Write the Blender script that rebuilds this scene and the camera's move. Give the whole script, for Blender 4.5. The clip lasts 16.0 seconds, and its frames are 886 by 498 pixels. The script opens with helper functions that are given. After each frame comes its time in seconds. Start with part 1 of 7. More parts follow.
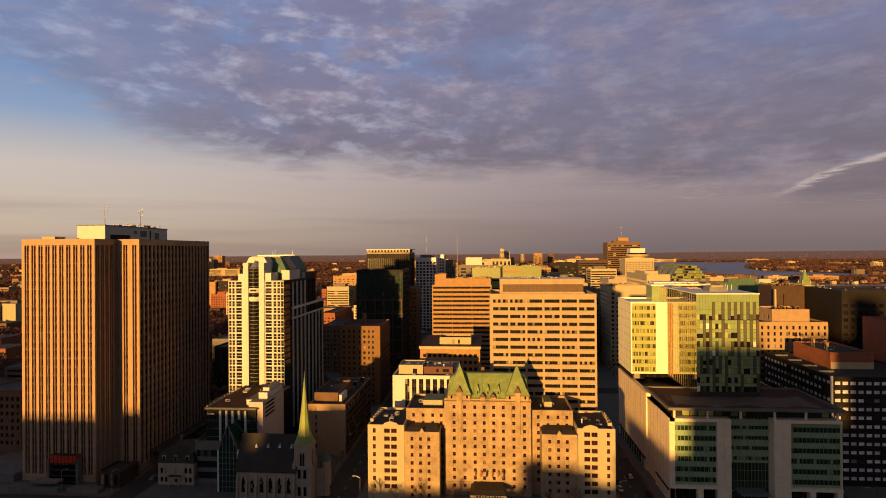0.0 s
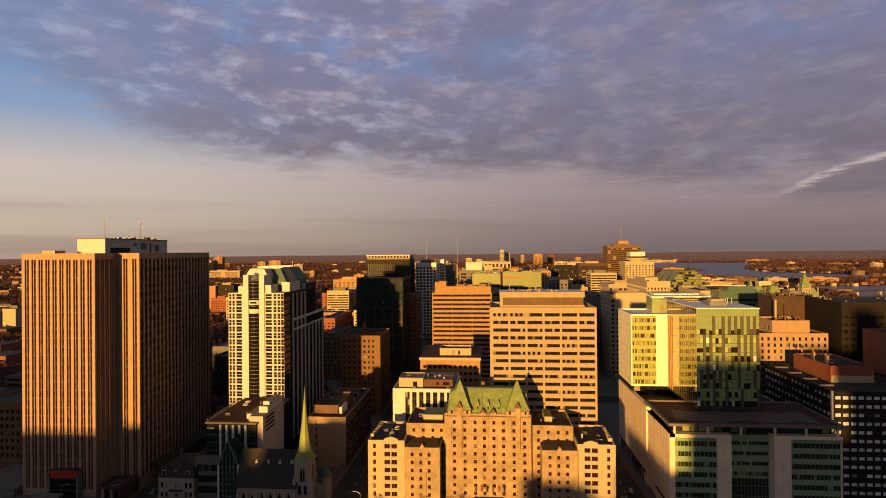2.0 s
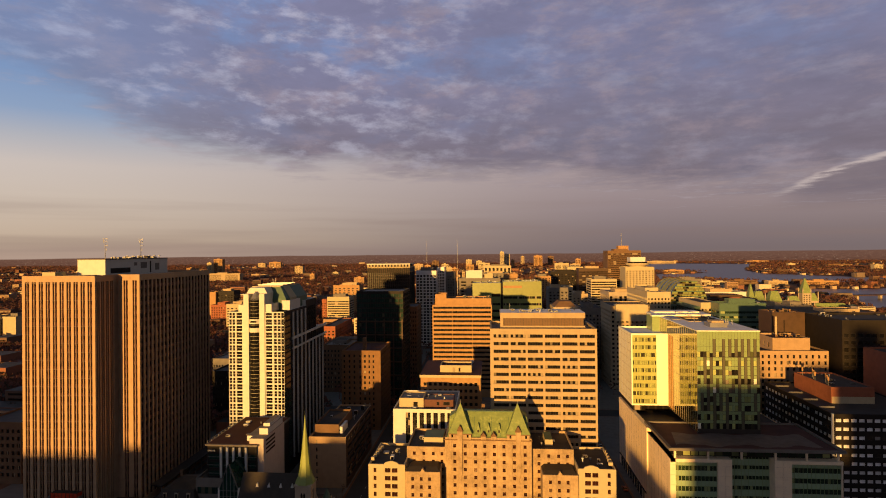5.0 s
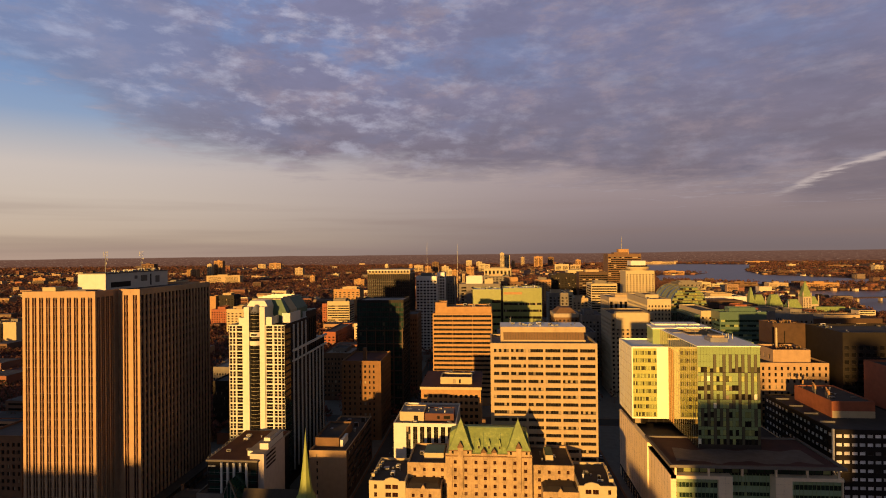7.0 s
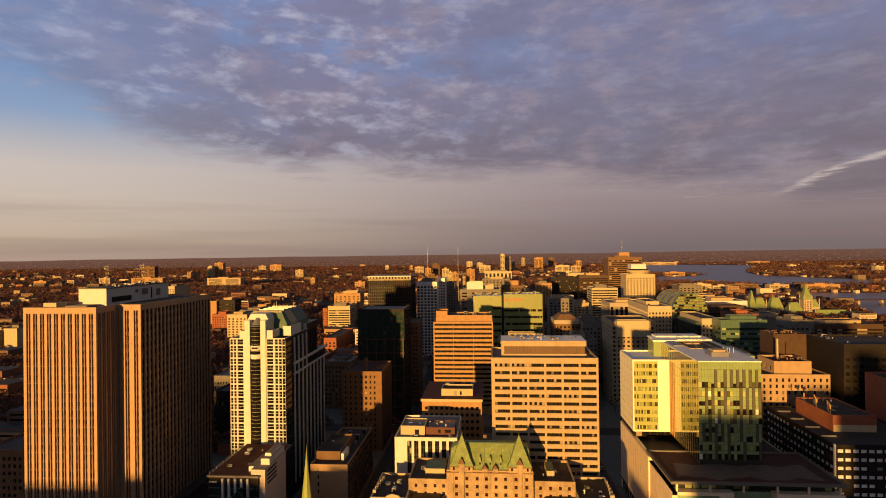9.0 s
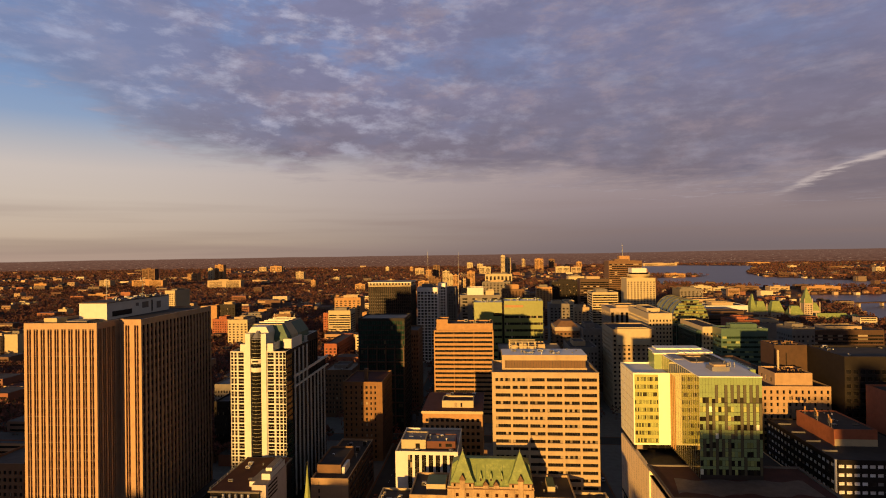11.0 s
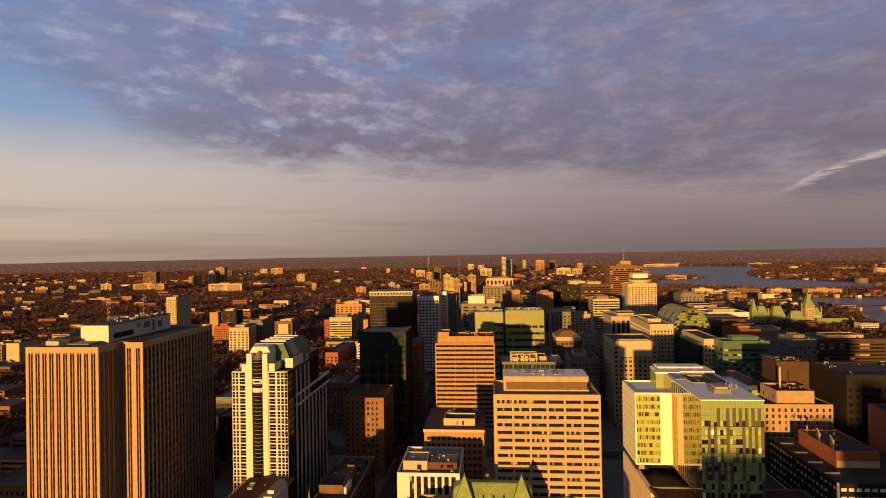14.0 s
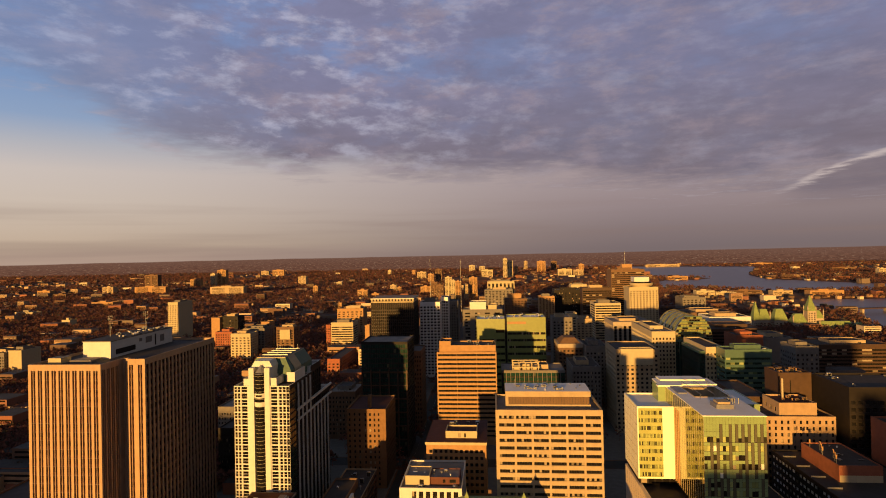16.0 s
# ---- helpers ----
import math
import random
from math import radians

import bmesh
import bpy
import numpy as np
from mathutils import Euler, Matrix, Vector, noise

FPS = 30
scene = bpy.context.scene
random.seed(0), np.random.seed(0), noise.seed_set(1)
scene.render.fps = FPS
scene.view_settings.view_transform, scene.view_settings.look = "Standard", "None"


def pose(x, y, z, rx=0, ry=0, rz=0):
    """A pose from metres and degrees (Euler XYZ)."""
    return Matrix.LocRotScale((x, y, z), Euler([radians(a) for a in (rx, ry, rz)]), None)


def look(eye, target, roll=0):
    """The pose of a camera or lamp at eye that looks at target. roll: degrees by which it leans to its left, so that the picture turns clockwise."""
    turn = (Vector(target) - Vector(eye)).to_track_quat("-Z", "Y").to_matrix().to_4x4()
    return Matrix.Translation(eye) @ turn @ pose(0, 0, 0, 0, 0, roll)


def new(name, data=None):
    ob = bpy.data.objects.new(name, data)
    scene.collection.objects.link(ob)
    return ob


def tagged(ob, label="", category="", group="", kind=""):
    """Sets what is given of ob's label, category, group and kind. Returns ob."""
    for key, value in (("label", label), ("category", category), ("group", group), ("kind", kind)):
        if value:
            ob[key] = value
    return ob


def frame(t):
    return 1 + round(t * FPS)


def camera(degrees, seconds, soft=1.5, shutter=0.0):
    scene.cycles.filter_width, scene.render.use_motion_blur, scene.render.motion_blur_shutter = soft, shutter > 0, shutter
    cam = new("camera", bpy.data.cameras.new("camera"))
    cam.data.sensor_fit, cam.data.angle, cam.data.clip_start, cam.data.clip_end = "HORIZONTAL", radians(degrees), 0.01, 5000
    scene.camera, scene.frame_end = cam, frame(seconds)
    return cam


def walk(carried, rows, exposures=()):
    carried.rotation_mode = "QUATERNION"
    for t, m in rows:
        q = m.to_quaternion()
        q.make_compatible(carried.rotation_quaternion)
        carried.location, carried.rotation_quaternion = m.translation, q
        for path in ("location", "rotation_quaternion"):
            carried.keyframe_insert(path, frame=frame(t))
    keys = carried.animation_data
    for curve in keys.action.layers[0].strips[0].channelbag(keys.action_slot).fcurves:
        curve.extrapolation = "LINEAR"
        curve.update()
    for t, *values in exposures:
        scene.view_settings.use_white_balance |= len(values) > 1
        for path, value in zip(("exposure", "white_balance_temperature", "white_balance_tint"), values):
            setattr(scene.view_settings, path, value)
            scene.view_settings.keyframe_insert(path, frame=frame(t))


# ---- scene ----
cam = camera(77.0, 16.0, soft=1.0)
PATH = [  # seconds, height, yaw, pitch, roll
    (0, 95.02, 4.810, 0.230, 0.420),
    (1, 97.95, 4.810, 0.230, 0.440),
    (2, 100.96, 4.810, 0.230, 0.460),
    (3, 104.02, 4.810, 0.230, 0.480),
    (4, 107.12, 4.810, 0.230, 0.500),
    (5.25, 111.01, 4.820, 0.235, 0.525),
    (6.5, 114.91, 4.830, 0.240, 0.550),
    (7.5, 118.03, 4.835, 0.245, 0.610),
    (8.5, 121.15, 4.860, 0.260, 0.680),
    (9.2, 123.32, 4.882, 0.273, 0.728),
    (10.25, 126.59, 4.895, 0.290, 0.770),
    (11.3, 129.86, 4.908, 0.307, 0.812),
    (12, 132.06, 4.920, 0.317, 0.843),
    (13, 135.22, 4.940, 0.330, 0.890),
    (14, 138.43, 4.990, 0.330, 0.950),
    (15, 141.71, 5.040, 0.340, 1.040),
    (16, 145.09, 5.110, 0.360, 1.170),
]
walk(cam, [(t, pose(0, 0, z, 90 + pi, ro, ya)) for t, z, ya, pi, ro in PATH])

# ---- light ----
SUN_TURN, SUN_UP = 15.8, 3.9          # the low sun stands behind, to the left
SUN_WAY = Vector((math.sin(radians(SUN_TURN)), math.cos(radians(SUN_TURN)), -math.tan(radians(SUN_UP)))).normalized()
sun = new("sun", bpy.data.lights.new("sun", "SUN"))
sun.data.energy, sun.data.angle, sun.data.color = 8.4, radians(0.9), (1.0, 0.53, 0.135)
sun.matrix_world = look(-400 * SUN_WAY, (0, 0, 0))
scene.view_settings.exposure = 0.0


class Nodes:
    """Short hand for node trees."""

    def __init__(self, tree):
        self.tree = tree
        tree.nodes.clear()

    def add(self, kind, *ins, operation=None):
        n = self.tree.nodes.new(kind)
        if operation:
            n.operation = operation
        for i, v in enumerate(ins):
            self.plug(n.inputs[i], v)
        return n

    def plug(self, socket, v):
        if v is None:
            return
        if isinstance(v, bpy.types.NodeSocket):
            self.tree.links.new(v, socket)
        elif isinstance(v, bpy.types.Node):
            self.tree.links.new(v.outputs[0], socket)
        else:
            if socket.type == "RGBA" and not isinstance(v, (int, float)) and len(v) == 3:
                v = (*v, 1)
            socket.default_value = v

    def m(self, op, a, b=None, c=None):
        return self.add("ShaderNodeMath", a, b, c, operation=op).outputs[0]

    def step(self, v, lo, hi):
        n = self.add("ShaderNodeMapRange", v, lo, hi, 0.0, 1.0)
        n.interpolation_type = "SMOOTHSTEP"
        return n.outputs[0]

    def mix(self, fac, a, b, how="MIX"):
        n = self.add("ShaderNodeMix")
        n.data_type, n.blend_type = "RGBA", how
        for s, v in ((n.inputs["Factor"], fac), (n.inputs[6], a), (n.inputs[7], b)):
            self.plug(s, v)
        return n.outputs[2]

    def noise(self, vec, scale, detail=4.0, rough=0.55, dist=0.0):
        n = self.add("ShaderNodeTexNoise")
        for k, v in (("Vector", vec), ("Scale", scale), ("Detail", detail), ("Roughness", rough), ("Distortion", dist)):
            self.plug(n.inputs[k], v)
        return n.outputs[0]

    def ramp(self, v, *stops):
        n = self.add("ShaderNodeValToRGB", v)
        e = n.color_ramp.elements
        while len(e) < len(stops):
            e.new(0.5)
        for el, (p, c) in zip(e, stops):
            el.position, el.color = p, (*c, 1) if len(c) == 3 else c
        return n.outputs[0]


def make_sky():
    world = bpy.data.worlds.new("sky")
    scene.world = world
    world.use_nodes = True
    N = Nodes(world.node_tree)
    d = N.add("ShaderNodeTexCoord").outputs["Generated"]
    turn = N.add("ShaderNodeVectorRotate")
    turn.rotation_type = "Z_AXIS"
    N.plug(turn.inputs["Vector"], d)
    N.plug(turn.inputs["Angle"], radians(-4.9))
    sep = N.add("ShaderNodeSeparateXYZ", turn)
    x, y, z = sep.outputs
    flat = N.m("SQRT", N.m("ADD", N.m("MULTIPLY", x, x), N.m("MULTIPLY", y, y)))
    up = N.m("DIVIDE", z, N.m("MAXIMUM", flat, 0.01))          # tangent of the elevation
    side = N.m("DIVIDE", x, N.m("MAXIMUM", flat, 0.01))        # -1 left .. 1 right
    right = N.step(side, -0.75, 0.40)
    # clear air: warm low down, blue above
    left_air = N.ramp(up, (0.0, (0.45, 0.32, 0.25)), (0.02, (0.54, 0.41, 0.305)), (0.08, (0.61, 0.505, 0.42)), (0.135, (0.60, 0.52, 0.475)),
                      (0.175, (0.44, 0.445, 0.49)), (0.215, (0.26, 0.355, 0.53)), (0.27, (0.20, 0.31, 0.53)), (0.6, (0.10, 0.20, 0.44)))
    right_air = N.ramp(up, (0.0, (0.185, 0.142, 0.145)), (0.03, (0.215, 0.165, 0.172)), (0.08, (0.295, 0.225, 0.238)), (0.15, (0.37, 0.29, 0.305)),
                       (0.25, (0.26, 0.26, 0.34)), (0.31, (0.20, 0.27, 0.45)), (0.6, (0.10, 0.18, 0.40)))
    air = N.mix(right, left_air, right_air)
    # thin level streaks near the horizon
    streak_at = N.add("ShaderNodeCombineXYZ", N.m("MULTIPLY", side, 1.6), N.m("MULTIPLY", up, 34.0), 0.0)
    streak = N.step(N.noise(streak_at, 1.0, 3.0, 0.5), 0.42, 0.68)
    low = N.m("SUBTRACT", 1.0, N.step(up, 0.05, 0.11))
    air = N.mix(N.m("MULTIPLY", N.m("MULTIPLY", streak, low), 0.38), air, (0.24, 0.165, 0.15))
    # the cloud deck lies on a level sheet overhead
    h = N.m("MAXIMUM", N.m("ADD", z, 0.012), 0.02)
    px, py = N.m("DIVIDE", x, h), N.m("DIVIDE", y, h)
    at = N.add("ShaderNodeCombineXYZ", px, py, 0.0)
    wob = N.m("SUBTRACT", N.noise(at, 0.55, 5.0, 0.62), 0.5)
    fine = N.m("SUBTRACT", N.noise(at, 2.2, 5.0, 0.65), 0.5)
    # height of the deck's lower edge, from left to right: a clear gap on the left, a low lobe, then a long level rim
    edge_at = N.add("ShaderNodeMapRange", side, -0.70, 0.90, 0.0, 1.0).outputs[0]
    rim_up = N.ramp(edge_at, (0.0, (0.285,) * 3), (0.05, (0.262,) * 3), (0.10, (0.238,) * 3), (0.128, (0.200,) * 3), (0.288, (0.143,) * 3), (0.305, (0.147,) * 3),
                    (0.323, (0.158,) * 3), (0.40, (0.140,) * 3), (0.571, (0.126,) * 3), (0.749, (0.092,) * 3), (1.0, (0.07,) * 3))
    lift = N.m("SUBTRACT", up, N.add("ShaderNodeSeparateColor", rim_up).outputs[0])
    edge = N.m("ADD", N.m("MULTIPLY", lift, 17.0), N.m("ADD", N.m("MULTIPLY", wob, 1.9), N.m("MULTIPLY", fine, 0.9)))
    deck = N.step(edge, -0.40, 0.70)
    # soft mottling: purple-grey body, blue thin spots, rosy and white crests
    wide = N.add("ShaderNodeCombineXYZ", N.m("MULTIPLY", px, 0.85), N.m("MULTIPLY", py, 1.15), 3.7)
    left_part = N.m("SUBTRACT", 1.0, N.step(side, -0.35, 0.30))
    high = N.step(up, 0.13, 0.36)
    cloud = N.mix(high, (0.178, 0.145, 0.188), (0.190, 0.182, 0.288))
    puff = N.add("ShaderNodeCombineXYZ", N.m("MULTIPLY", side, 4.6), N.m("MULTIPLY", up, 9.5), 2.3)
    blue = N.m("MULTIPLY", N.step(N.noise(puff, 1.5, 7.0, 0.62), 0.45, 0.66), N.m("ADD", 0.30, N.m("MULTIPLY", N.m("MULTIPLY", left_part, high), 0.40)))
    cloud = N.mix(N.m("MULTIPLY", blue, N.m("ADD", 0.25, N.m("MULTIPLY", high, 0.75))), cloud, (0.175, 0.255, 0.47))
    rosy_at = N.add("ShaderNodeVectorMath", puff, (7.3, 2.9, 1.0), operation="ADD").outputs[0]
    rosy = N.step(N.noise(rosy_at, 1.9, 8.0, 0.64), 0.48, 0.70)
    cloud = N.mix(N.m("MULTIPLY", rosy, 0.50), cloud, (0.345, 0.262, 0.295))
    crest_at = puff
    crest = N.m("MULTIPLY", N.step(N.noise(crest_at, 3.4, 6.0, 0.62), 0.47, 0.74), N.m("ADD", 0.22, N.m("MULTIPLY", left_part, 0.58)))
    cloud = N.mix(crest, cloud, (0.45, 0.43, 0.53))
    dim = N.m("ADD", N.m("ADD", 0.62, N.m("MULTIPLY", left_part, 0.09)), N.m("MULTIPLY", N.m("ADD", N.noise(wide, 1.6, 8.0, 0.60), N.noise(puff, 3.2, 8.0, 0.60, 0.3)), 0.40))
    cloud = N.mix(1.0, cloud, N.add("ShaderNodeCombineXYZ", dim, dim, dim).outputs[0], "MULTIPLY")
    rim = N.m("MULTIPLY", N.m("MULTIPLY", deck, N.m("SUBTRACT", 1.0, deck)), N.m("MULTIPLY", N.step(fine, -0.02, 0.16), 2.2))
    # the underside is darkest just above its lower edge
    belly = N.m("MULTIPLY", N.m("SUBTRACT", 1.0, N.step(lift, 0.015, 0.07)), 0.16)
    cloud = N.mix(belly, cloud, (0.13, 0.105, 0.135))
    veil = N.m("SUBTRACT", 0.95, N.m("MULTIPLY", N.m("SUBTRACT", 1.0, N.step(side, -0.64, -0.22)), 0.42))
    sky = N.mix(N.m("MULTIPLY", deck, veil), air, cloud)
    sky = N.mix(N.m("MULTIPLY", rim, 0.5), sky, (0.52, 0.43, 0.44))
    # unseen sky overhead, to the right and behind is dimmed to deepen the shade
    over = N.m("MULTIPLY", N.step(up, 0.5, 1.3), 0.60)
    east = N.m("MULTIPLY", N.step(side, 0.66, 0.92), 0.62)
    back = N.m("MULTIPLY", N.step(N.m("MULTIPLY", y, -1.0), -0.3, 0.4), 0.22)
    # thick: the brightness left to the sky after that dimming
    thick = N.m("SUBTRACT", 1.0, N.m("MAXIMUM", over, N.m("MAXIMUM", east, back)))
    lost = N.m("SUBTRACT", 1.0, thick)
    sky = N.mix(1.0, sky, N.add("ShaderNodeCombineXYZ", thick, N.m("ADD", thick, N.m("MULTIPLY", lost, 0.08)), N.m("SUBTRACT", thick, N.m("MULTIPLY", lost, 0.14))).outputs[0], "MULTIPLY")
    # a second bank on the right, with a bright upper rim
    line = N.m("SUBTRACT", up, N.m("ADD", 0.0868, N.m("MULTIPLY", N.m("SUBTRACT", side, 0.518), 0.425)))
    line = N.m("ADD", line, N.m("ADD", N.m("MULTIPLY", fine, 0.014), N.m("MULTIPLY", wob, 0.022)))
    there = N.m("MULTIPLY", N.step(side, 0.50, 0.56), N.m("SUBTRACT", 1.0, N.step(side, 0.95, 1.0)))
    under = N.m("MULTIPLY", N.m("MULTIPLY", N.m("SUBTRACT", 1.0, N.step(line, -0.006, 0.004)), N.step(up, 0.05, 0.09)), there)
    sky = N.mix(N.m("MULTIPLY", under, 0.65), sky, (0.165, 0.130, 0.160))
    lip = N.m("MULTIPLY", N.m("MULTIPLY", N.step(line, -0.010, 0.0), N.m("SUBTRACT", 1.0, N.step(line, 0.0, 0.006))), there)
    sky = N.mix(N.m("MULTIPLY", N.m("MULTIPLY", lip, N.step(fine, -0.20, 0.08)), 0.85), sky, (0.56, 0.46, 0.44))
    # the bright evening side round the sun, behind the viewpoint
    dot = N.add("ShaderNodeVectorMath", d, tuple(-SUN_WAY), operation="DOT_PRODUCT").outputs["Value"]
    glow = N.m("POWER", N.m("MAXIMUM", dot, 0.0), 60.0)
    sky = N.mix(glow, sky, (0.85, 0.48, 0.22))
    nish = N.add("ShaderNodeTexSky")
    nish.sky_type, nish.sun_disc, nish.sun_elevation, nish.sun_rotation = "NISHITA", False, radians(SUN_UP), radians(180 + SUN_TURN)
    sky = N.mix(1.0, sky, N.mix(1.0, nish.outputs[0], (0.004, 0.004, 0.004), "MULTIPLY"), "ADD")
    # far land below the horizon
    deep = N.m("LOGARITHM", N.m("MAXIMUM", N.m("MULTIPLY", up, -1.0), 0.002), 2.718)
    land_at = N.add("ShaderNodeCombineXYZ", N.m("MULTIPLY", side, 150.0), N.m("MULTIPLY", deep, 14.0), 0.0)
    spot_at = N.add("ShaderNodeCombineXYZ", N.m("MULTIPLY", side, 260.0), N.m("MULTIPLY", deep, 22.0), 5.0)
    speck = N.step(N.noise(spot_at, 1.0, 2.0, 0.5), 0.64, 0.70)
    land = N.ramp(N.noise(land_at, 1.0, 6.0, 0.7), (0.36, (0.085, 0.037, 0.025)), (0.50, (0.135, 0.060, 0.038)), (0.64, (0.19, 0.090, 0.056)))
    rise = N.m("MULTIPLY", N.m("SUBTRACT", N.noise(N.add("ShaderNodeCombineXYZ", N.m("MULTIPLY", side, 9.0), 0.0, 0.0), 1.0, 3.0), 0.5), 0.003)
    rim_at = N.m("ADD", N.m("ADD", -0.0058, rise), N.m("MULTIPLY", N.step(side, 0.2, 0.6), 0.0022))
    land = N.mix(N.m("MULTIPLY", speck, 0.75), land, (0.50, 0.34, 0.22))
    # paint the land paler near the horizon, as distance haze
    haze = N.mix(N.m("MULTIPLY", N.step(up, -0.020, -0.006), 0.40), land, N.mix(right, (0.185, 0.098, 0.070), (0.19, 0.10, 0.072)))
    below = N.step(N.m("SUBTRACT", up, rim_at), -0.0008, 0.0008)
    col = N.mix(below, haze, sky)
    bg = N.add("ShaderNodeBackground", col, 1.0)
    out = N.add("ShaderNodeOutputWorld", bg)


make_sky()

# ---- materials ----


TONE = 0.75  # all paints deepened against a stronger sun, so bounce and shade come darker


def surface(name, color, rough=0.85, vary=0.25, scale=0.35, fine=3.0, bump=0.02, metal=0.0, streaks=0.0, spec=0.3, random_by=0.0, tint=None):
    """A weathered surface: broad blotches, fine grain, rain streaks and a little relief."""
    mat = bpy.data.materials.new(name)
    mat.use_nodes = True
    N = Nodes(mat.node_tree)
    at = N.add("ShaderNodeTexCoord").outputs["Object"]
    color = tuple(c * TONE for c in color)
    tint = tint and tuple(c * TONE for c in tint)
    dark = tuple(c * (1 - vary) for c in color)
    pale = tuple(min(1, c * (1 + vary * 0.8)) for c in (tint or color))
    a = N.noise(at, scale, 5.0, 0.6)
    b = N.noise(at, fine, 4.0, 0.6)
    fac = N.m("ADD", N.m("MULTIPLY", a, 0.65), N.m("MULTIPLY", b, 0.35))
    col = N.ramp(fac, (0.30, dark), (0.52, color), (0.72, pale))
    if streaks:
        st = N.add("ShaderNodeMapping")
        N.plug(st.inputs["Vector"], at)
        st.inputs["Scale"].default_value = (1.0, 1.0, 0.06)
        s = N.step(N.noise(st.outputs[0], 1.1, 4.0, 0.6), 0.52, 0.75)
        col = N.mix(N.m("MULTIPLY", s, streaks), col, tuple(c * 0.55 for c in color))
    if random_by:
        rnd = N.add("ShaderNodeObjectInfo").outputs["Random"]
        col = N.mix(N.m("MULTIPLY", rnd, random_by), col, tuple(c * 0.35 for c in color))
    p = N.add("ShaderNodeBsdfPrincipled")
    N.plug(p.inputs["Base Color"], col)
    N.plug(p.inputs["Roughness"], N.m("ADD", rough - 0.08, N.m("MULTIPLY", b, 0.16)))
    p.inputs["Metallic"].default_value = metal
    p.inputs["Specular IOR Level"].default_value = spec
    if bump:
        bm = N.add("ShaderNodeBump")
        bm.inputs["Distance"].default_value = bump
        bm.inputs["Strength"].default_value = 0.6
        N.plug(bm.inputs["Height"], b)
        N.plug(p.inputs["Normal"], bm.outputs[0])
    N.add("ShaderNodeOutputMaterial", p)
    return mat


def window_glass(name, color, rough=0.12, blind=(0.30, 0.24, 0.16), some=0.12, spec=0.5):
    """Dark panes; a few have pale blinds behind them."""
    mat = bpy.data.materials.new(name)
    mat.use_nodes = True
    N = Nodes(mat.node_tree)
    rnd = N.add("ShaderNodeObjectInfo").outputs["Random"]
    isl = N.add("ShaderNodeNewGeometry").outputs["Random Per Island"]
    v = N.m("FRACT", N.m("ADD", rnd, N.m("MULTIPLY", isl, 7.31)))
    at = N.add("ShaderNodeTexCoord").outputs["Object"]
    n = N.noise(at, 0.6, 2.0)
    col = N.mix(n, tuple(c * 0.6 for c in color), tuple(min(1, c * 1.5) for c in color))
    col = N.mix(N.m("GREATER_THAN", v, 1 - some), col, blind)
    col = N.mix(N.m("MULTIPLY", N.m("GREATER_THAN", N.m("FRACT", N.m("MULTIPLY", v, 13.7)), 0.6), 0.5), col, tuple(c * 0.4 for c in color))
    p = N.add("ShaderNodeBsdfPrincipled")
    N.plug(p.inputs["Base Color"], col)
    p.inputs["Roughness"].default_value = rough
    p.inputs["Specular IOR Level"].default_value = spec
    N.add("ShaderNodeOutputMaterial", p)
    return mat


GLASS = window_glass("dark_glass", (0.014, 0.012, 0.010), spec=0.3)
GLASS_BLACK = window_glass("black_glass", (0.012, 0.011, 0.010), some=0.0, spec=0.4)
GLASS_RED = window_glass("bronze_glass", (0.036, 0.011, 0.007), some=0.06, blind=(0.20, 0.12, 0.08), spec=0.3)
GLASS_GOLD = window_glass("gold_glass", (0.085, 0.080, 0.020), rough=0.15, blind=(0.30, 0.28, 0.08), some=0.35)
GLASS_GREEN = window_glass("green_glass", (0.018, 0.035, 0.02), rough=0.10, blind=(0.28, 0.32, 0.14), some=0.28)
GLASS_LIME = window_glass("lime_glass", (0.34, 0.37, 0.13), rough=0.22, blind=(0.03, 0.028, 0.016), some=0.36)
GLASS_TEAL = window_glass("teal_glass", (0.009, 0.034, 0.025), rough=0.10, some=0.05, blind=(0.08, 0.08, 0.05), spec=0.3)


def mirror_glass(name, color, rough=0.03):
    """Metal-coated glazing that mirrors what stands beside it, slightly uneven from pane to pane."""
    mat = bpy.data.materials.new(name)
    mat.use_nodes = True
    N = Nodes(mat.node_tree)
    isl = N.add("ShaderNodeNewGeometry").outputs["Random Per Island"]
    p = N.add("ShaderNodeBsdfPrincipled")
    N.plug(p.inputs["Base Color"], N.mix(isl, tuple(c * 0.85 for c in color), color))
    p.inputs["Roughness"].default_value = rough
    p.inputs["Metallic"].default_value = 0.9
    N.add("ShaderNodeOutputMaterial", p)
    return mat


GLASS_MIRROR = mirror_glass("coated_glass", (0.40, 0.37, 0.16))
SPANDREL = surface("lime_spandrel", (0.29, 0.385, 0.16), rough=0.35, vary=0.12, bump=0.0, spec=0.5)
SPANDREL_DK = surface("green_spandrel", (0.10, 0.17, 0.12), rough=0.3, vary=0.15, bump=0.0, spec=0.5)
LIME_LIGHT = surface("yellow_lime_panel", (0.46, 0.47, 0.15), rough=0.35, vary=0.15, bump=0.0, spec=0.5)
LIME_DEEP = surface("olive_lime_panel", (0.26, 0.29, 0.085), rough=0.4, vary=0.16, bump=0.0, spec=0.4)
SPANDREL_TEAL = surface("teal_spandrel", (0.35, 0.48, 0.29), rough=0.35, vary=0.14, bump=0.0, spec=0.5)
UMBER = surface("umber_brick", (0.27, 0.145, 0.064), vary=0.25, streaks=0.2)
LOUVRE = surface("brown_louvre", (0.17, 0.095, 0.045), rough=0.6, vary=0.2)
OLIVE = surface("olive_panel", (0.125, 0.115, 0.065), rough=0.5, vary=0.2, bump=0.0)
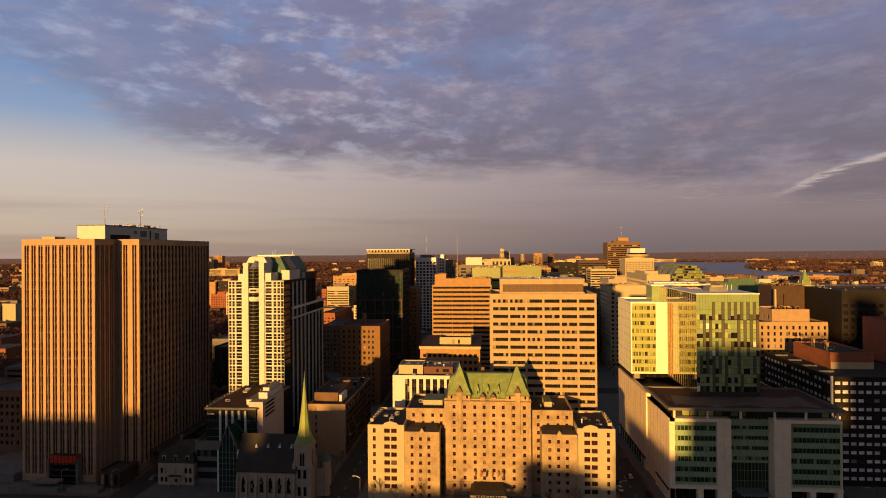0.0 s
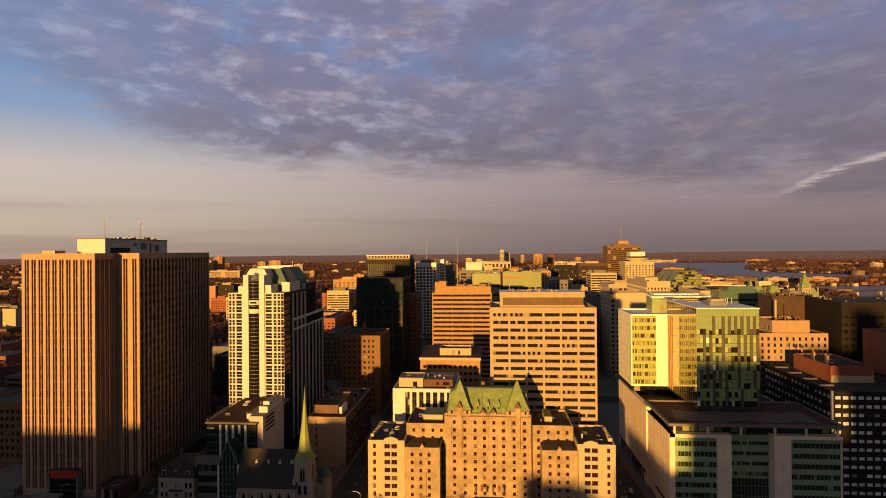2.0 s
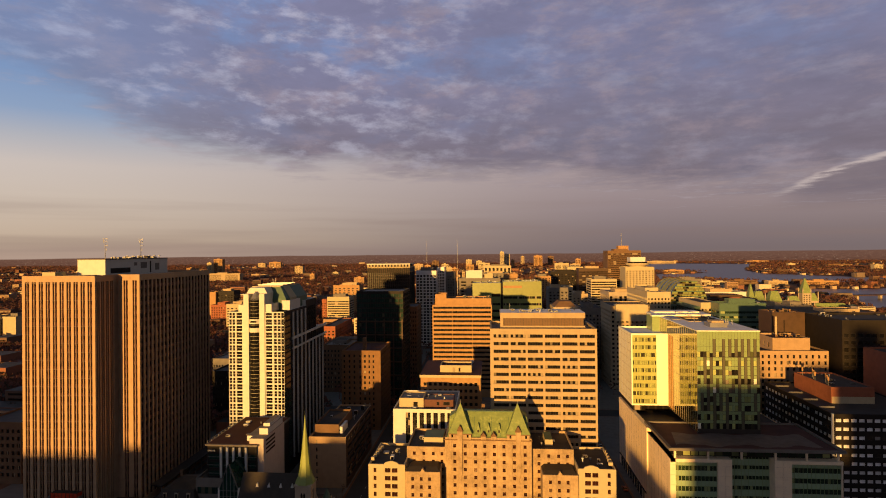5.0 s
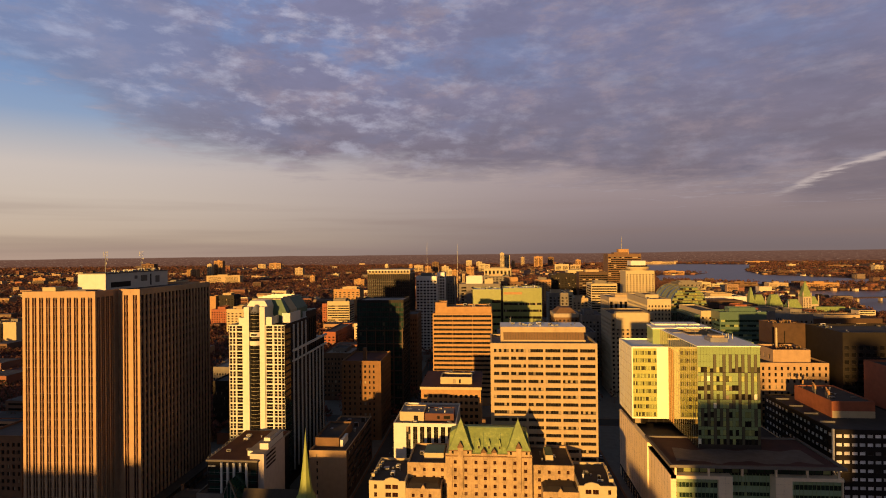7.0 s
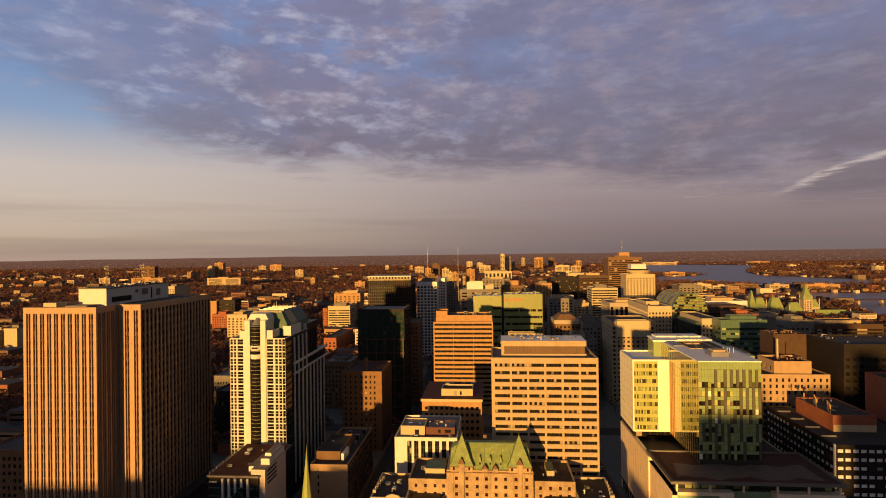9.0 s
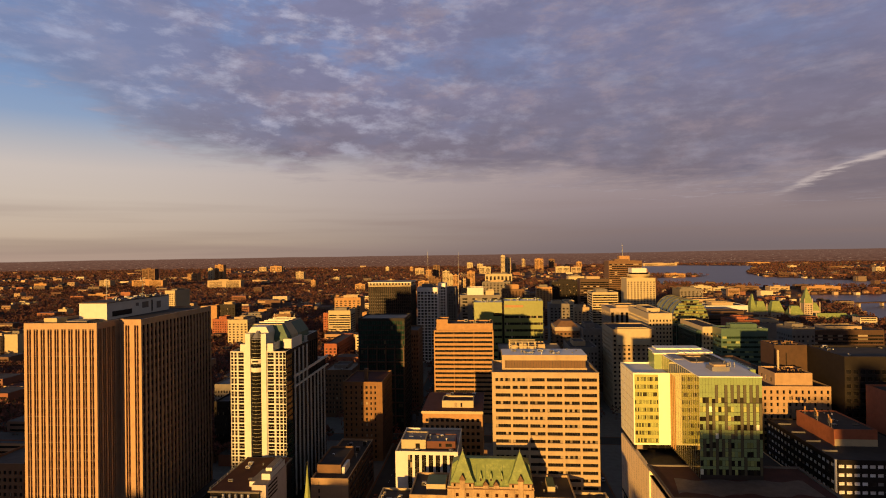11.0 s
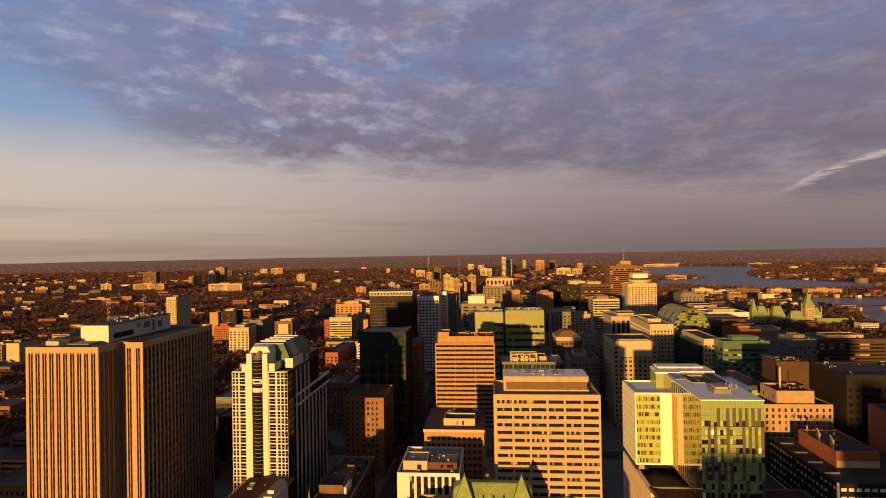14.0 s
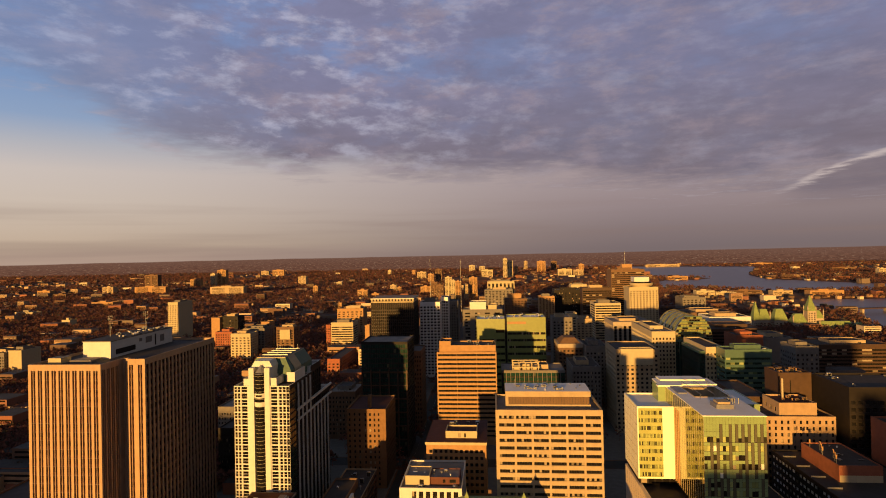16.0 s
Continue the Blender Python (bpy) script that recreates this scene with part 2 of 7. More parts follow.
BEIGE = surface("beige_concrete", (0.50, 0.375, 0.22), vary=0.18, streaks=0.25)
BELL = surface("brown_concrete", (0.52, 0.345, 0.205), vary=0.20, streaks=0.25)
LIME = surface("limestone", (0.47, 0.33, 0.185), vary=0.48, scale=0.22, fine=1.1, streaks=0.55)
STAIR_SHADED = surface("shaded_white_stone", (0.62, 0.53, 0.46), vary=0.14, streaks=0.2)
CREAM = surface("cream_concrete", (0.56, 0.46, 0.28), vary=0.12, streaks=0.15)
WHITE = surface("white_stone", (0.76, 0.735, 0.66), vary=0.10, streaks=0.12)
PANEL = surface("white_panel", (1.06, 1.03, 0.78), rough=0.5, vary=0.06, bump=0.005)
STONE = surface("tan_stone", (0.48, 0.39, 0.28), vary=0.16, streaks=0.15)
TAN = surface("tan_brick", (0.47, 0.315, 0.18), vary=0.18, streaks=0.2)
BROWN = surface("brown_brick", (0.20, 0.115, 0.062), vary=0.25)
ORANGE = surface("orange_brick", (0.46, 0.265, 0.115), vary=0.2)
RED = surface("red_brick", (0.36, 0.12, 0.06), vary=0.25)
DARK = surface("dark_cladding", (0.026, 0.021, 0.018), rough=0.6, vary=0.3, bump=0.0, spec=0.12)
BRONZE = surface("bronze_spandrel", (0.12, 0.030, 0.015), rough=0.5, vary=0.2, bump=0.0)
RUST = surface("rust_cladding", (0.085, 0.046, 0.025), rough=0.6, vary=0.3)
PALE_GREY = surface("pale_grey_concrete", (0.98, 0.90, 0.82), vary=0.15, streaks=0.15)
PALE_STONE = surface("pale_tan_stone", (1.06, 0.84, 0.56), vary=0.14, scale=0.3, streaks=0.12)
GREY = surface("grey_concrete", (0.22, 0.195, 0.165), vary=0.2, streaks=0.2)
SLATE = surface("slate", (0.046, 0.036, 0.027), rough=0.7, vary=0.35, fine=1.5)
COPPER = surface("green_copper", (0.23, 0.30, 0.10), rough=0.6, vary=0.25, scale=0.5, fine=1.2, tint=(0.33, 0.38, 0.13))
COPPER_DK = surface("dark_copper", (0.10, 0.17, 0.11), rough=0.6, vary=0.25)
SPIRE = surface("pale_copper", (0.30, 0.36, 0.10), rough=0.55, vary=0.2, scale=0.3, fine=2.0)
TAR = surface("tar_roof", (0.060, 0.050, 0.045), vary=0.45, scale=0.18, fine=1.6)
TAR_RED = surface("red_gravel_roof", (0.085, 0.026, 0.019), vary=0.35, scale=0.2)
MEMBRANE = surface("white_roof_membrane", (0.98, 0.94, 0.92), vary=0.10, scale=0.12, fine=1.0)
BED = surface("bare_planting_bed", (0.16, 0.112, 0.09), vary=0.35, scale=0.4, fine=1.5)
GRAVEL = surface("pale_gravel_roof", (0.27, 0.23, 0.20), vary=0.35, scale=0.15, fine=1.3)
METAL = surface("grey_metal", (0.34, 0.33, 0.32), rough=0.45, vary=0.2, metal=0.6, bump=0.0)
FRAME = surface("window_frame", (0.05, 0.038, 0.03), rough=0.5, vary=0.15, bump=0.0)
FRAME_PALE = surface("pale_frame", (0.45, 0.40, 0.28), rough=0.5, vary=0.12, bump=0.0)
ASPHALT = surface("asphalt", (0.048, 0.046, 0.044), rough=0.9, vary=0.35, scale=0.12, fine=2.0)
PAVING = surface("paving", (0.16, 0.147, 0.13), rough=0.9, vary=0.3, scale=0.25, fine=1.5)
PAINT = surface("road_paint", (0.55, 0.53, 0.48), vary=0.3, fine=2.0)
BARK = surface("bark", (0.13, 0.085, 0.055), vary=0.3)
TWIGS = surface("twigs", (0.17, 0.10, 0.06), vary=0.35)
CANOPY_RED = surface("red_panel", (0.62, 0.055, 0.02), rough=0.4, vary=0.15, bump=0.0)
WHITE_PAINT = surface("white_paint", (0.78, 0.76, 0.72), vary=0.08, bump=0.0, rough=0.6)
RUBBER = surface("rubber", (0.02, 0.02, 0.02), vary=0.2, bump=0.0)
TAIL = surface("tail_lamp", (0.5, 0.02, 0.01), rough=0.3, vary=0.05, bump=0.0)
SIGN = surface("pale_sign", (0.70, 0.66, 0.58), vary=0.05, bump=0.0)


def island_mix(name, *colors, rough=0.85, thin=0.0):
    """One colour out of several for each loose piece of a joined mesh."""
    mat = bpy.data.materials.new(name)
    mat.use_nodes = True
    N = Nodes(mat.node_tree)
    isl = N.add("ShaderNodeNewGeometry").outputs["Random Per Island"]
    stops = [((i + 0.0) / len(colors), c) for i, c in enumerate(colors)]
    n = N.add("ShaderNodeValToRGB", isl)
    n.color_ramp.interpolation = "CONSTANT"
    e = n.color_ramp.elements
    while len(e) < len(stops):
        e.new(0.5)
    for el, (p, c) in zip(e, stops):
        el.position, el.color = p, (*c, 1)
    at = N.add("ShaderNodeTexCoord").outputs["Object"]
    col = N.mix(N.noise(at, 0.15, 4.0), n.outputs[0], tuple(0.06 for _ in range(3)))
    p = N.add("ShaderNodeBsdfPrincipled")
    N.plug(p.inputs["Base Color"], N.mix(0.35, n.outputs[0], col))
    p.inputs["Roughness"].default_value = rough
    p.inputs["Specular IOR Level"].default_value = 0.2
    if thin:
        t = N.add("ShaderNodeBsdfTranslucent", n.outputs[0])
        p = N.add("ShaderNodeMixShader", thin, p, t)
    N.add("ShaderNodeOutputMaterial", p)
    return mat


HOUSES = island_mix("house_walls", (0.36, 0.22, 0.12), (0.25, 0.095, 0.05), (0.62, 0.50, 0.34), (0.14, 0.075, 0.045), (0.29, 0.115, 0.058), (0.46, 0.32, 0.19), (0.18, 0.13, 0.095), (0.12, 0.07, 0.046), (0.23, 0.10, 0.06), (0.15, 0.085, 0.055))
WOODS = island_mix("bare_crowns", (0.20, 0.078, 0.052), (0.15, 0.058, 0.040), (0.225, 0.095, 0.063), (0.17, 0.073, 0.052), (0.125, 0.055, 0.040), (0.070, 0.052, 0.032), thin=0.45)


def ground_material():
    mat = bpy.data.materials.new("ground")
    mat.use_nodes = True
    N = Nodes(mat.node_tree)
    at = N.add("ShaderNodeTexCoord").outputs["Object"]
    a = N.noise(at, 0.004, 6.0, 0.62)
    b = N.noise(at, 0.05, 5.0, 0.6)
    fac = N.m("ADD", N.m("MULTIPLY", a, 0.6), N.m("MULTIPLY", b, 0.4))
    col = N.ramp(fac, (0.32, (0.07, 0.035, 0.022)), (0.46, (0.125, 0.060, 0.037)), (0.56, (0.18, 0.098, 0.056)), (0.70, (0.27, 0.165, 0.095)))
    p = N.add("ShaderNodeBsdfPrincipled")
    N.plug(p.inputs["Base Color"], col)
    p.inputs["Roughness"].default_value = 0.95
    p.inputs["Specular IOR Level"].default_value = 0.1
    bm = N.add("ShaderNodeBump")
    bm.inputs["Distance"].default_value = 2.0
    bm.inputs["Strength"].default_value = 0.8
    N.plug(bm.inputs["Height"], b)
    N.plug(p.inputs["Normal"], bm.outputs[0])
    N.add("ShaderNodeOutputMaterial", p)
    return mat


def water_material():
    mat = bpy.data.materials.new("river_water")
    mat.use_nodes = True
    N = Nodes(mat.node_tree)
    at = N.add("ShaderNodeTexCoord").outputs["Object"]
    p = N.add("ShaderNodeBsdfPrincipled")
    N.plug(p.inputs["Base Color"], N.ramp(N.noise(at, 0.008, 5.0), (0.35, (0.028, 0.024, 0.022)), (0.65, (0.055, 0.046, 0.040))))
    p.inputs["Roughness"].default_value = 0.28
    bm = N.add("ShaderNodeBump")
    bm.inputs["Distance"].default_value = 0.25
    N.plug(bm.inputs["Height"], N.noise(at, 0.12, 4.0))
    N.plug(p.inputs["Normal"], bm.outputs[0])
    N.add("ShaderNodeOutputMaterial", p)
    return mat


GROUND, WATER = ground_material(), water_material()

# ---- building kit ----
X, Y, Z = Vector((1, 0, 0)), Vector((0, 1, 0)), Vector((0, 0, 1))


class Geo:
    """Gathers corners and faces of one mesh."""

    def __init__(self):
        self.v, self.f, self.k, self.mats = [], [], [], []

    def slot(self, mat):
        if mat not in self.mats:
            self.mats.append(mat)
        return self.mats.index(mat)

    def face(self, pts, mat):
        n = len(self.v)
        self.v += [tuple(p) for p in pts]
        self.f.append(tuple(range(n, n + len(pts))))
        self.k.append(self.slot(mat))

    def box(self, x0, x1, y0, y1, z0, z1, mat, top=None):
        n = len(self.v)
        self.v += [(x0, y0, z0), (x1, y0, z0), (x1, y1, z0), (x0, y1, z0), (x0, y0, z1), (x1, y0, z1), (x1, y1, z1), (x0, y1, z1)]
        for q in ((0, 3, 2, 1), (0, 1, 5, 4), (1, 2, 6, 5), (2, 3, 7, 6), (3, 0, 4, 7), (4, 5, 6, 7)):
            self.f.append(tuple(n + i for i in q))
            self.k.append(self.slot(top if top and q == (4, 5, 6, 7) else mat))

    def ring(self, rings, mat, cap=True):
        """Joins rings of corners, each a list of the same length, from the bottom up."""
        n, c = len(self.v), len(rings[0])
        for r in rings:
            self.v += [tuple(p) for p in r]
        s = self.slot(mat)
        for i in range(len(rings) - 1):
            for j in range(c):
                a, b = n + i * c + j, n + i * c + (j + 1) % c
                self.f.append((a, b, b + c, a + c))
                self.k.append(s)
        if cap:
            self.f.append(tuple(n + (len(rings) - 1) * c + j for j in range(c)))
            self.k.append(s)

    def round(self, x, y, stations, mat, sides=10, turn=0.0):
        self.ring([[(x + r * math.cos(turn + j * math.tau / sides), y + r * math.sin(turn + j * math.tau / sides), z) for j in range(sides)] for z, r in stations], mat)

    def mesh(self, name):
        me = bpy.data.meshes.new(name)
        me.from_pydata(self.v, [], self.f)
        for m in self.mats:
            me.materials.append(m)
        me.polygons.foreach_set("material_index", self.k)
        me.update()
        return me


WINDOWS = {}


def pressed(g, w, h, r, nx, nz, t, b, glass, frame_mat):
    """Frame and panes of a small window as one closed sheet: bars stand out, panes lie back."""
    def cuts(size, n):
        out = [-size / 2, -size / 2 + t]
        for i in range(1, n):
            out += [-size / 2 + size * i / n - t / 2, -size / 2 + size * i / n + t / 2]
        return out + [size / 2 - t, size / 2]
    xs, zs, seen = cuts(w, nx), cuts(h, nz), {}
    def corner(i, j, deep):
        if (i, j, deep) not in seen:
            seen[(i, j, deep)] = len(g.v)
            g.v.append((xs[i], r if deep else r - b, zs[j]))
        return seen[(i, j, deep)]
    def quad(pts, mat):
        g.f.append(tuple(corner(*p) for p in pts))
        g.k.append(g.slot(mat))
    for i in range(len(xs) - 1):
        for j in range(len(zs) - 1):
            deep = i % 2 == 1 and j % 2 == 1
            quad([(i, j, deep), (i + 1, j, deep), (i + 1, j + 1, deep), (i, j + 1, deep)], glass if deep else frame_mat)
            if deep:
                ring = [(i, j), (i + 1, j), (i + 1, j + 1), (i, j + 1)]
                for p, q in zip(ring, ring[1:] + ring[:1]):
                    quad([(*p, False), (*q, False), (*q, True), (*p, True)], frame_mat)


def window_mesh(w, h, r, nx, nz, glass, frame_mat, spandrel=0.0, span_mat=None, bar=0.0):
    """A framed window that fills an opening; it lies in the x-z plane and is set back by r."""
    key = (round(w, 2), round(h, 2), r, nx, nz, glass.name, frame_mat.name, round(spandrel, 2), bar)
    if key not in WINDOWS:
        g = Geo()
        t, b = bar or 0.10 if w > 1.4 else 0.07, 0.07
        if nx * nz <= 2 and not spandrel:
            pressed(g, w, h, r, nx, nz, t, b, glass, frame_mat)
            WINDOWS[key] = g.mesh("window")
            return WINDOWS[key]
        for i in range(nx):
            for j in range(nz):
                a0, a1 = -w / 2 + w * i / nx, -w / 2 + w * (i + 1) / nx
                c0, c1 = -h / 2 + h * j / nz, -h / 2 + h * (j + 1) / nz
                if spandrel:
                    g.face([(a0, r - 0.04, c0), (a1, r - 0.04, c0), (a1, r - 0.04, c0 + spandrel), (a0, r - 0.04, c0 + spandrel)], span_mat)
                    c0 += spandrel
                g.face([(a0, r, c0), (a1, r, c0), (a1, r, c1), (a0, r, c1)], glass)
        for i in range(nx + 1):
            a = -w / 2 + w * i / nx
            g.box(max(-w / 2, a - t / 2), min(w / 2, a + t / 2), r - b, r + 0.02, -h / 2, h / 2, frame_mat)
        for j in (0, nz) if nz == 1 else range(nz + 1):
            c = -h / 2 + h * j / nz
            g.box(-w / 2 + t / 2, w / 2 - t / 2, r - b * 0.9, r + 0.02, max(-h / 2, c - t / 2), min(h / 2, c + t / 2), frame_mat)
        WINDOWS[key] = g.mesh("window")
    return WINDOWS[key]


def row_mesh(cols, h, r, nx, glass):
    """The panes of one storey of a building far off."""
    key = (tuple(round(c, 2) for ab in cols for c in ab), round(h, 2), r, nx, glass.name)
    if key not in WINDOWS:
        g = Geo()
        for a, b in cols:
            for i in range(nx):
                a0, a1 = a + (b - a) * i / nx + 0.05, a + (b - a) * (i + 1) / nx - 0.05
                g.face([(a0, r, 0), (a1, r, 0), (a1, r, h), (a0, r, h)], glass)
            g.face([(a, r + 0.05, 0), (b, r + 0.05, 0), (b, r + 0.05, h), (a, r + 0.05, h)], FRAME)
        WINDOWS[key] = g.mesh("window_strip")
    return WINDOWS[key]


class Thing:
    """A building or other thing: an empty at its base, with its parts."""

    def __init__(self, name, x, y, label, category, group="", z=0.0, kind=""):
        self.root = tagged(new(name), label, category, group, kind)
        self.root.location = (x, y, z)
        self.o = Vector((x, y, z))

    def part(self, name, geo, label="", parent=None, smooth=False):
        """Links what geo holds, given in world metres, as one part."""
        geo.v = [(a - self.o.x, b - self.o.y, c - self.o.z) for a, b, c in geo.v]
        ob = new(name, geo.mesh(name))
        ob.parent = parent or self.root
        if label:
            ob["label"] = label
        if smooth:
            ob.data.polygons.foreach_set("use_smooth", [True] * len(ob.data.polygons))
        return ob

    def put(self, name, mesh, m):
        ob = new(name, mesh)
        ob.parent = self.root
        ob.matrix_local = Matrix.Translation(-self.o) @ m
        return ob


def spread(total, n, w, margin):
    """n openings of width w, evenly spread between two margins."""
    if n == 1:
        return [(margin, margin + w)] if w else [(margin, total - margin)]
    gap = (total - 2 * margin - n * w) / (n - 1)
    return [(margin + i * (w + gap), margin + i * (w + gap) + w) for i in range(n)]


def floors(z, fh, k, h):
    return [(z + i * fh, z + i * fh + h) for i in range(k)]


def face_of(x0, x1, y0, y1, side):
    return {"front": (Vector((x0, y0, 0)), X, -Y, x1 - x0), "right": (Vector((x1, y0, 0)), Y, X, y1 - y0),
            "left": (Vector((x0, y1, 0)), -Y, -X, y1 - y0), "back": (Vector((x1, y1, 0)), -X, Y, x1 - x0)}[side]


def facade(thing, g, o, u, n, width, z0, z1, mat, cols=(), rows=(), r=0.3, panes=(1, 1), glass=None, frame_mat=None, spandrel=0.0, span_mat=None, name="window", by_row=False, bar=0.0):
    """A wall face with real openings: reveals in g, and a window part in each."""
    def q(a, b, c, d, m=mat):
        g.face([o + u * a + Z * c, o + u * b + Z * c, o + u * b + Z * d, o + u * a + Z * d], m)
    glass, frame_mat = glass or GLASS, frame_mat or FRAME
    if not cols or not rows:
        q(0, width, z0, z1)
        return
    turn = Matrix((u, -n, Z)).transposed().to_4x4()
    low = z0
    for j, (c, d) in enumerate(rows):
        q(0, width, low, c)
        left = 0
        if by_row:
            me = row_mesh(cols, d - c, r, panes[0], glass)
            thing.put("window_strip", me, Matrix.Translation(o + Z * c) @ turn)["kind"] = "stuff"
        for i, (a, b) in enumerate(cols):
            q(left, a, c, d)
            left = b
            for p0, p1 in (((a, c), (b, c)), ((b, c), (b, d)), ((b, d), (a, d)), ((a, d), (a, c))):
                e0, e1 = o + u * p0[0] + Z * p0[1], o + u * p1[0] + Z * p1[1]
                g.face([e0, e1, e1 - n * r, e0 - n * r], mat)
            if by_row:
                continue
            me = window_mesh(b - a, d - c, r, *panes, glass, frame_mat, spandrel, span_mat, bar)
            thing.put(name, me, Matrix.Translation(o + u * (a + b) / 2 + Z * (c + d) / 2) @ turn)
        q(left, width, c, d)
        low = d
    q(0, width, low, z1)


def block(thing, x0, x1, y0, y1, z0, z1, mat, roof=None, parapet=0.9, rim=0.45, name="wall", label="", **faces):
    """A storeyed block: four walls with openings, a parapet with its inner side, and a sunk roof."""
    g = Geo()
    for side in ("front", "right", "left", "back"):
        o, u, n, w = face_of(x0, x1, y0, y1, side)
        spec = dict(faces.get(side) or {})
        if spec:
            if callable(spec.get("cols")):
                spec["cols"] = spec["cols"](w)
        facade(thing, g, o, u, n, w, z0, z1, spec.pop("mat", mat), **spec)
    a0, a1, b0, b1, t = x0 + rim, x1 - rim, y0 + rim, y1 - rim, z1 - parapet
    out = [(x0, y0), (x1, y0), (x1, y1), (x0, y1)]
    inn = [(a0, b0), (a1, b0), (a1, b1), (a0, b1)]
    for i in range(4):
        j = (i + 1) % 4
        g.face([(*out[i], z1), (*out[j], z1), (*inn[j], z1), (*inn[i], z1)], mat)
        g.face([(*inn[i], z1), (*inn[j], z1), (*inn[j], t), (*inn[i], t)], mat)
    wall = thing.part(name, g, label)
    s = Geo()
    s.box(a0 - 0.02, a1 + 0.02, b0 - 0.02, b1 + 0.02, t - 0.4, t, roof or TAR)
    thing.part("roof", s)
    return wall


def roof_kit(thing, x0, x1, y0, y1, z, n, seed, mat=None, tall=1.6):
    """Air handlers, hatches and vent pipes on a flat roof, each a part."""
    rng = random.Random(seed)
    for i in range(n):
        g = Geo()
        a, b = rng.uniform(x0, x1), rng.uniform(y0, y1)
        w, d, h = rng.uniform(0.8, 2.6), rng.uniform(0.8, 2.6), rng.uniform(0.5, tall)
        m = mat or rng.choice((METAL, GREY, WHITE_PAINT, METAL))
        if rng.random() < 0.35:
            g.round(a, b, [(z, 0.25), (z + h * 0.8, 0.25), (z + h * 0.8, 0.45), (z + h, 0.35)], m)
            thing.part("vent_pipe", g)
        else:
            g.box(a, a + w, b, b + d, z, z + 0.15, DARK)
            g.box(a + 0.08, a + w - 0.08, b + 0.08, b + d - 0.08, z + 0.15, z + h, m)
            g.box(a + 0.2, a + w - 0.2, b + 0.04, b + 0.08, z + 0.3, z + h - 0.15, DARK)
            thing.part("air_handler", g)


def grid(n, w, margin):
    return lambda total: spread(total, n, w, margin)


def strip(margin):
    return lambda total: [(margin, total - margin)]


# ---- ground, river, roads ----
def sheet(name, pts, z, mat, label, category, thick=0.0):
    g = Geo()
    if thick:
        g.ring([[(a, b, z - thick) for a, b in pts], [(a, b, z) for a, b in pts]], mat)
    else:
        g.face([(a, b, z) for a, b in pts], mat)
    return tagged(new(name, g.mesh(name)), label, category, kind="structure")


sheet("ground", [(-7000, -3000), (7000, -3000), (7000, 7000), (-7000, 7000)], 0.0, GROUND, "brown early spring land with lawns and bare soil", "ground")
# the river: a far reach and a near one, joined past a low spit, and the bay below the cliff
river = [(620, 2148), (708, 2474), (760, 2560), (900, 2570), (1010, 2690), (980, 2800), (800, 2880), (850, 3170), (900, 4000), (1040, 4660), (1853, 4149), (1620, 3600),
         (1284, 2939), (1190, 2560), (1398, 2125), (2600, 2300), (2600, 2080), (1227, 1866), (935, 1849)]
river_bay = [(757, 1271), (763, 1409), (846, 1588), (967, 1552), (1500, 1750), (1500, 1350), (922, 1290), (646, 940), (640, 980), (718, 1171)]
for pts in (river, river_bay):
    sheet("water", pts, 0.25, WATER, "grey-blue river water with slight ripples", "river")
sheet("road", [(-700, 150), (500, 150), (500, 206), (-700, 206)], 0.02, ASPHALT, "wide dark asphalt avenue in shade", "road")
sheet("road", [(-66, 206), (-52, 206), (-52, 1500), (-66, 1500)], 0.024, ASPHALT, "dark asphalt side street between tall buildings", "road")
sheet("road", [(49, 206), (62, 206), (62, 1500), (49, 1500)], 0.024, ASPHALT, "dark asphalt side street with parked cars", "road")
sheet("road", [(129, 206), (135, 206), (135, 1200), (129, 1200)], 0.024, ASPHALT, "narrow dark asphalt street", "road")
sheet("road", [(-149, 206), (-139, 206), (-139, 900), (-149, 900)], 0.024, ASPHALT, "dark asphalt side street below a tower", "road")
for y0, y1 in ((377, 391), (520, 534), (735, 750)):
    sheet("road", [(-700, y0), (600, y0), (600, y1), (-700, y1)], 0.03, ASPHALT, "dark asphalt cross street", "road")
for x0, x1 in ((-230, -150), (-138, -67), (-51, 48), (63, 128), (136, 230)):
    for y0, y1 in ((207, 376), (392, 519), (535, 734)):
        sheet("pavement", [(x0, y0), (x1, y0), (x1, y1), (x0, y1)], 0.15, PAVING, "grey concrete pavement with a kerb", "pavement", 0.15)


def road_marks():
    g = Geo()
    for x in (-59.0, 55.5):
        for i in range(60):
            y = 210 + i * 9
            g.box(x - 0.08, x + 0.08, y, y + 3, 0.03, 0.036, PAINT)
    for x0 in (-66, 49):
        for i in range(8):
            g.box(x0 + 1 + i * 1.6, x0 + 1.7 + i * 1.6, 207.5, 210.5, 0.03, 0.037, PAINT)
    for i in range(40):
        g.box(-300 + i * 14, -296 + i * 14, 178, 178.2, 0.03, 0.036, PAINT)
    ob = new("road_marking", g.mesh("road_marking"))
    tagged(ob, "worn white lane lines and crossings on asphalt", "road marking", kind="stuff")


road_marks()

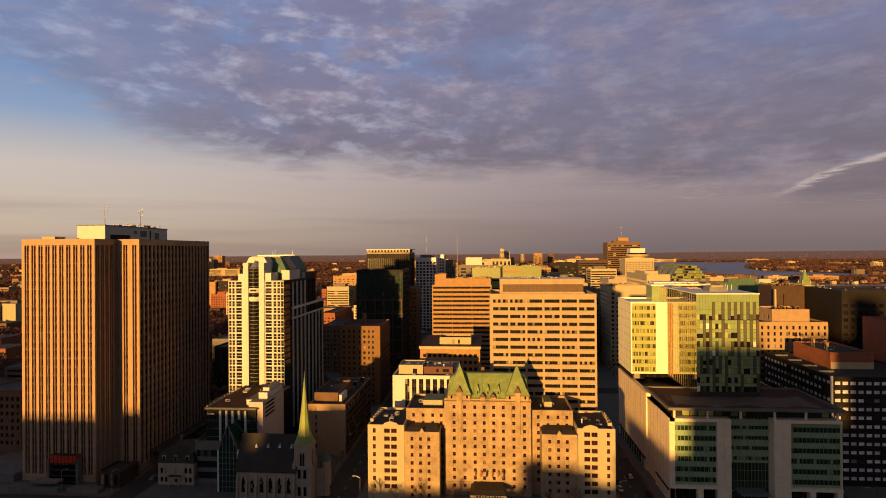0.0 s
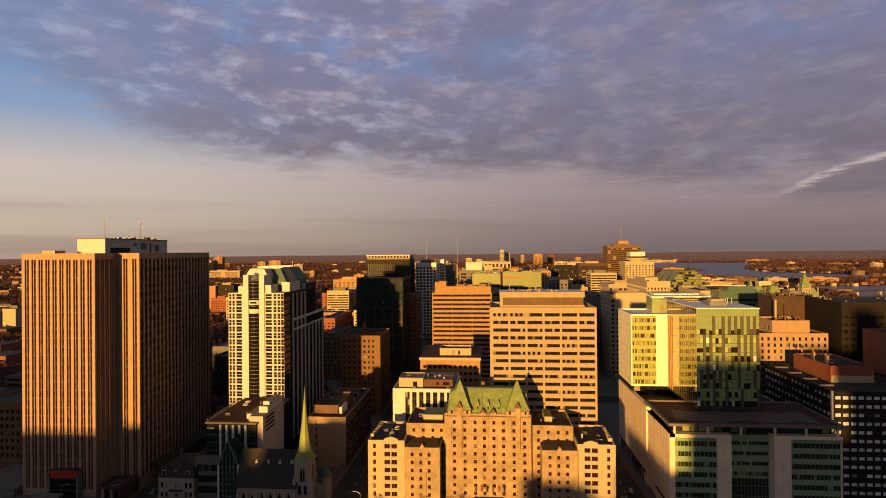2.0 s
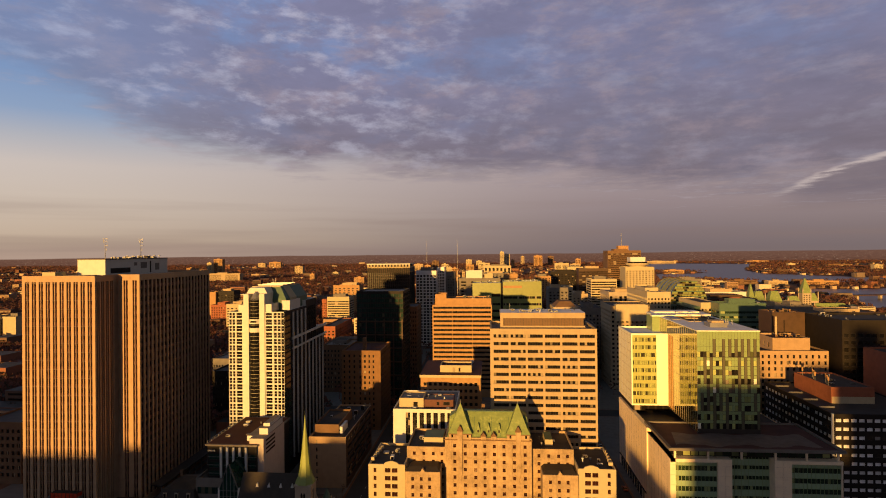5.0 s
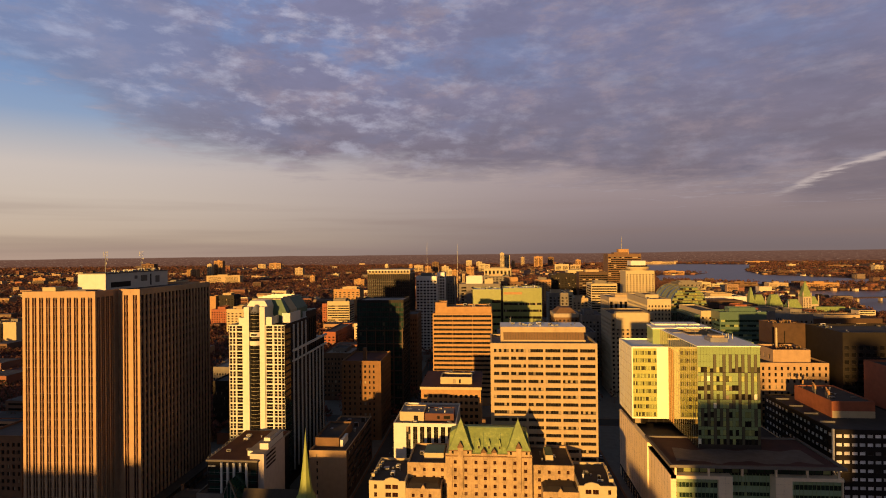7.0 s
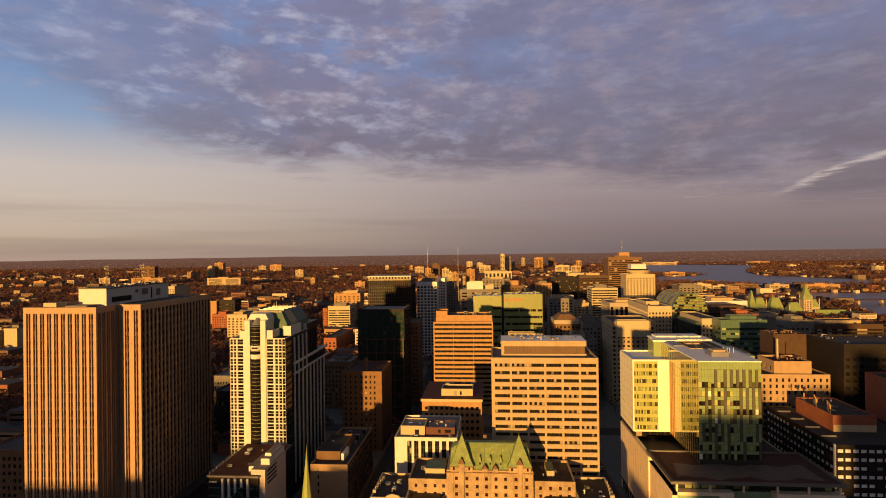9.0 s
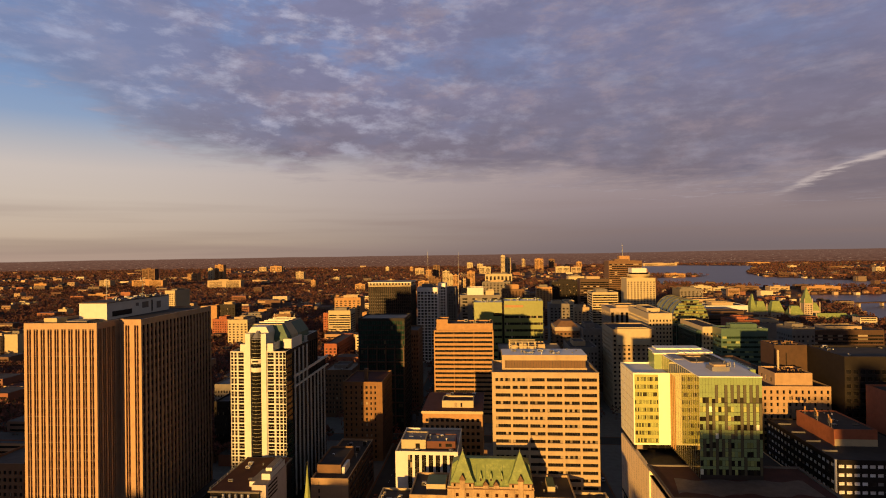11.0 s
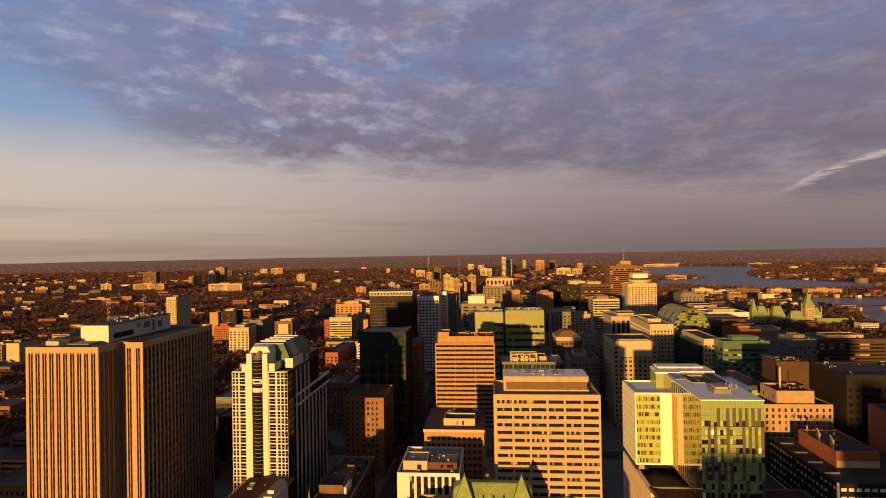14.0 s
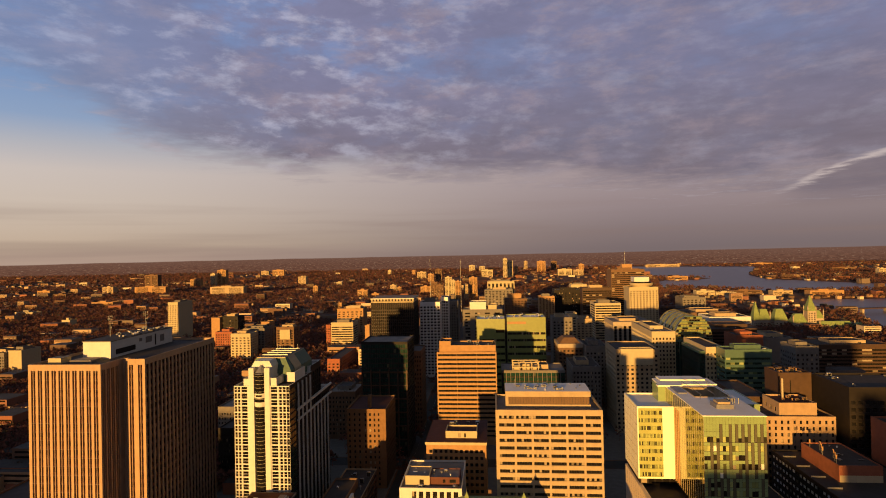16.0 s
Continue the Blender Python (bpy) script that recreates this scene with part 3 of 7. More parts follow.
# ---- buildings ----
def bell_tower():
    t = Thing("office_tower", -180, 250, "tall brown concrete office tower with vertical window strips", "tower")
    def pairs(total, n, margin):
        """Two narrow strips to a bay, with a slim mullion pier between."""
        out = []
        for a, b in spread(total, n, 1.95, margin):
            out += [(a, a + 0.86), (b - 0.86, b)]
        return out
    strip_look = dict(rows=[(3, 98.7)], panes=(1, 26), glass=GLASS_RED, frame_mat=FRAME, spandrel=1.5, span_mat=BRONZE, name="window_strip", r=0.6)
    H = 101.3
    g = Geo()
    W = BELL
    # front block, with a notch at its right corner
    facade(t, g, Vector((-196.3, 218.6, 0)), X, -Y, 32.5, 0, H, W, cols=pairs(32.5, 10, 1.3), **strip_look)
    facade(t, g, Vector((-163.8, 218.6, 0)), Y, X, 14.4, 0, H, W, cols=pairs(12.2, 4, 0.95), **strip_look)
    facade(t, g, Vector((-163.8, 233.0, 0)), X, -Y, 2.8, 0, H, W)
    facade(t, g, Vector((-161.0, 233.0, 0)), -Y, -X, 2.1, 0, H, W)
    facade(t, g, Vector((-161.0, 230.9, 0)), X, -Y, 8.6, 0, H, W, cols=pairs(8.6, 2, 1.25), **strip_look)
    facade(t, g, Vector((-152.4, 230.9, 0)), Y, X, 60.8, 0, H, W, cols=spread(60.8, 20, 1.95, 1.0), **strip_look)
    facade(t, g, Vector((-152.4, 291.7, 0)), -X, Y, 43.9, 0, H, W)
    facade(t, g, Vector((-196.3, 291.7, 0)), -Y, -X, 73.1, 0, H, W)
    # parapet rim and roof
    out = [(-196.3, 218.6), (-163.8, 218.6), (-163.8, 233.0), (-161.0, 233.0), (-161.0, 230.9), (-152.4, 230.9), (-152.4, 291.7), (-196.3, 291.7)]
    inn = [(-195.7, 219.2), (-164.4, 219.2), (-164.4, 233.6), (-160.4, 233.6), (-160.4, 231.5), (-153.0, 231.5), (-153.0, 291.1), (-195.7, 291.1)]
    for i in range(8):
        j = (i + 1) % 8
        g.face([(*out[i], H), (*out[j], H), (*inn[j], H), (*inn[i], H)], W)
        g.face([(*inn[i], H), (*inn[j], H), (*inn[j], H - 1.1), (*inn[i], H - 1.1)], W)
    t.part("wall", g)
    r = Geo()
    r.face([(a, b, H - 1.1) for a, b in inn], TAR)
    t.part("roof", r)
    # shallow floor joints across the piers
    for i in range(27):
        g, z = Geo(), 4.6 + i * 3.6
        g.box(-196.34, -163.76, 218.57, 218.61, z, z + 0.06, STONE)
        t.part("floor_joint", g)
    p = Geo()
    p.box(-186.2, -172.9, 237.5, 286.0, H - 1.5, 108.0, WHITE, TAR)
    p.box(-186.4, -172.7, 237.3, 286.2, 107.7, 108.1, GREY, TAR)
    ph = t.part("penthouse", p, "cream roof plant room with louvres")
    for y0, w, z0, h in ((241, 14, 101.4, 2.4), (258, 2.2, 104.6, 1.6), (263, 5.0, 103.2, 3.0), (270.5, 1.0, 101.0, 5.6), (275, 3.5, 102.0, 3.5)):
        v = Geo()
        v.box(-172.9, -172.8, y0, y0 + w, z0, z0 + h, DARK if w > 10 or w < 2 else GREY)
        t.part("louvre", v, parent=ph)
    v = Geo()
    v.box(-193.5, -187.5, 226, 232, H - 1.1, 102.6, CREAM, GREY)
    t.part("roof_hatch", v)
    v = Geo()
    v.box(-186, -176, 229, 236.5, H - 1.1, 101.0, GRAVEL)
    t.part("roof_walkway", v)
    for x, y in ((-183.5, 252), (-178.0, 271)):
        m = Geo()
        m.round(x, y, [(108, 0.20), (112, 0.15), (118.2, 0.08)], METAL, 8)
        for z, k in ((117.6, 2.2), (116.2, 2.0), (114.4, 2.4), (112.4, 1.3)):
            m.box(x - 0.2, x + k * 0.5, y - 0.05, y + 0.05, z, z + 0.09, METAL)
            m.box(x + k * 0.5 - 0.06, x + k * 0.5 + 0.06, y - 0.06, y + 0.06, z - 0.5, z + 0.5, METAL)
        m.box(x - 0.9, x - 0.78, y - 0.06, y + 0.06, 115.6, 118.0, METAL)
        m.box(x - 0.85, x, y - 0.06, y + 0.06, 116.6, 116.75, METAL)
        t.part("mast", m, "steel antenna mast with side arms")
    roof_kit(t, -185, -175, 240, 284, 108.05, 16, 3, tall=1.2)
    for i in range(7):
        d = Geo()
        y = 255 + i * 4.3
        d.round(-174.2, y, [(108.05, 0.12), (109.2, 0.1)], METAL, 6)
        d.round(-174.2, y, [(109.0, 0.15), (109.15, 0.55), (109.4, 0.7)], WHITE_PAINT, 10)
        t.part("dish", d)
    # street level: fin feet, red entrance box and low walls
    e = Geo()
    e.box(-181.6, -169.8, 215.6, 218.3, 8.9, 12.0, CANOPY_RED, SLATE)
    for i in range(8):
        e.box(-181.6 + i * 1.66, -181.45 + i * 1.66, 215.5, 215.6, 8.9, 12.0, FRAME)
    t.part("entrance_box", e, "glossy red entrance lantern")
    e = Geo()
    e.box(-181.2, -170.2, 216, 218.3, 0.15, 8.9, GLASS)
    for i in range(4):
        e.box(-181.4, -170.0, 215.7, 216.0, 1 + i * 2.4, 1.5 + i * 2.4, FRAME)
    for x in (-182.4, -169.8):
        e.box(x - 0.4, x + 0.4, 215.6, 218.3, 0.15, 10.5, GREY)
    t.part("entrance", e)
    e = Geo()
    e.box(-184, -173, 208.6, 212.6, 3.3, 3.9, GREY)
    t.part("canopy", e, "pale curved entrance canopy")


def white_tower():
    t = Thing("office_tower", -115, 300, "white stone tower with a rounded glass bay and green copper crown", "tower")
    rows = floors(4.3, 3.2, 24, 2.9)
    y0 = 265.5
    small = dict(rows=rows, r=0.3, panes=(1, 2), frame_mat=WHITE, bar=0.17, glass=GLASS_BLACK)
    # left faces, never seen, are painted dark to cut bounce onto the brown tower
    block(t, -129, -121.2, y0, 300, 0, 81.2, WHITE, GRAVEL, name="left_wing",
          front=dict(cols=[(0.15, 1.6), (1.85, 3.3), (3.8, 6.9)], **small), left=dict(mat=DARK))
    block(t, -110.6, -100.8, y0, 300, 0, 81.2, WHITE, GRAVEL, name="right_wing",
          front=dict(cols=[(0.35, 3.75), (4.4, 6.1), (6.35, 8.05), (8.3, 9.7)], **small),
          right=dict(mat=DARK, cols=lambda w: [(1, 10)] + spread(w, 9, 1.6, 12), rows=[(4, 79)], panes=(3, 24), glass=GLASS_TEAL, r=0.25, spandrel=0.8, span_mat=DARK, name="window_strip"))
    # stepped shoulders beside the bay
    block(t, -124.2, -121.2, y0 + 0.6, 290, 81.2, 84.6, WHITE, GRAVEL, name="shoulder")
    block(t, -110.6, -107.4, y0 + 0.6, 290, 81.2, 85.0, WHITE, GRAVEL, name="shoulder")
    block(t, -105.4, -101.2, y0 + 9, 290, 81.2, 86.0, WHITE, GRAVEL, name="shoulder")
    c = Geo()
    for a, b in ((-121.2, -118.6), (-113.2, -110.6)):
        p = Geo()
        p.box(a, b, y0 - 0.4, y0 + 12, 0, 90.0, WHITE)
        t.part("bay_pier", p)
    c.box(-118.6, -113.2, y0 + 3.5, y0 + 12, 85, 90, WHITE)
    c.ring([[(-121.2, y0 + 3.2, 90), (-110.6, y0 + 3.2, 90), (-110.6, y0 + 12, 90), (-121.2, y0 + 12, 90)],
            [(-119.6, y0 + 3.6, 92.8), (-112.2, y0 + 3.6, 92.8), (-112.2, y0 + 12, 92.8), (-119.6, y0 + 12, 92.8)]], WHITE)
    t.part("bay_head", c)
    for i in range(45):
        z = 4.0 + i * 1.86
        b = Geo()
        b.round(-115.9, y0 + 2.0, [(z, 2.98), (z + 1.86, 2.98)], GLASS_BLACK, 18)
        b.round(-115.9, y0 + 2.0, [(z, 2.9), (z, 3.08), (z + 0.13, 3.08), (z + 0.13, 2.9)], FRAME_PALE, 18)
        t.part("bay_window", b, smooth=False)
    for z0, z1 in ((75.3, 77.6), (71.2, 73.3)):
        b = Geo()
        b.round(-115.9, y0 + 2.0, [(z0, 2.9), (z0, 3.2), (z1, 3.2), (z1, 2.9)], WHITE, 18)
        t.part("bay_band", b)
    s = Geo()
    for i in range(9):
        s.box(-117.3 + i * 0.32, -117.08 + i * 0.32, y0 - 1.32, y0 - 1.1 + 0.3 * abs(i - 4) / 4, 76.0, 76.9, DARK)
    t.part("sign", s, "dark illegible lettering on the bay")
    cap = Geo()
    cap.ring([[(-115.9 + 3.3 * math.cos(a * math.tau / 12), y0 + 2 + 3.3 * math.sin(a * math.tau / 12), 87.0) for a in range(12)],
              [(-115.9 + 0.1 * math.cos(a * math.tau / 12), y0 + 2 + 0.1 * math.sin(a * math.tau / 12), 91.2) for a in range(12)]], METAL)
    t.part("bay_cap", cap, "pointed silver cap")
    # copper crown with a pale flat top
    k = Geo()
    def rect(x0, x1, ya, yb, z):
        return [(x0, ya, z), (x1, ya, z), (x1, yb, z), (x0, yb, z)]
    k.ring([rect(-126, -103.5, y0 + 10, 308, 81.0), rect(-126, -103.5, y0 + 10, 308, 86.5), rect(-122.5, -107, y0 + 12, 306, 92.6)], COPPER_DK)
    t.part("crown", k, "green copper mansard crown")
    k = Geo()
    k.box(-122.3, -107.2, y0 + 12.2, 305.8, 92.3, 93.1, CREAM, PAVING)
    for i in range(4):
        k.box(-121.5, -108, 283 + i * 6, 283.15 + i * 6, 93.1, 93.7, METAL)
    t.part("crown_top", k)
    k = Geo()
    k.ring([[(-107.5, 281, 80.8), (-103.2, 281, 80.8), (-103.2, 290, 80.8), (-107.5, 290, 80.8)], [(-107.5, 281, 89), (-103.2, 281, 87), (-103.2, 290, 87), (-107.5, 290, 89)],
            [(-109.5, 281, 92.9), (-107.2, 281, 92.9), (-107.2, 290, 92.9), (-109.5, 290, 92.9)]], CREAM)
    t.part("gable", k)
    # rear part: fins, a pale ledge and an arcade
    # unseen left faces dark here too, against bounced light
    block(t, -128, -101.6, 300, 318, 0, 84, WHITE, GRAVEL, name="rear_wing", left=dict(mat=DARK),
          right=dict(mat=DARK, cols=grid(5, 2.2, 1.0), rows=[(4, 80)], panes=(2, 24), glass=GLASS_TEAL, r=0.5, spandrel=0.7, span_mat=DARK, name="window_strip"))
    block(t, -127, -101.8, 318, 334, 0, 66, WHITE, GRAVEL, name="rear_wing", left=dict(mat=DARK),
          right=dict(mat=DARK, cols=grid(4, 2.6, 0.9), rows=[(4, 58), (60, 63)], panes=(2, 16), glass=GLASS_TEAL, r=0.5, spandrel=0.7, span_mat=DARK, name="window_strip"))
    l = Geo()
    l.box(-101.0, -100.2, 276, 334.3, 66.0, 67.2, WHITE)
    l.box(-101.0, -100.0, 276, 334.3, 61.0, 61.8, WHITE)
    t.part("ledge", l)
    for i in range(9):
        f = Geo()
        f.box(-100.8, -100.1, 277 + i * 6.2, 277.7 + i * 6.2, 6, 80 if i < 4 else 61, WHITE)
        t.part("fin", f)
    m = Geo()
    for x in (-120, -118.6, -108.8):
        m.round(x, 300, [(93, 0.12), (96.2, 0.06)], METAL, 6)
    t.part("mast", m)


def church():
    t = Thing("church", -100, 210, "old stone church with slate roof and green copper spire", "church")
    x0, x1, ya, yb, eave, ridge = -97.0, -74, 205.5, 219.5, 12.0, 23.6
    g = Geo()
    facade(t, g, Vector((x0, ya, 0)), X, -Y, x1 - x0, 0, eave, STONE, cols=spread(x1 - x0, 6, 1.5, 1.9), rows=[(3.6, 8.2)], r=0.5, panes=(2, 3))
    for side in ("right", "left", "back"):
        o, u, n, w = face_of(x0, x1, ya, yb, side)
        facade(t, g, o, u, n, w, 0, eave, STONE)
    mid = (ya + yb) / 2
    g.face([(x0, yb, eave), (x0, ya, eave), (x0, mid, ridge)], STONE)
    g.face([(x1, ya, eave), (x1, yb, eave), (x1, mid, ridge)], STONE)
    t.part("wall", g)
    for a, b in spread(x1 - x0, 6, 1.5, 1.9):
        p, q = Geo(), x0 + (a + b) / 2
        p.face([(q - 0.75, ya - 0.02, 8.2), (q + 0.75, ya - 0.02, 8.2), (q, ya - 0.02, 10.0)], GLASS)
        head = t.part("arch_head", p)
        p = Geo()
        for k in (-1, 1):
            pts = [(q + k * 1.05, ya - 0.1, 7.6), (q + k * 0.78, ya - 0.1, 7.6), (q, ya - 0.1, 10.0), (q, ya - 0.1, 10.7)][::k]
            p.face(pts, CREAM)
        t.part("hood_mould", p, parent=head)
        p = Geo()
        p.box(q - 1.0, q + 1.0, ya - 0.15, ya, 3.2, 3.6, CREAM)
        t.part("window_sill", p)
    for i in range(7):
        b = Geo()
        x = x0 + 0.05 + i * (x1 - x0 - 0.9) / 6
        b.ring([[(x, ya - 1.0, 0), (x + 0.8, ya - 1.0, 0), (x + 0.8, ya, 0), (x, ya, 0)], [(x, ya - 1.0, 6), (x + 0.8, ya - 1.0, 6), (x + 0.8, ya, 6), (x, ya, 6)],
                [(x, ya - 0.5, 10.4), (x + 0.8, ya - 0.5, 10.4), (x + 0.8, ya, 10.4), (x, ya, 10.4)]], STONE)
        t.part("buttress", b)
    r = Geo()
    for s, y in ((1, ya), (-1, yb)):
        e = 0.6
        lo = [(x0 - e, y - s * e, eave - 0.4), (x1 + e, y - s * e, eave - 0.4), (x1 + e, mid, ridge), (x0 - e, mid, ridge)]
        hi = [(a, b, c + 0.35) for a, b, c in lo]
        r.face(hi, SLATE)
        r.face(lo[::-1], SLATE)
        r.face([lo[0], lo[1], hi[1], hi[0]], SLATE)
        r.face([lo[1], lo[2], hi[2], hi[1]], SLATE)
        r.face([lo[3], lo[0], hi[0], hi[3]], SLATE)
    t.part("roof", r, "dark slate pitched roof")
    for i in range(4):
        d = Geo()
        x, z = -90.9 + i * 4.65, 19.6
        y = ya + (z - eave) / (ridge - eave) * (mid - ya)
        d.ring([[(x - 0.7, y - 0.5, z - 0.5), (x + 0.7, y - 0.5, z - 0.5), (x + 0.7, y + 1.2, z), (x - 0.7, y + 1.2, z)],
                [(x - 0.06, y - 0.5, z + 1.2), (x + 0.06, y - 0.5, z + 1.2), (x + 0.06, y + 1.4, z + 1.2), (x - 0.06, y + 1.4, z + 1.2)]], WHITE_PAINT)
        t.part("dormer", d, "small white triangular roof vent")
    # tower and spire
    tw = Geo()
    cx, cy, w = -71.5, 209.2, 3.1
    facade(t, tw, Vector((cx - w, cy - w, 0)), X, -Y, 2 * w, 0, 22, STONE, cols=[(1.3, 2.5), (3.5, 4.7)], rows=[(2.5, 6), (9, 12.5)], r=0.5, panes=(1, 2))
    for side in ("right", "left", "back"):
        o, u, n, ww = face_of(cx - w, cx + w, cy - w, cy + w, side)
        facade(t, tw, o, u, n, ww, 0, 22, STONE, cols=[(2.2, 3.8)], rows=[(13.5, 19.5)], r=0.5, panes=(1, 3))
    tw.box(cx - w - 0.25, cx + w + 0.25, cy - w - 0.25, cy + w + 0.25, 12.9, 13.3, STONE)
    tw.box(cx - w - 0.35, cx + w + 0.35, cy - w - 0.35, cy + w + 0.35, 21.4, 22.0, STONE)
    t.part("tower", tw)
    bell_window = Geo()
    for k in (-0.9, 0.1):
        bell_window.box(cx + k, cx + k + 0.8, cy - w - 0.03, cy - w, 14.0, 18.2, DARK)
        bell_window.ring([[(cx + k, cy - w - 0.03, 18.2), (cx + k + 0.8, cy - w - 0.03, 18.2), (cx + k + 0.8, cy - w, 18.2), (cx + k, cy - w, 18.2)],
                          [(cx + k + 0.38, cy - w - 0.03, 19.2), (cx + k + 0.42, cy - w - 0.03, 19.2), (cx + k + 0.42, cy - w, 19.2), (cx + k + 0.38, cy - w, 19.2)]], DARK)
    t.part("belfry_opening", bell_window)
    for a in (-1, 1):
        for b in (-1, 1):
            p = Geo()
            p.box(cx + a * w - 0.55, cx + a * w + 0.55, cy + b * w - 0.55, cy + b * w + 0.55, 0, 14.6, STONE)
            p.round(cx + a * w, cy + b * w, [(14.6, 0.7), (16.6, 0.05)], STONE, 4, math.pi / 4)
            t.part("corner_buttress", p)
    s = Geo()
    stations = [(22.0, 3.9), (22.6, 3.7), (24.8, 2.7), (27.5, 2.1), (35, 1.25), (43, 0.45), (47.8, 0.06)]
    s.ring([[(cx + r_ * math.cos(math.pi / 8 + j * math.tau / 8), cy + r_ * math.sin(math.pi / 8 + j * math.tau / 8), z) for j in range(8)] for z, r_ in stations], SPIRE)
    t.part("spire", s, "tapering pale green copper spire")
    f = Geo()
    f.round(cx, cy, [(47.7, 0.05), (49.2, 0.03)], METAL, 6)
    t.part("finial", f)
    k = Geo()
    k.round(-64.6, 214, [(0, 1.5), (13.4, 1.5)], STONE, 8)
    k.round(-64.6, 214, [(13.4, 1.9), (14, 1.8), (17.8, 0.05)], COPPER_DK, 8)
    t.part("stair_turret", k)
    b = Geo()
    b.box(-74, -65.5, 212.5, 224, 0, 11.0, STONE, SLATE)
    t.part("vestry", b)


def old_house():
    t = Thing("stone_house", -129, 228, "old three-storey stone house with a dark mansard roof", "house")
    x0, x1, ya, yb = -136.5, -121.2, 218.5, 236
    block(t, x0, x1, ya, yb, 0, 9.2, STONE, SLATE, parapet=0.1,
          front=dict(cols=[(1.0, 2.1), (2.9, 4.0), (7.1, 8.2), (11.3, 12.4), (13.2, 14.3)], rows=[(1.2, 3.2), (4.8, 7.0)], r=0.25),
          right=dict(cols=[(2, 3.1), (6, 7.1), (10, 11.1), (14, 15.1)], rows=[(1.2, 3.2), (4.8, 7.0)], r=0.25))
    r = Geo()
    def rect(e, z):
        return [(x0 - e, ya - e, z), (x1 + e, ya - e, z), (x1 + e, yb + e, z), (x0 - e, yb + e, z)]
    r.ring([rect(0.5, 9.2), rect(0.5, 9.5), rect(-0.9, 13.2), rect(-5.5, 14.4)], SLATE)
    t.part("mansard_roof", r)
    for x in (-134.6, -129.6, -124.6):
        d = Geo()
        d.box(x, x + 1.5, ya - 0.2, ya + 2, 9.7, 12.3, STONE, SLATE)
        d.box(x + 0.25, x + 1.25, ya - 0.26, ya - 0.2, 10.1, 11.8, GLASS)
        t.part("dormer", d)
    p = Geo()
    for x in (-130.8, -126.8):
        p.round(x, ya - 1.8, [(0.15, 0.2), (3.6, 0.2)], STONE, 8)
    p.box(-131.4, -126.2, ya - 2.3, ya, 3.6, 4.2, STONE, SLATE)
    t.part("porch", p)
    for x in (-135, -123.5):
        c = Geo()
        c.box(x, x + 1, 232, 233.4, 12.5, 16, BROWN)
        t.part("chimney", c)


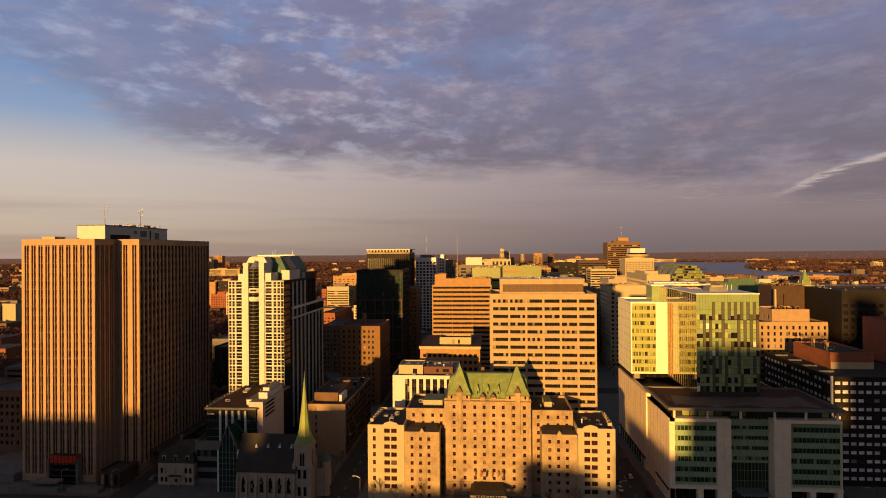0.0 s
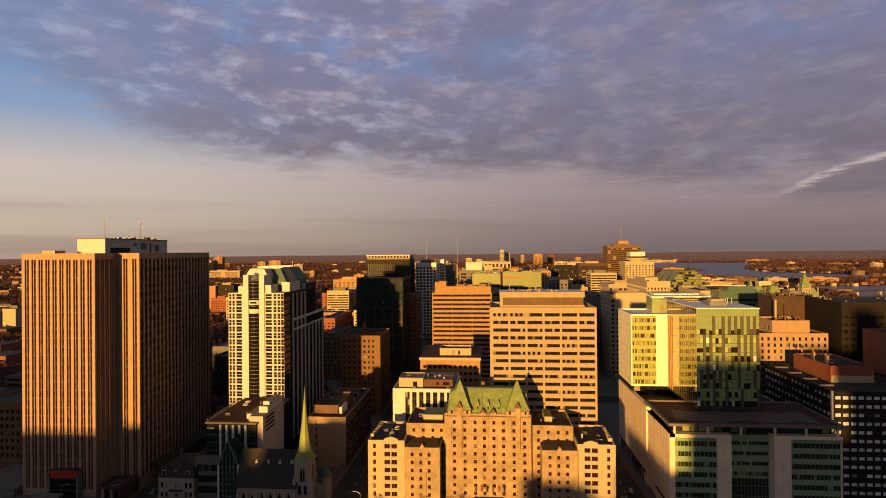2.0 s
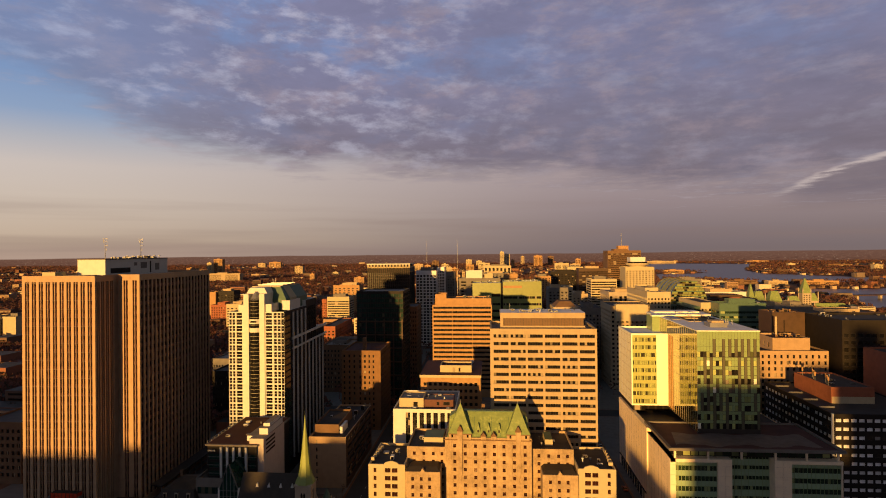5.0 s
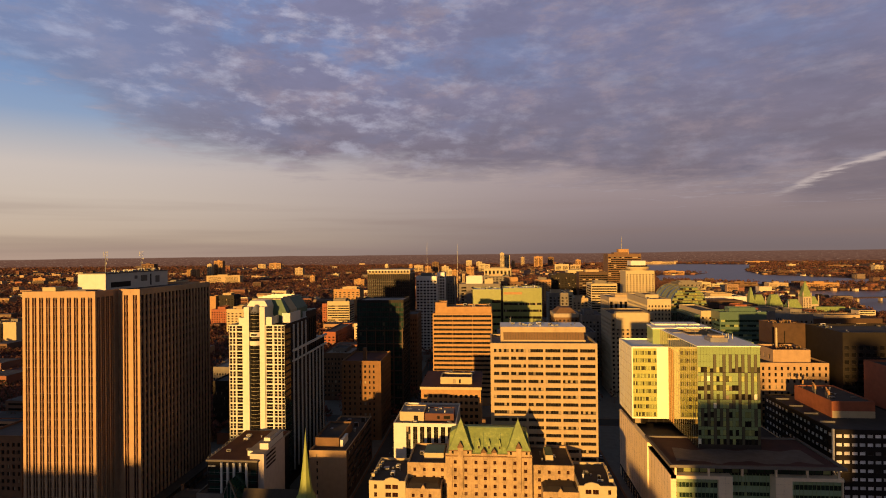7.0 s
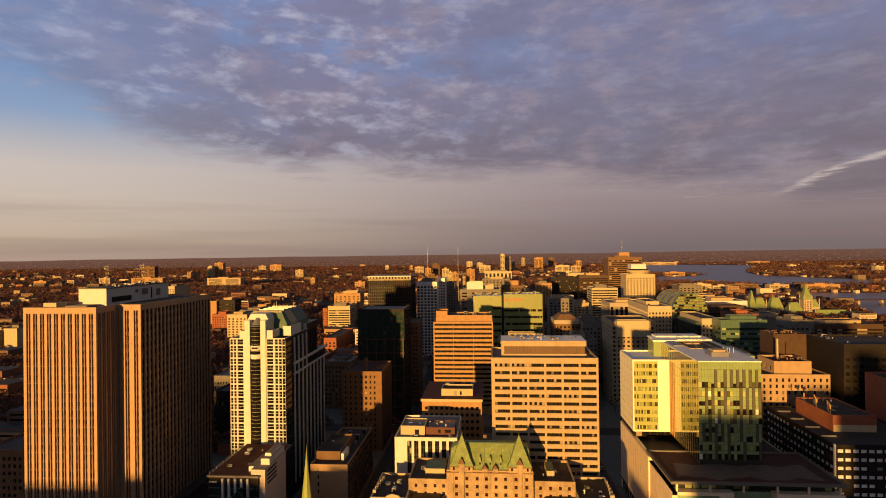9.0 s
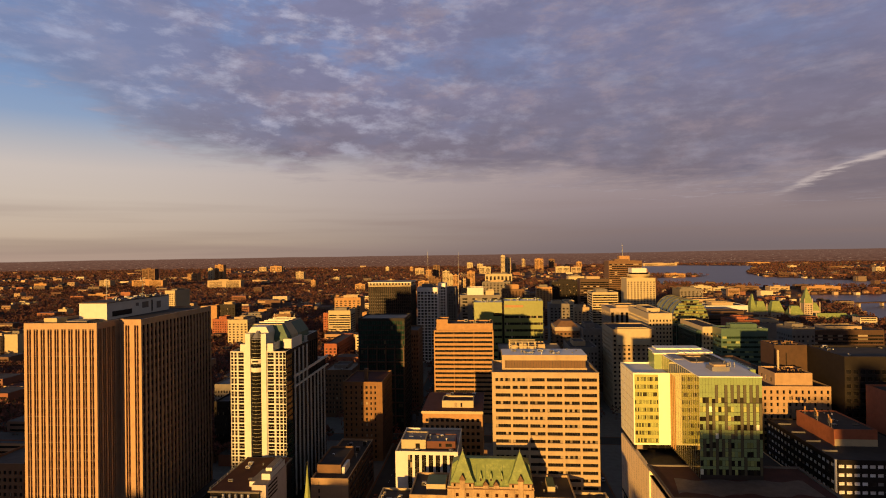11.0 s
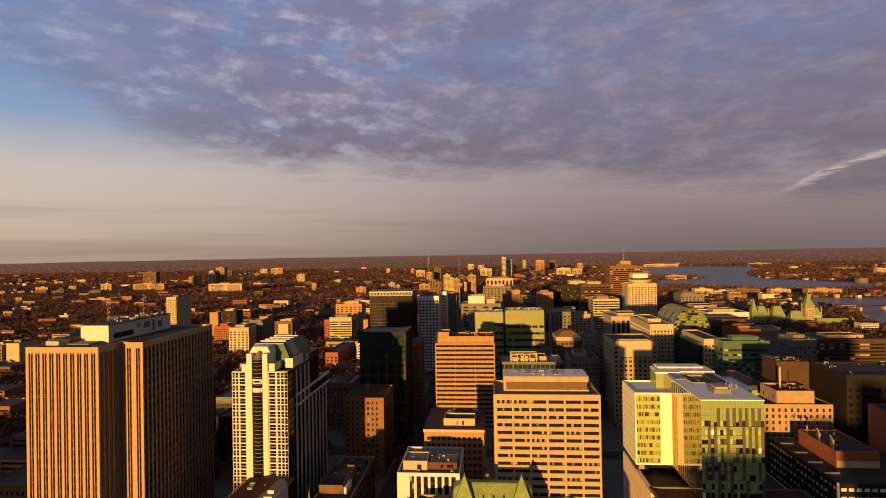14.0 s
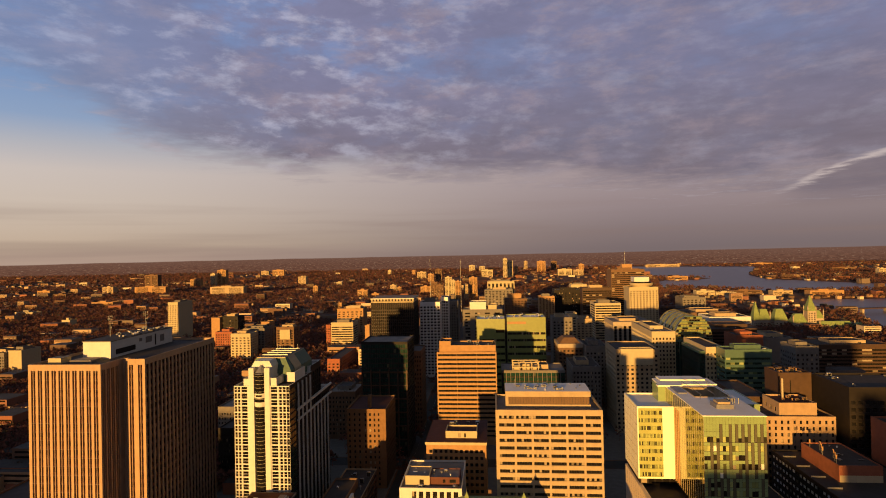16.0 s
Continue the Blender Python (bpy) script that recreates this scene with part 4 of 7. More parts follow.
def bank_podium():
    t = Thing("office_building", -107, 240, "low dark glass office block with a white stair tower", "office building")
    block(t, -118.7, -97.5, 224.5, 262, 0, 30.2, DARK, TAR_RED, parapet=1.2, rim=0.7,
          front=dict(cols=[(0.5, 20.7)], rows=floors(3.5, 3.4, 7, 2.2), panes=(9, 1), glass=GLASS_TEAL, r=0.2))
    e = Geo()
    e.box(-119.3, -97.0, 223.8, 262.6, 29.7, 30.4, GREY)
    e.box(-118.7, -97.6, 224.6, 261.9, 30.38, 30.44, TAR_RED)
    t.part("cornice", e, "pale roof edge lit by the sun")
    for i in range(5):
        c = Geo()
        x = -113.0 + i * 2.7
        c.box(x, x + 0.9, 223.6, 224.4, 10, 29.3, WHITE)
        t.part("column", c)
    w = Geo()
    # body tinted pinkish for the shade on it; sunlit steps in white
    w.box(-101.0, -94.9, 225.5, 249, 0, 32.6, STAIR_SHADED, GRAVEL)
    w.box(-99.0, -95.2, 231, 248, 32.6, 35.2, WHITE, GRAVEL)
    w.box(-98.4, -95.6, 234, 246, 35.2, 36.6, WHITE, GRAVEL)
    w.box(-103.5, -101.0, 229, 243, 30.4, 32.6, WHITE, GRAVEL)
    t.part("stair_tower", w, "white stepped stair tower")
    for i in range(4):
        s = Geo()
        s.box(-94.9, -94.84, 228, 238, 25.5 + i * 1.7, 26.3 + i * 1.7, DARK)
        t.part("louvre", s)
    for i in range(12):
        g = Geo()
        g.box(-118.9, -118.8, 225 + i * 3.1, 225.1 + i * 3.1, 30.4, 31.5, METAL)
        t.part("rail_post", g)
    g = Geo()
    g.box(-118.92, -118.78, 225, 259.2, 31.4, 31.52, METAL)
    t.part("rail", g)
    for i in range(7):
        g = Geo()
        g.box(-118.75, -97.5, 224.38, 224.5, 4.6 + i * 3.4, 4.72 + i * 3.4, METAL)
        t.part("transom", g)
    roof_kit(t, -116, -105, 228, 258, 30.4, 5, 91, tall=1.0)
    n = Geo()
    for i in range(6):
        n.box(-118 + i * 0.55, -117.65 + i * 0.55, 223.3, 223.4, 27.7, 28.4, SIGN)
    t.part("sign", n, "small pale illegible sign letters")
    # lower terrace and the glazed gable
    block(t, -122, -110, 221, 250, 0, 17.5, GREY, TAR, rim=0.5,
          front=dict(cols=[(0.6, 11.4)], rows=[(2, 4.8), (6.5, 9.3), (11, 13.8)], panes=(7, 1), glass=GLASS_TEAL, r=0.3), name="terrace")
    g = Geo()
    x0, x1, y0, y1 = -108.0, -100.5, 213.5, 224.4
    g.ring([[(x0, y0, 0), (x1, y0, 0), (x1, y1, 0), (x0, y1, 0)], [(x0, y0, 16.8), (x1, y0, 16.8), (x1, y1, 16.8), (x0, y1, 16.8)]], GLASS_TEAL, cap=False)
    m = (x0 + x1) / 2
    g.face([(x0, y0, 16.8), (x1, y0, 16.8), (m, y0, 26.0)], GLASS_TEAL)
    g.face([(x1, y0, 16.8), (x1, y1, 16.8), (m, y1, 26.0), (m, y0, 26.0)], GLASS_TEAL)
    g.face([(x0, y1, 16.8), (x0, y0, 16.8), (m, y0, 26.0), (m, y1, 26.0)], GLASS_TEAL)
    t.part("atrium", g, "dark glazed gabled atrium")
    for i in range(6):
        x = x0 + (x1 - x0) * i / 5
        b = Geo()
        top = 16.8 + 9.2 * (1 - abs(x - m) / (m - x0))
        b.box(x - 0.12, x + 0.12, y0 - 0.12, y0, 0, top, METAL)
        t.part("mullion", b)
    for i in range(7):
        b = Geo()
        b.box(x0, x1, y0 - 0.1, y0, 2.3 * i + 2, 2.3 * i + 2.15, METAL)
        t.part("transom", b)
    for s in (-1, 1):
        b = Geo()
        xe = x1 if s > 0 else x0
        b.ring([[(xe + s * 0.3, y0 - 0.3, 16.4), (xe + s * 0.3, y0 + 0.3, 16.4), (xe, y0 + 0.3, 16.4), (xe, y0 - 0.3, 16.4)][::s],
                [(m + s * 0.3, y0 - 0.3, 26.3), (m + s * 0.3, y0 + 0.3, 26.3), (m, y0 + 0.3, 26.3), (m, y0 - 0.3, 26.3)][::s]], GREY)
        t.part("gable_edge", b)
    for x in (x0 - 0.6, x1):
        b = Geo()
        b.box(x, x + 0.6, y0 - 0.2, y0 + 1, 0, 16.8, PALE_GREY)
        t.part("pier", b)


def hotel():
    t = Thing("hotel", 0, 225, "sunlit limestone hotel with steep green copper roofs", "hotel")
    up = lambda top, k: [(top - 0.85 - 3.05 * i, top + 0.85 - 3.05 * i) for i in range(k)][::-1]
    small = lambda top, k: [(top - 0.68 - 3.05 * i, top + 0.68 - 3.05 * i) for i in range(k)][::-1]
    look_ = dict(r=0.32, frame_mat=FRAME, glass=GLASS_RED)
    for s in (-1, 1):
        # outer wings: one single and two paired windows to a floor
        x0, x1 = (-47.5, -33.3) if s < 0 else (32.0, 46.0)
        cols = [(2.0, 3.1), (6.4, 8.6), (9.1, 11.3)] if s < 0 else [(2.6, 4.8), (5.3, 7.5), (10.9, 12.0)]
        block(t, x0, x1, 212.0, 236, 0, 28.4, CREAM, TAR, rim=0.5, name="outer_wing",
              front=dict(cols=cols, rows=up(26.1, 8), panes=(2, 1), **look_), right=dict(cols=grid(6, 1.1, 2), rows=up(26.1, 8), panes=(1, 2), **look_),
              left=dict(cols=grid(6, 1.1, 2), rows=up(26.1, 8), panes=(1, 2), **look_))
        g = Geo()
        m = x0 + 8.9 if s < 0 else x0 + 5.0
        g.ring([[(m - 3, 211.9, 28.3), (m + 3, 211.9, 28.3), (m + 3, 212.5, 28.3), (m - 3, 212.5, 28.3)], [(m - 2.4, 211.9, 29.1), (m + 2.4, 211.9, 29.1), (m + 2.4, 212.5, 29.1), (m - 2.4, 212.5, 29.1)],
                [(m - 0.4, 211.9, 29.7), (m + 0.4, 211.9, 29.7), (m + 0.4, 212.5, 29.7), (m - 0.4, 212.5, 29.7)]], CREAM)
        t.part("gable", g)
        roof_kit(t, x0 + 3, x1 - 4, 217, 230, 27.5, 6, 20 + s, tall=1.8)
        c = Geo()
        for k in range(5):
            c.box(x0 + 0.2 + k * 0.35 if s < 0 else x1 - 1.9 + k * 0.35, x0 + 1.4 + k * 0.3 if s < 0 else x1 - 0.3, 216 + k * 3.2, 217.2 + k * 3.2, 28.3, 29.5, CREAM)
        t.part("coping", c)
        # inner wings, standing forward, with dark slate tops
        x0, x1 = (-33.0, -19.6) if s < 0 else (18.8, 31.9)
        cols = [(2.35, 3.45), (5.6, 6.7), (8.8, 9.9)]
        block(t, x0, x1, 210.5, 219.4, 0, 26.4, LIME, TAR, parapet=0.3, rim=0.4, name="inner_wing",
              front=dict(cols=cols, rows=small(23.7, 8), panes=(1, 2), **look_), right=dict(cols=[(3, 4.1), (6, 7.1)], rows=small(23.7, 8), panes=(1, 2), **look_))
        g = Geo()
        g.ring([[(x0 + 0.2, 210.7, 26.3), (x1 - 0.2, 210.7, 26.3), (x1 - 0.2, 219.3, 26.3), (x0 + 0.2, 219.3, 26.3)], [(x0 + 1.4, 213.5, 27.3), (x1 - 1.4, 213.5, 27.3), (x1 - 1.4, 219.3, 27.3), (x0 + 1.4, 219.3, 27.3)]], SLATE)
        t.part("slate_roof", g)
        g = Geo()
        m = (x0 + x1) / 2
        g.ring([[(m - 1.0, 210.4, 26.2), (m + 1.0, 210.4, 26.2), (m + 1.0, 211.4, 26.2), (m - 1.0, 211.4, 26.2)], [(m - 0.1, 210.4, 27.7), (m + 0.1, 210.4, 27.7), (m + 0.1, 211.6, 27.7), (m - 0.1, 211.6, 27.7)]], LIME)
        t.part("gable", g)
        g = Geo()
        g.box(m - 1.6, m + 1.6, 210.3, 210.5, 18.9, 19.15, LIME)
        g.box(m + 1.3, m + 1.6, 210.3, 210.5, 5, 18.9, LIME)
        t.part("stringcourse", g)
        # shoulders
        x0, x1 = (-33.6, -18.2) if s < 0 else (15.3, 31.6)
        block(t, x0, x1, 219.4, 242, 0, 32.9, LIME, TAR, rim=0.5, name="shoulder",
              front=dict(cols=[(2.4, 3.5), (6.2, 7.3), (10.0, 11.1), (13.4, 14.5)], rows=small(30.2, 9), panes=(1, 2), **look_))
        roof_kit(t, x0 + 3, x1 - 3, 224, 238, 32.0, 5, 40 + s, tall=1.7)
        g = Geo()
        g.box(x0 + 6, x1 - 1.5 if s < 0 else x0 + 9, 226, 236, 32.0, 34.4, CREAM, COPPER_DK)
        t.part("roof_house", g)
    # central block
    RIDGE = 46.0
    cs = [3.8, 7.9, 11.9, 15.5, 19.2, 22.9, 26.9, 31.0]
    block(t, -18.2, 15.3, 217, 242, 0, 37.6, LIME, TAR, rim=0.6, name="centre",
          front=dict(cols=[(c - 0.58, c + 0.58) for c in cs], rows=small(34.3, 11), panes=(1, 2), **look_))
    for c in (-15.8, -11.6, -1.4, 7.6, 11.6):
        g = Geo()
        g.box(c - 0.25, c + 0.25, 216.75, 217, 24, 36.8, LIME)
        t.part("pilaster", g)
    g = Geo()
    g.box(-18.5, 15.6, 216.6, 217.05, 36.6, 37.0, BROWN)
    g.box(-18.4, 15.5, 216.7, 217.05, 4.8, 5.3, LIME)
    t.part("stringcourse", g)
    r = Geo()
    r.ring([[(-17.6, 217.4, 37.5), (14.8, 217.4, 37.5), (14.8, 241.5, 37.5), (-17.6, 241.5, 37.5)], [(-17.0, 218.0, 38.0), (14.4, 218.0, 38.0), (14.4, 236, 38.0), (-17.0, 236, 38.0)],
            [(-16.6, 222.4, 44.2), (14.0, 222.4, 44.2), (14.0, 229.5, 44.2), (-16.6, 229.5, 44.2)], [(-13.2, 223.6, RIDGE), (11.2, 223.6, RIDGE), (11.2, 227.0, RIDGE), (-13.2, 227.0, RIDGE)]], COPPER)
    t.part("main_roof", r, "green copper hipped roof with standing seams")
    for i in range(36):
        f = (i + 0.5) / 36
        s = Geo()
        xa, xb = -16.8 + 31 * f, -16.4 + 30.2 * f
        s.ring([[(xa - 0.06, 217.95, 38.0), (xa + 0.06, 217.95, 38.0), (xa + 0.06, 218.1, 38.0), (xa - 0.06, 218.1, 38.0)],
                [(xb - 0.06, 222.3, 44.25), (xb + 0.06, 222.3, 44.25), (xb + 0.06, 222.5, 44.25), (xb - 0.06, 222.5, 44.25)]], COPPER_DK if i % 4 == 3 else COPPER)
        t.part("seam", s)
    g = Geo()
    g.box(-13.2, 11.2, 223.3, 223.9, RIDGE - 0.1, RIDGE + 0.35, COPPER_DK)
    t.part("ridge", g)
    roof_kit(t, -16, 12, 236.5, 239.5, 36.7, 6, 77, tall=2.2)
    for x in (-5.2, -1.2, 2.9):
        g = Geo()
        y, z = 219.6, 39.0
        g.ring([[(x - 0.75, y - 0.9, z), (x + 0.75, y - 0.9, z), (x + 0.75, y + 1.0, z + 0.6), (x - 0.75, y + 1.0, z + 0.6)], [(x - 0.7, y - 0.9, z + 1.0), (x + 0.7, y - 0.9, z + 1.0), (x + 0.7, y + 1.4, z + 1.3), (x - 0.7, y + 1.4, z + 1.3)],
                [(x - 0.04, y - 0.5, z + 3.4), (x + 0.04, y - 0.5, z + 3.4), (x + 0.04, y + 2.2, z + 3.4), (x - 0.04, y + 2.2, z + 3.4)]], COPPER)
        g.box(x - 0.35, x + 0.35, y - 0.96, y - 0.9, z + 0.15, z + 1.1, SLATE)
        t.part("roof_dormer", g)
    for x in (-3.2, 0.8):
        g = Geo()
        g.box(x - 1.0, x + 1.0, 216.7, 219, 36.8, 38.2, LIME)
        g.ring([[(x - 1.2, 216.6, 38.2), (x + 1.2, 216.6, 38.2), (x + 1.2, 219.4, 38.2), (x - 1.2, 219.4, 38.2)], [(x - 0.05, 216.6, 39.7), (x + 0.05, 216.6, 39.7), (x + 0.05, 220, 39.7), (x - 0.05, 220, 39.7)]], BROWN)
        t.part("wall_dormer", g)
    for m in (-12.3, 10.2):
        g = Geo()
        g.box(m - 4.3, m + 4.3, 216.6, 227, 37.0, 39.4, LIME)
        turret = t.part("turret", g)
        g = Geo()
        g.box(m - 4.6, m + 4.6, 216.35, 227, 38.9, 39.3, BROWN)
        t.part("eave", g, parent=turret)
        for k in (-3, 0.0, 3):
            g = Geo()
            g.box(m + k - 0.35, m + k + 0.35, 216.55, 216.6, 37.7, 38.8, GLASS)
            t.part("turret_window", g, parent=turret)
        g = Geo()
        g.ring([[(m - 4.7, 216.3, 39.3), (m + 4.7, 216.3, 39.3), (m + 4.7, 226.4, 39.3), (m - 4.7, 226.4, 39.3)], [(m - 3.6, 217.4, 41.2), (m + 3.6, 217.4, 41.2), (m + 3.6, 225.4, 41.2), (m - 3.6, 225.4, 41.2)],
                [(m - 0.12, 221.2, 49.9), (m + 0.12, 221.2, 49.9), (m + 0.12, 221.6, 49.9), (m - 0.12, 221.6, 49.9)]], COPPER)
        t.part("turret_roof", g, "steep green copper pyramid roof", parent=turret)
        g = Geo()
        g.box(m - 1.0, m + 1.0, 216.2, 218.2, 36.0, 40.2, LIME)
        g.ring([[(m - 1.3, 216.1, 40.2), (m + 1.3, 216.1, 40.2), (m + 1.3, 218.6, 40.2), (m - 1.3, 218.6, 40.2)], [(m - 0.05, 216.1, 42.4), (m + 0.05, 216.1, 42.4), (m + 0.05, 219, 42.4), (m - 0.05, 219, 42.4)]], BROWN)
        g.box(m - 0.9, m + 0.9, 216.4, 217.0, 24, 36.0, LIME)
        g.ring([[(m - 0.1, 216.9, 20), (m + 0.1, 216.9, 20), (m + 0.1, 217, 20), (m - 0.1, 217, 20)], [(m - 0.9, 216.4, 24), (m + 0.9, 216.4, 24), (m + 0.9, 217, 24), (m - 0.9, 217, 24)]], LIME)
        t.part("oriel", g, "carved stone gabled oriel")
        g = Geo()
        g.round(m, 221.4, [(49.8, 0.1), (51.2, 0.02)], METAL, 6)
        t.part("finial", g)
    c = Geo()
    c.box(-4.0, -2.6, 229.6, 231.0, 36.7, 47.2, BROWN)
    t.part("chimney", c)
    c = Geo()
    c.box(-8.0, 5.6, 207.0, 216.8, 3.6, 4.4, CREAM, SLATE)
    c.ring([[(-8.0, 207.0, 4.4), (5.6, 207.0, 4.4), (5.6, 216.9, 4.4), (-8.0, 216.9, 4.4)], [(-6.6, 209.5, 5.6), (4.2, 209.5, 5.6), (4.2, 216.9, 5.6), (-6.6, 216.9, 5.6)]], SLATE)
    t.part("porte_cochere", c, "dark entrance canopy with a pale fascia")
    for i in range(9):
        s = Geo()
        s.box(-5.6 + i * 1.0 + (0.5 if i > 3 else 0), -5.0 + i * 1.0 + (0.5 if i > 3 else 0), 206.93, 207.0, 3.75, 4.25, DARK)
        t.part("sign_letter", s)
    for x in (-7.4, 5.0):
        s = Geo()
        s.box(x - 0.3, x + 0.3, 207.2, 207.8, 0.15, 3.6, CREAM)
        t.part("canopy_post", s)
    for i in range(6):
        s = Geo()
        x = -6.5 + i * 2.2
        s.round(x, 216.0, [(7.2, 0.04), (10.6, 0.03)], METAL, 6)
        s.ring([[(x, 215.9, 7.8), (x + 0.3, 215.9, 7.6), (x + 0.25, 216.1, 7.6), (x, 216.1, 7.8)], [(x, 215.95, 10.3), (x + 0.7, 215.95, 9.7), (x + 0.7, 216.05, 9.7), (x, 216.05, 10.3)]], (BROWN, RED, DARK)[i % 3])
        t.part("flag", s)


def grid_office():
    t = Thing("office_building", 22, 256, "sunlit cream concrete office block with ribbon windows in six bays", "office building")
    rows = [(76.4 - 3.95 - 3.32 * i, 76.4 - 2.5 - 3.32 * i) for i in range(21)][::-1]
    block(t, -0.3, 45.3, 243, 270, 0, 76.4, BEIGE, GRAVEL, parapet=1.3, rim=0.7,
          front=dict(cols=[(1.5 + 7.36 * i, 7.95 + 7.36 * i) for i in range(6)], rows=rows, panes=(6, 1), r=0.6, glass=GLASS),
          right=dict(cols=grid(3, 6.5, 1.6), rows=rows, panes=(6, 1), r=0.6, glass=GLASS))
    g = Geo()
    g.box(4.3, 41.7, 251, 267, 75.0, 76.6, BEIGE)
    g.box(4.8, 41.2, 251.5, 266.5, 76.6, 80.0, LOUVRE)
    g.box(4.3, 41.7, 251, 267, 80.0, 82.4, BEIGE, MEMBRANE)
    g.box(4.3, 5.6, 251, 253, 76.6, 80.0, BEIGE)
    t.part("penthouse", g, "roof plant storey with a dark louvre band")
    for i in range(30):
        f = Geo()
        f.box(6.2 + i * 1.2, 6.3 + i * 1.2, 251.42, 251.5, 76.6, 80.0, FRAME)
        t.part("louvre_post", f)
    roof_kit(t, 6, 39, 253, 265, 82.4, 22, 7, tall=0.9)
    f = Geo()
    f.round(9, 262, [(82.4, 0.15), (85.5, 0.08)], METAL, 6)
    t.part("mast", f)


def band_office():
    t = Thing("office_building", -21, 440, "orange-lit concrete office block with continuous ribbon windows", "office building")
    rows = [(69.6 - 3.0 - 3.36 * i, 69.6 - 1.4 - 3.36 * i) for i in range(19)][::-1]
    block(t, -43.9, 1.1, 420, 450, 0, 69.6, ORANGE, TAR, front=dict(cols=[(0.8, 15), (15.3, 30), (30.3, 44.2)], rows=rows, panes=(8, 1), r=0.55, glass=GLASS_BLACK),
          right=dict(cols=[(0.8, 29)], rows=rows, panes=(10, 1), r=0.55, glass=GLASS_BLACK))
    block(t, -42.2, 0.6, 424, 446, 69.0, 74.2, ORANGE, TAR, name="penthouse")
    block(t, -42.1, -33.5, 424.2, 440, 74.0, 77.4, ORANGE, TAR, name="lift_house")
    roof_kit(t, -30, 0, 427, 442, 73.4, 8, 11, tall=2.2)


def red_roof_office():
    t = Thing("office_building", -21, 314, "low orange office block with a dark red flat roof", "office building")
    rows = [(44.4 - 5.6 - 3.5 * i, 44.4 - 3.9 - 3.5 * i) for i in range(11)][::-1]
    block(t, -37.4, -5.6, 294.6, 333.6, 0, 44.0, ORANGE, TAR_RED, parapet=0.3, rim=0.4,
          front=dict(cols=grid(11, 1.6, 1.6), rows=rows, panes=(1, 1), r=0.3), right=dict(cols=grid(12, 1.6, 1.6), rows=rows, r=0.3))
    g = Geo()
    g.box(-37.9, -5.2, 294.1, 334, 43.2, 44.6, CREAM, TAR_RED)
    g.box(-37.4, -5.6, 294.6, 333.6, 44.58, 44.64, TAR_RED)
    t.part("cornice", g)
    block(t, -27.5, -10.5, 301, 312, 44.5, 48.4, CREAM, TAR_RED, name="penthouse", front=dict(cols=[(6.8, 8.2), (10, 11)], rows=[(45.0, 47.2)], r=0.2))
    roof_kit(t, -30, -8, 314, 330, 44.6, 9, 13, tall=1.2)


def column_office():
    t = Thing("office_building", -30, 262, "white concrete office block with tall dark windows", "office building")
    block(t, -44.4, -16, 250, 284, 0, 39.0, WHITE, GRAVEL, parapet=0.8,
          front=dict(cols=[(5.7 + 3.15 * i, 7.7 + 3.15 * i) for i in range(7)], rows=[(3, 37.4)], panes=(2, 10), spandrel=1.0, span_mat=DARK, r=0.5, name="window_strip"),
          right=dict(cols=grid(8, 2, 2), rows=[(3, 37.4)], panes=(2, 10), spandrel=1.0, span_mat=DARK, r=0.5, name="window_strip"))
    block(t, -42.2, -31, 254, 266, 38.2, 42.9, CREAM, GRAVEL, parapet=0.4, name="penthouse", front=dict(cols=[(6.5, 8.5)], rows=[(38.6, 41.2)], r=0.3))
    block(t, -31, -17.4, 255, 266, 38.2, 42.0, BRONZE, GRAVEL, parapet=0.4, name="penthouse", front=dict(cols=[(6, 7.2), (9, 12)], rows=[(39.4, 41.0)], r=0.2))
    roof_kit(t, -40, -20, 257, 263, 41.7, 12, 17, tall=1.3)
    roof_kit(t, -41, -18, 251, 253, 38.3, 5, 18, tall=0.9)


def strip_block():
    t = Thing("apartment_block", -80, 357, "brown brick block, one bay lit orange by the low sun", "apartment block")
    rows = [(49 - 4.2 - 3.3 * i, 49 - 2.5 - 3.3 * i) for i in range(14)][::-1]
    # right face takes a darker paint to carry its shade
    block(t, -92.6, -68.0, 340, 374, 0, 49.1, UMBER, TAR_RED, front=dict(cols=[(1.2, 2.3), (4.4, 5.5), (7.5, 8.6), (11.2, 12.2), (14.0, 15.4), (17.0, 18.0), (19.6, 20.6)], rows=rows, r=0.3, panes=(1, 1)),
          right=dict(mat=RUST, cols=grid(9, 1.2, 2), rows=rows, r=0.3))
    g = Geo()
    g.box(-80.6, -78.4, 346, 348.2, 48, 56.0, BROWN)
    t.part("chimney", g)


def beige_block():
    t = Thing("office_building", -76, 275, "plain beige block with one column of slit windows", "office building")
    # the right wall is painted dark rust for the shade on it
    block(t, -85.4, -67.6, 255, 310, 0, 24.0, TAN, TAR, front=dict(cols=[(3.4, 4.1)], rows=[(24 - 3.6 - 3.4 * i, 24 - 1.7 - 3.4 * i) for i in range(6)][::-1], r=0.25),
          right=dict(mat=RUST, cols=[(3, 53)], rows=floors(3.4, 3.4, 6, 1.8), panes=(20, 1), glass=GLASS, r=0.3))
    block(t, -85.0, -73.0, 262, 288, 23.1, 27.6, BROWN, TAR, name="penthouse")
    roof_kit(t, -82, -70, 264, 300, 24.0, 10, 23, tall=4.2)
    w = Geo()
    w.box(-72.5, -71.2, 262, 272, 23.2, 26.6, WHITE_PAINT)
    t.part("screen_wall", w)


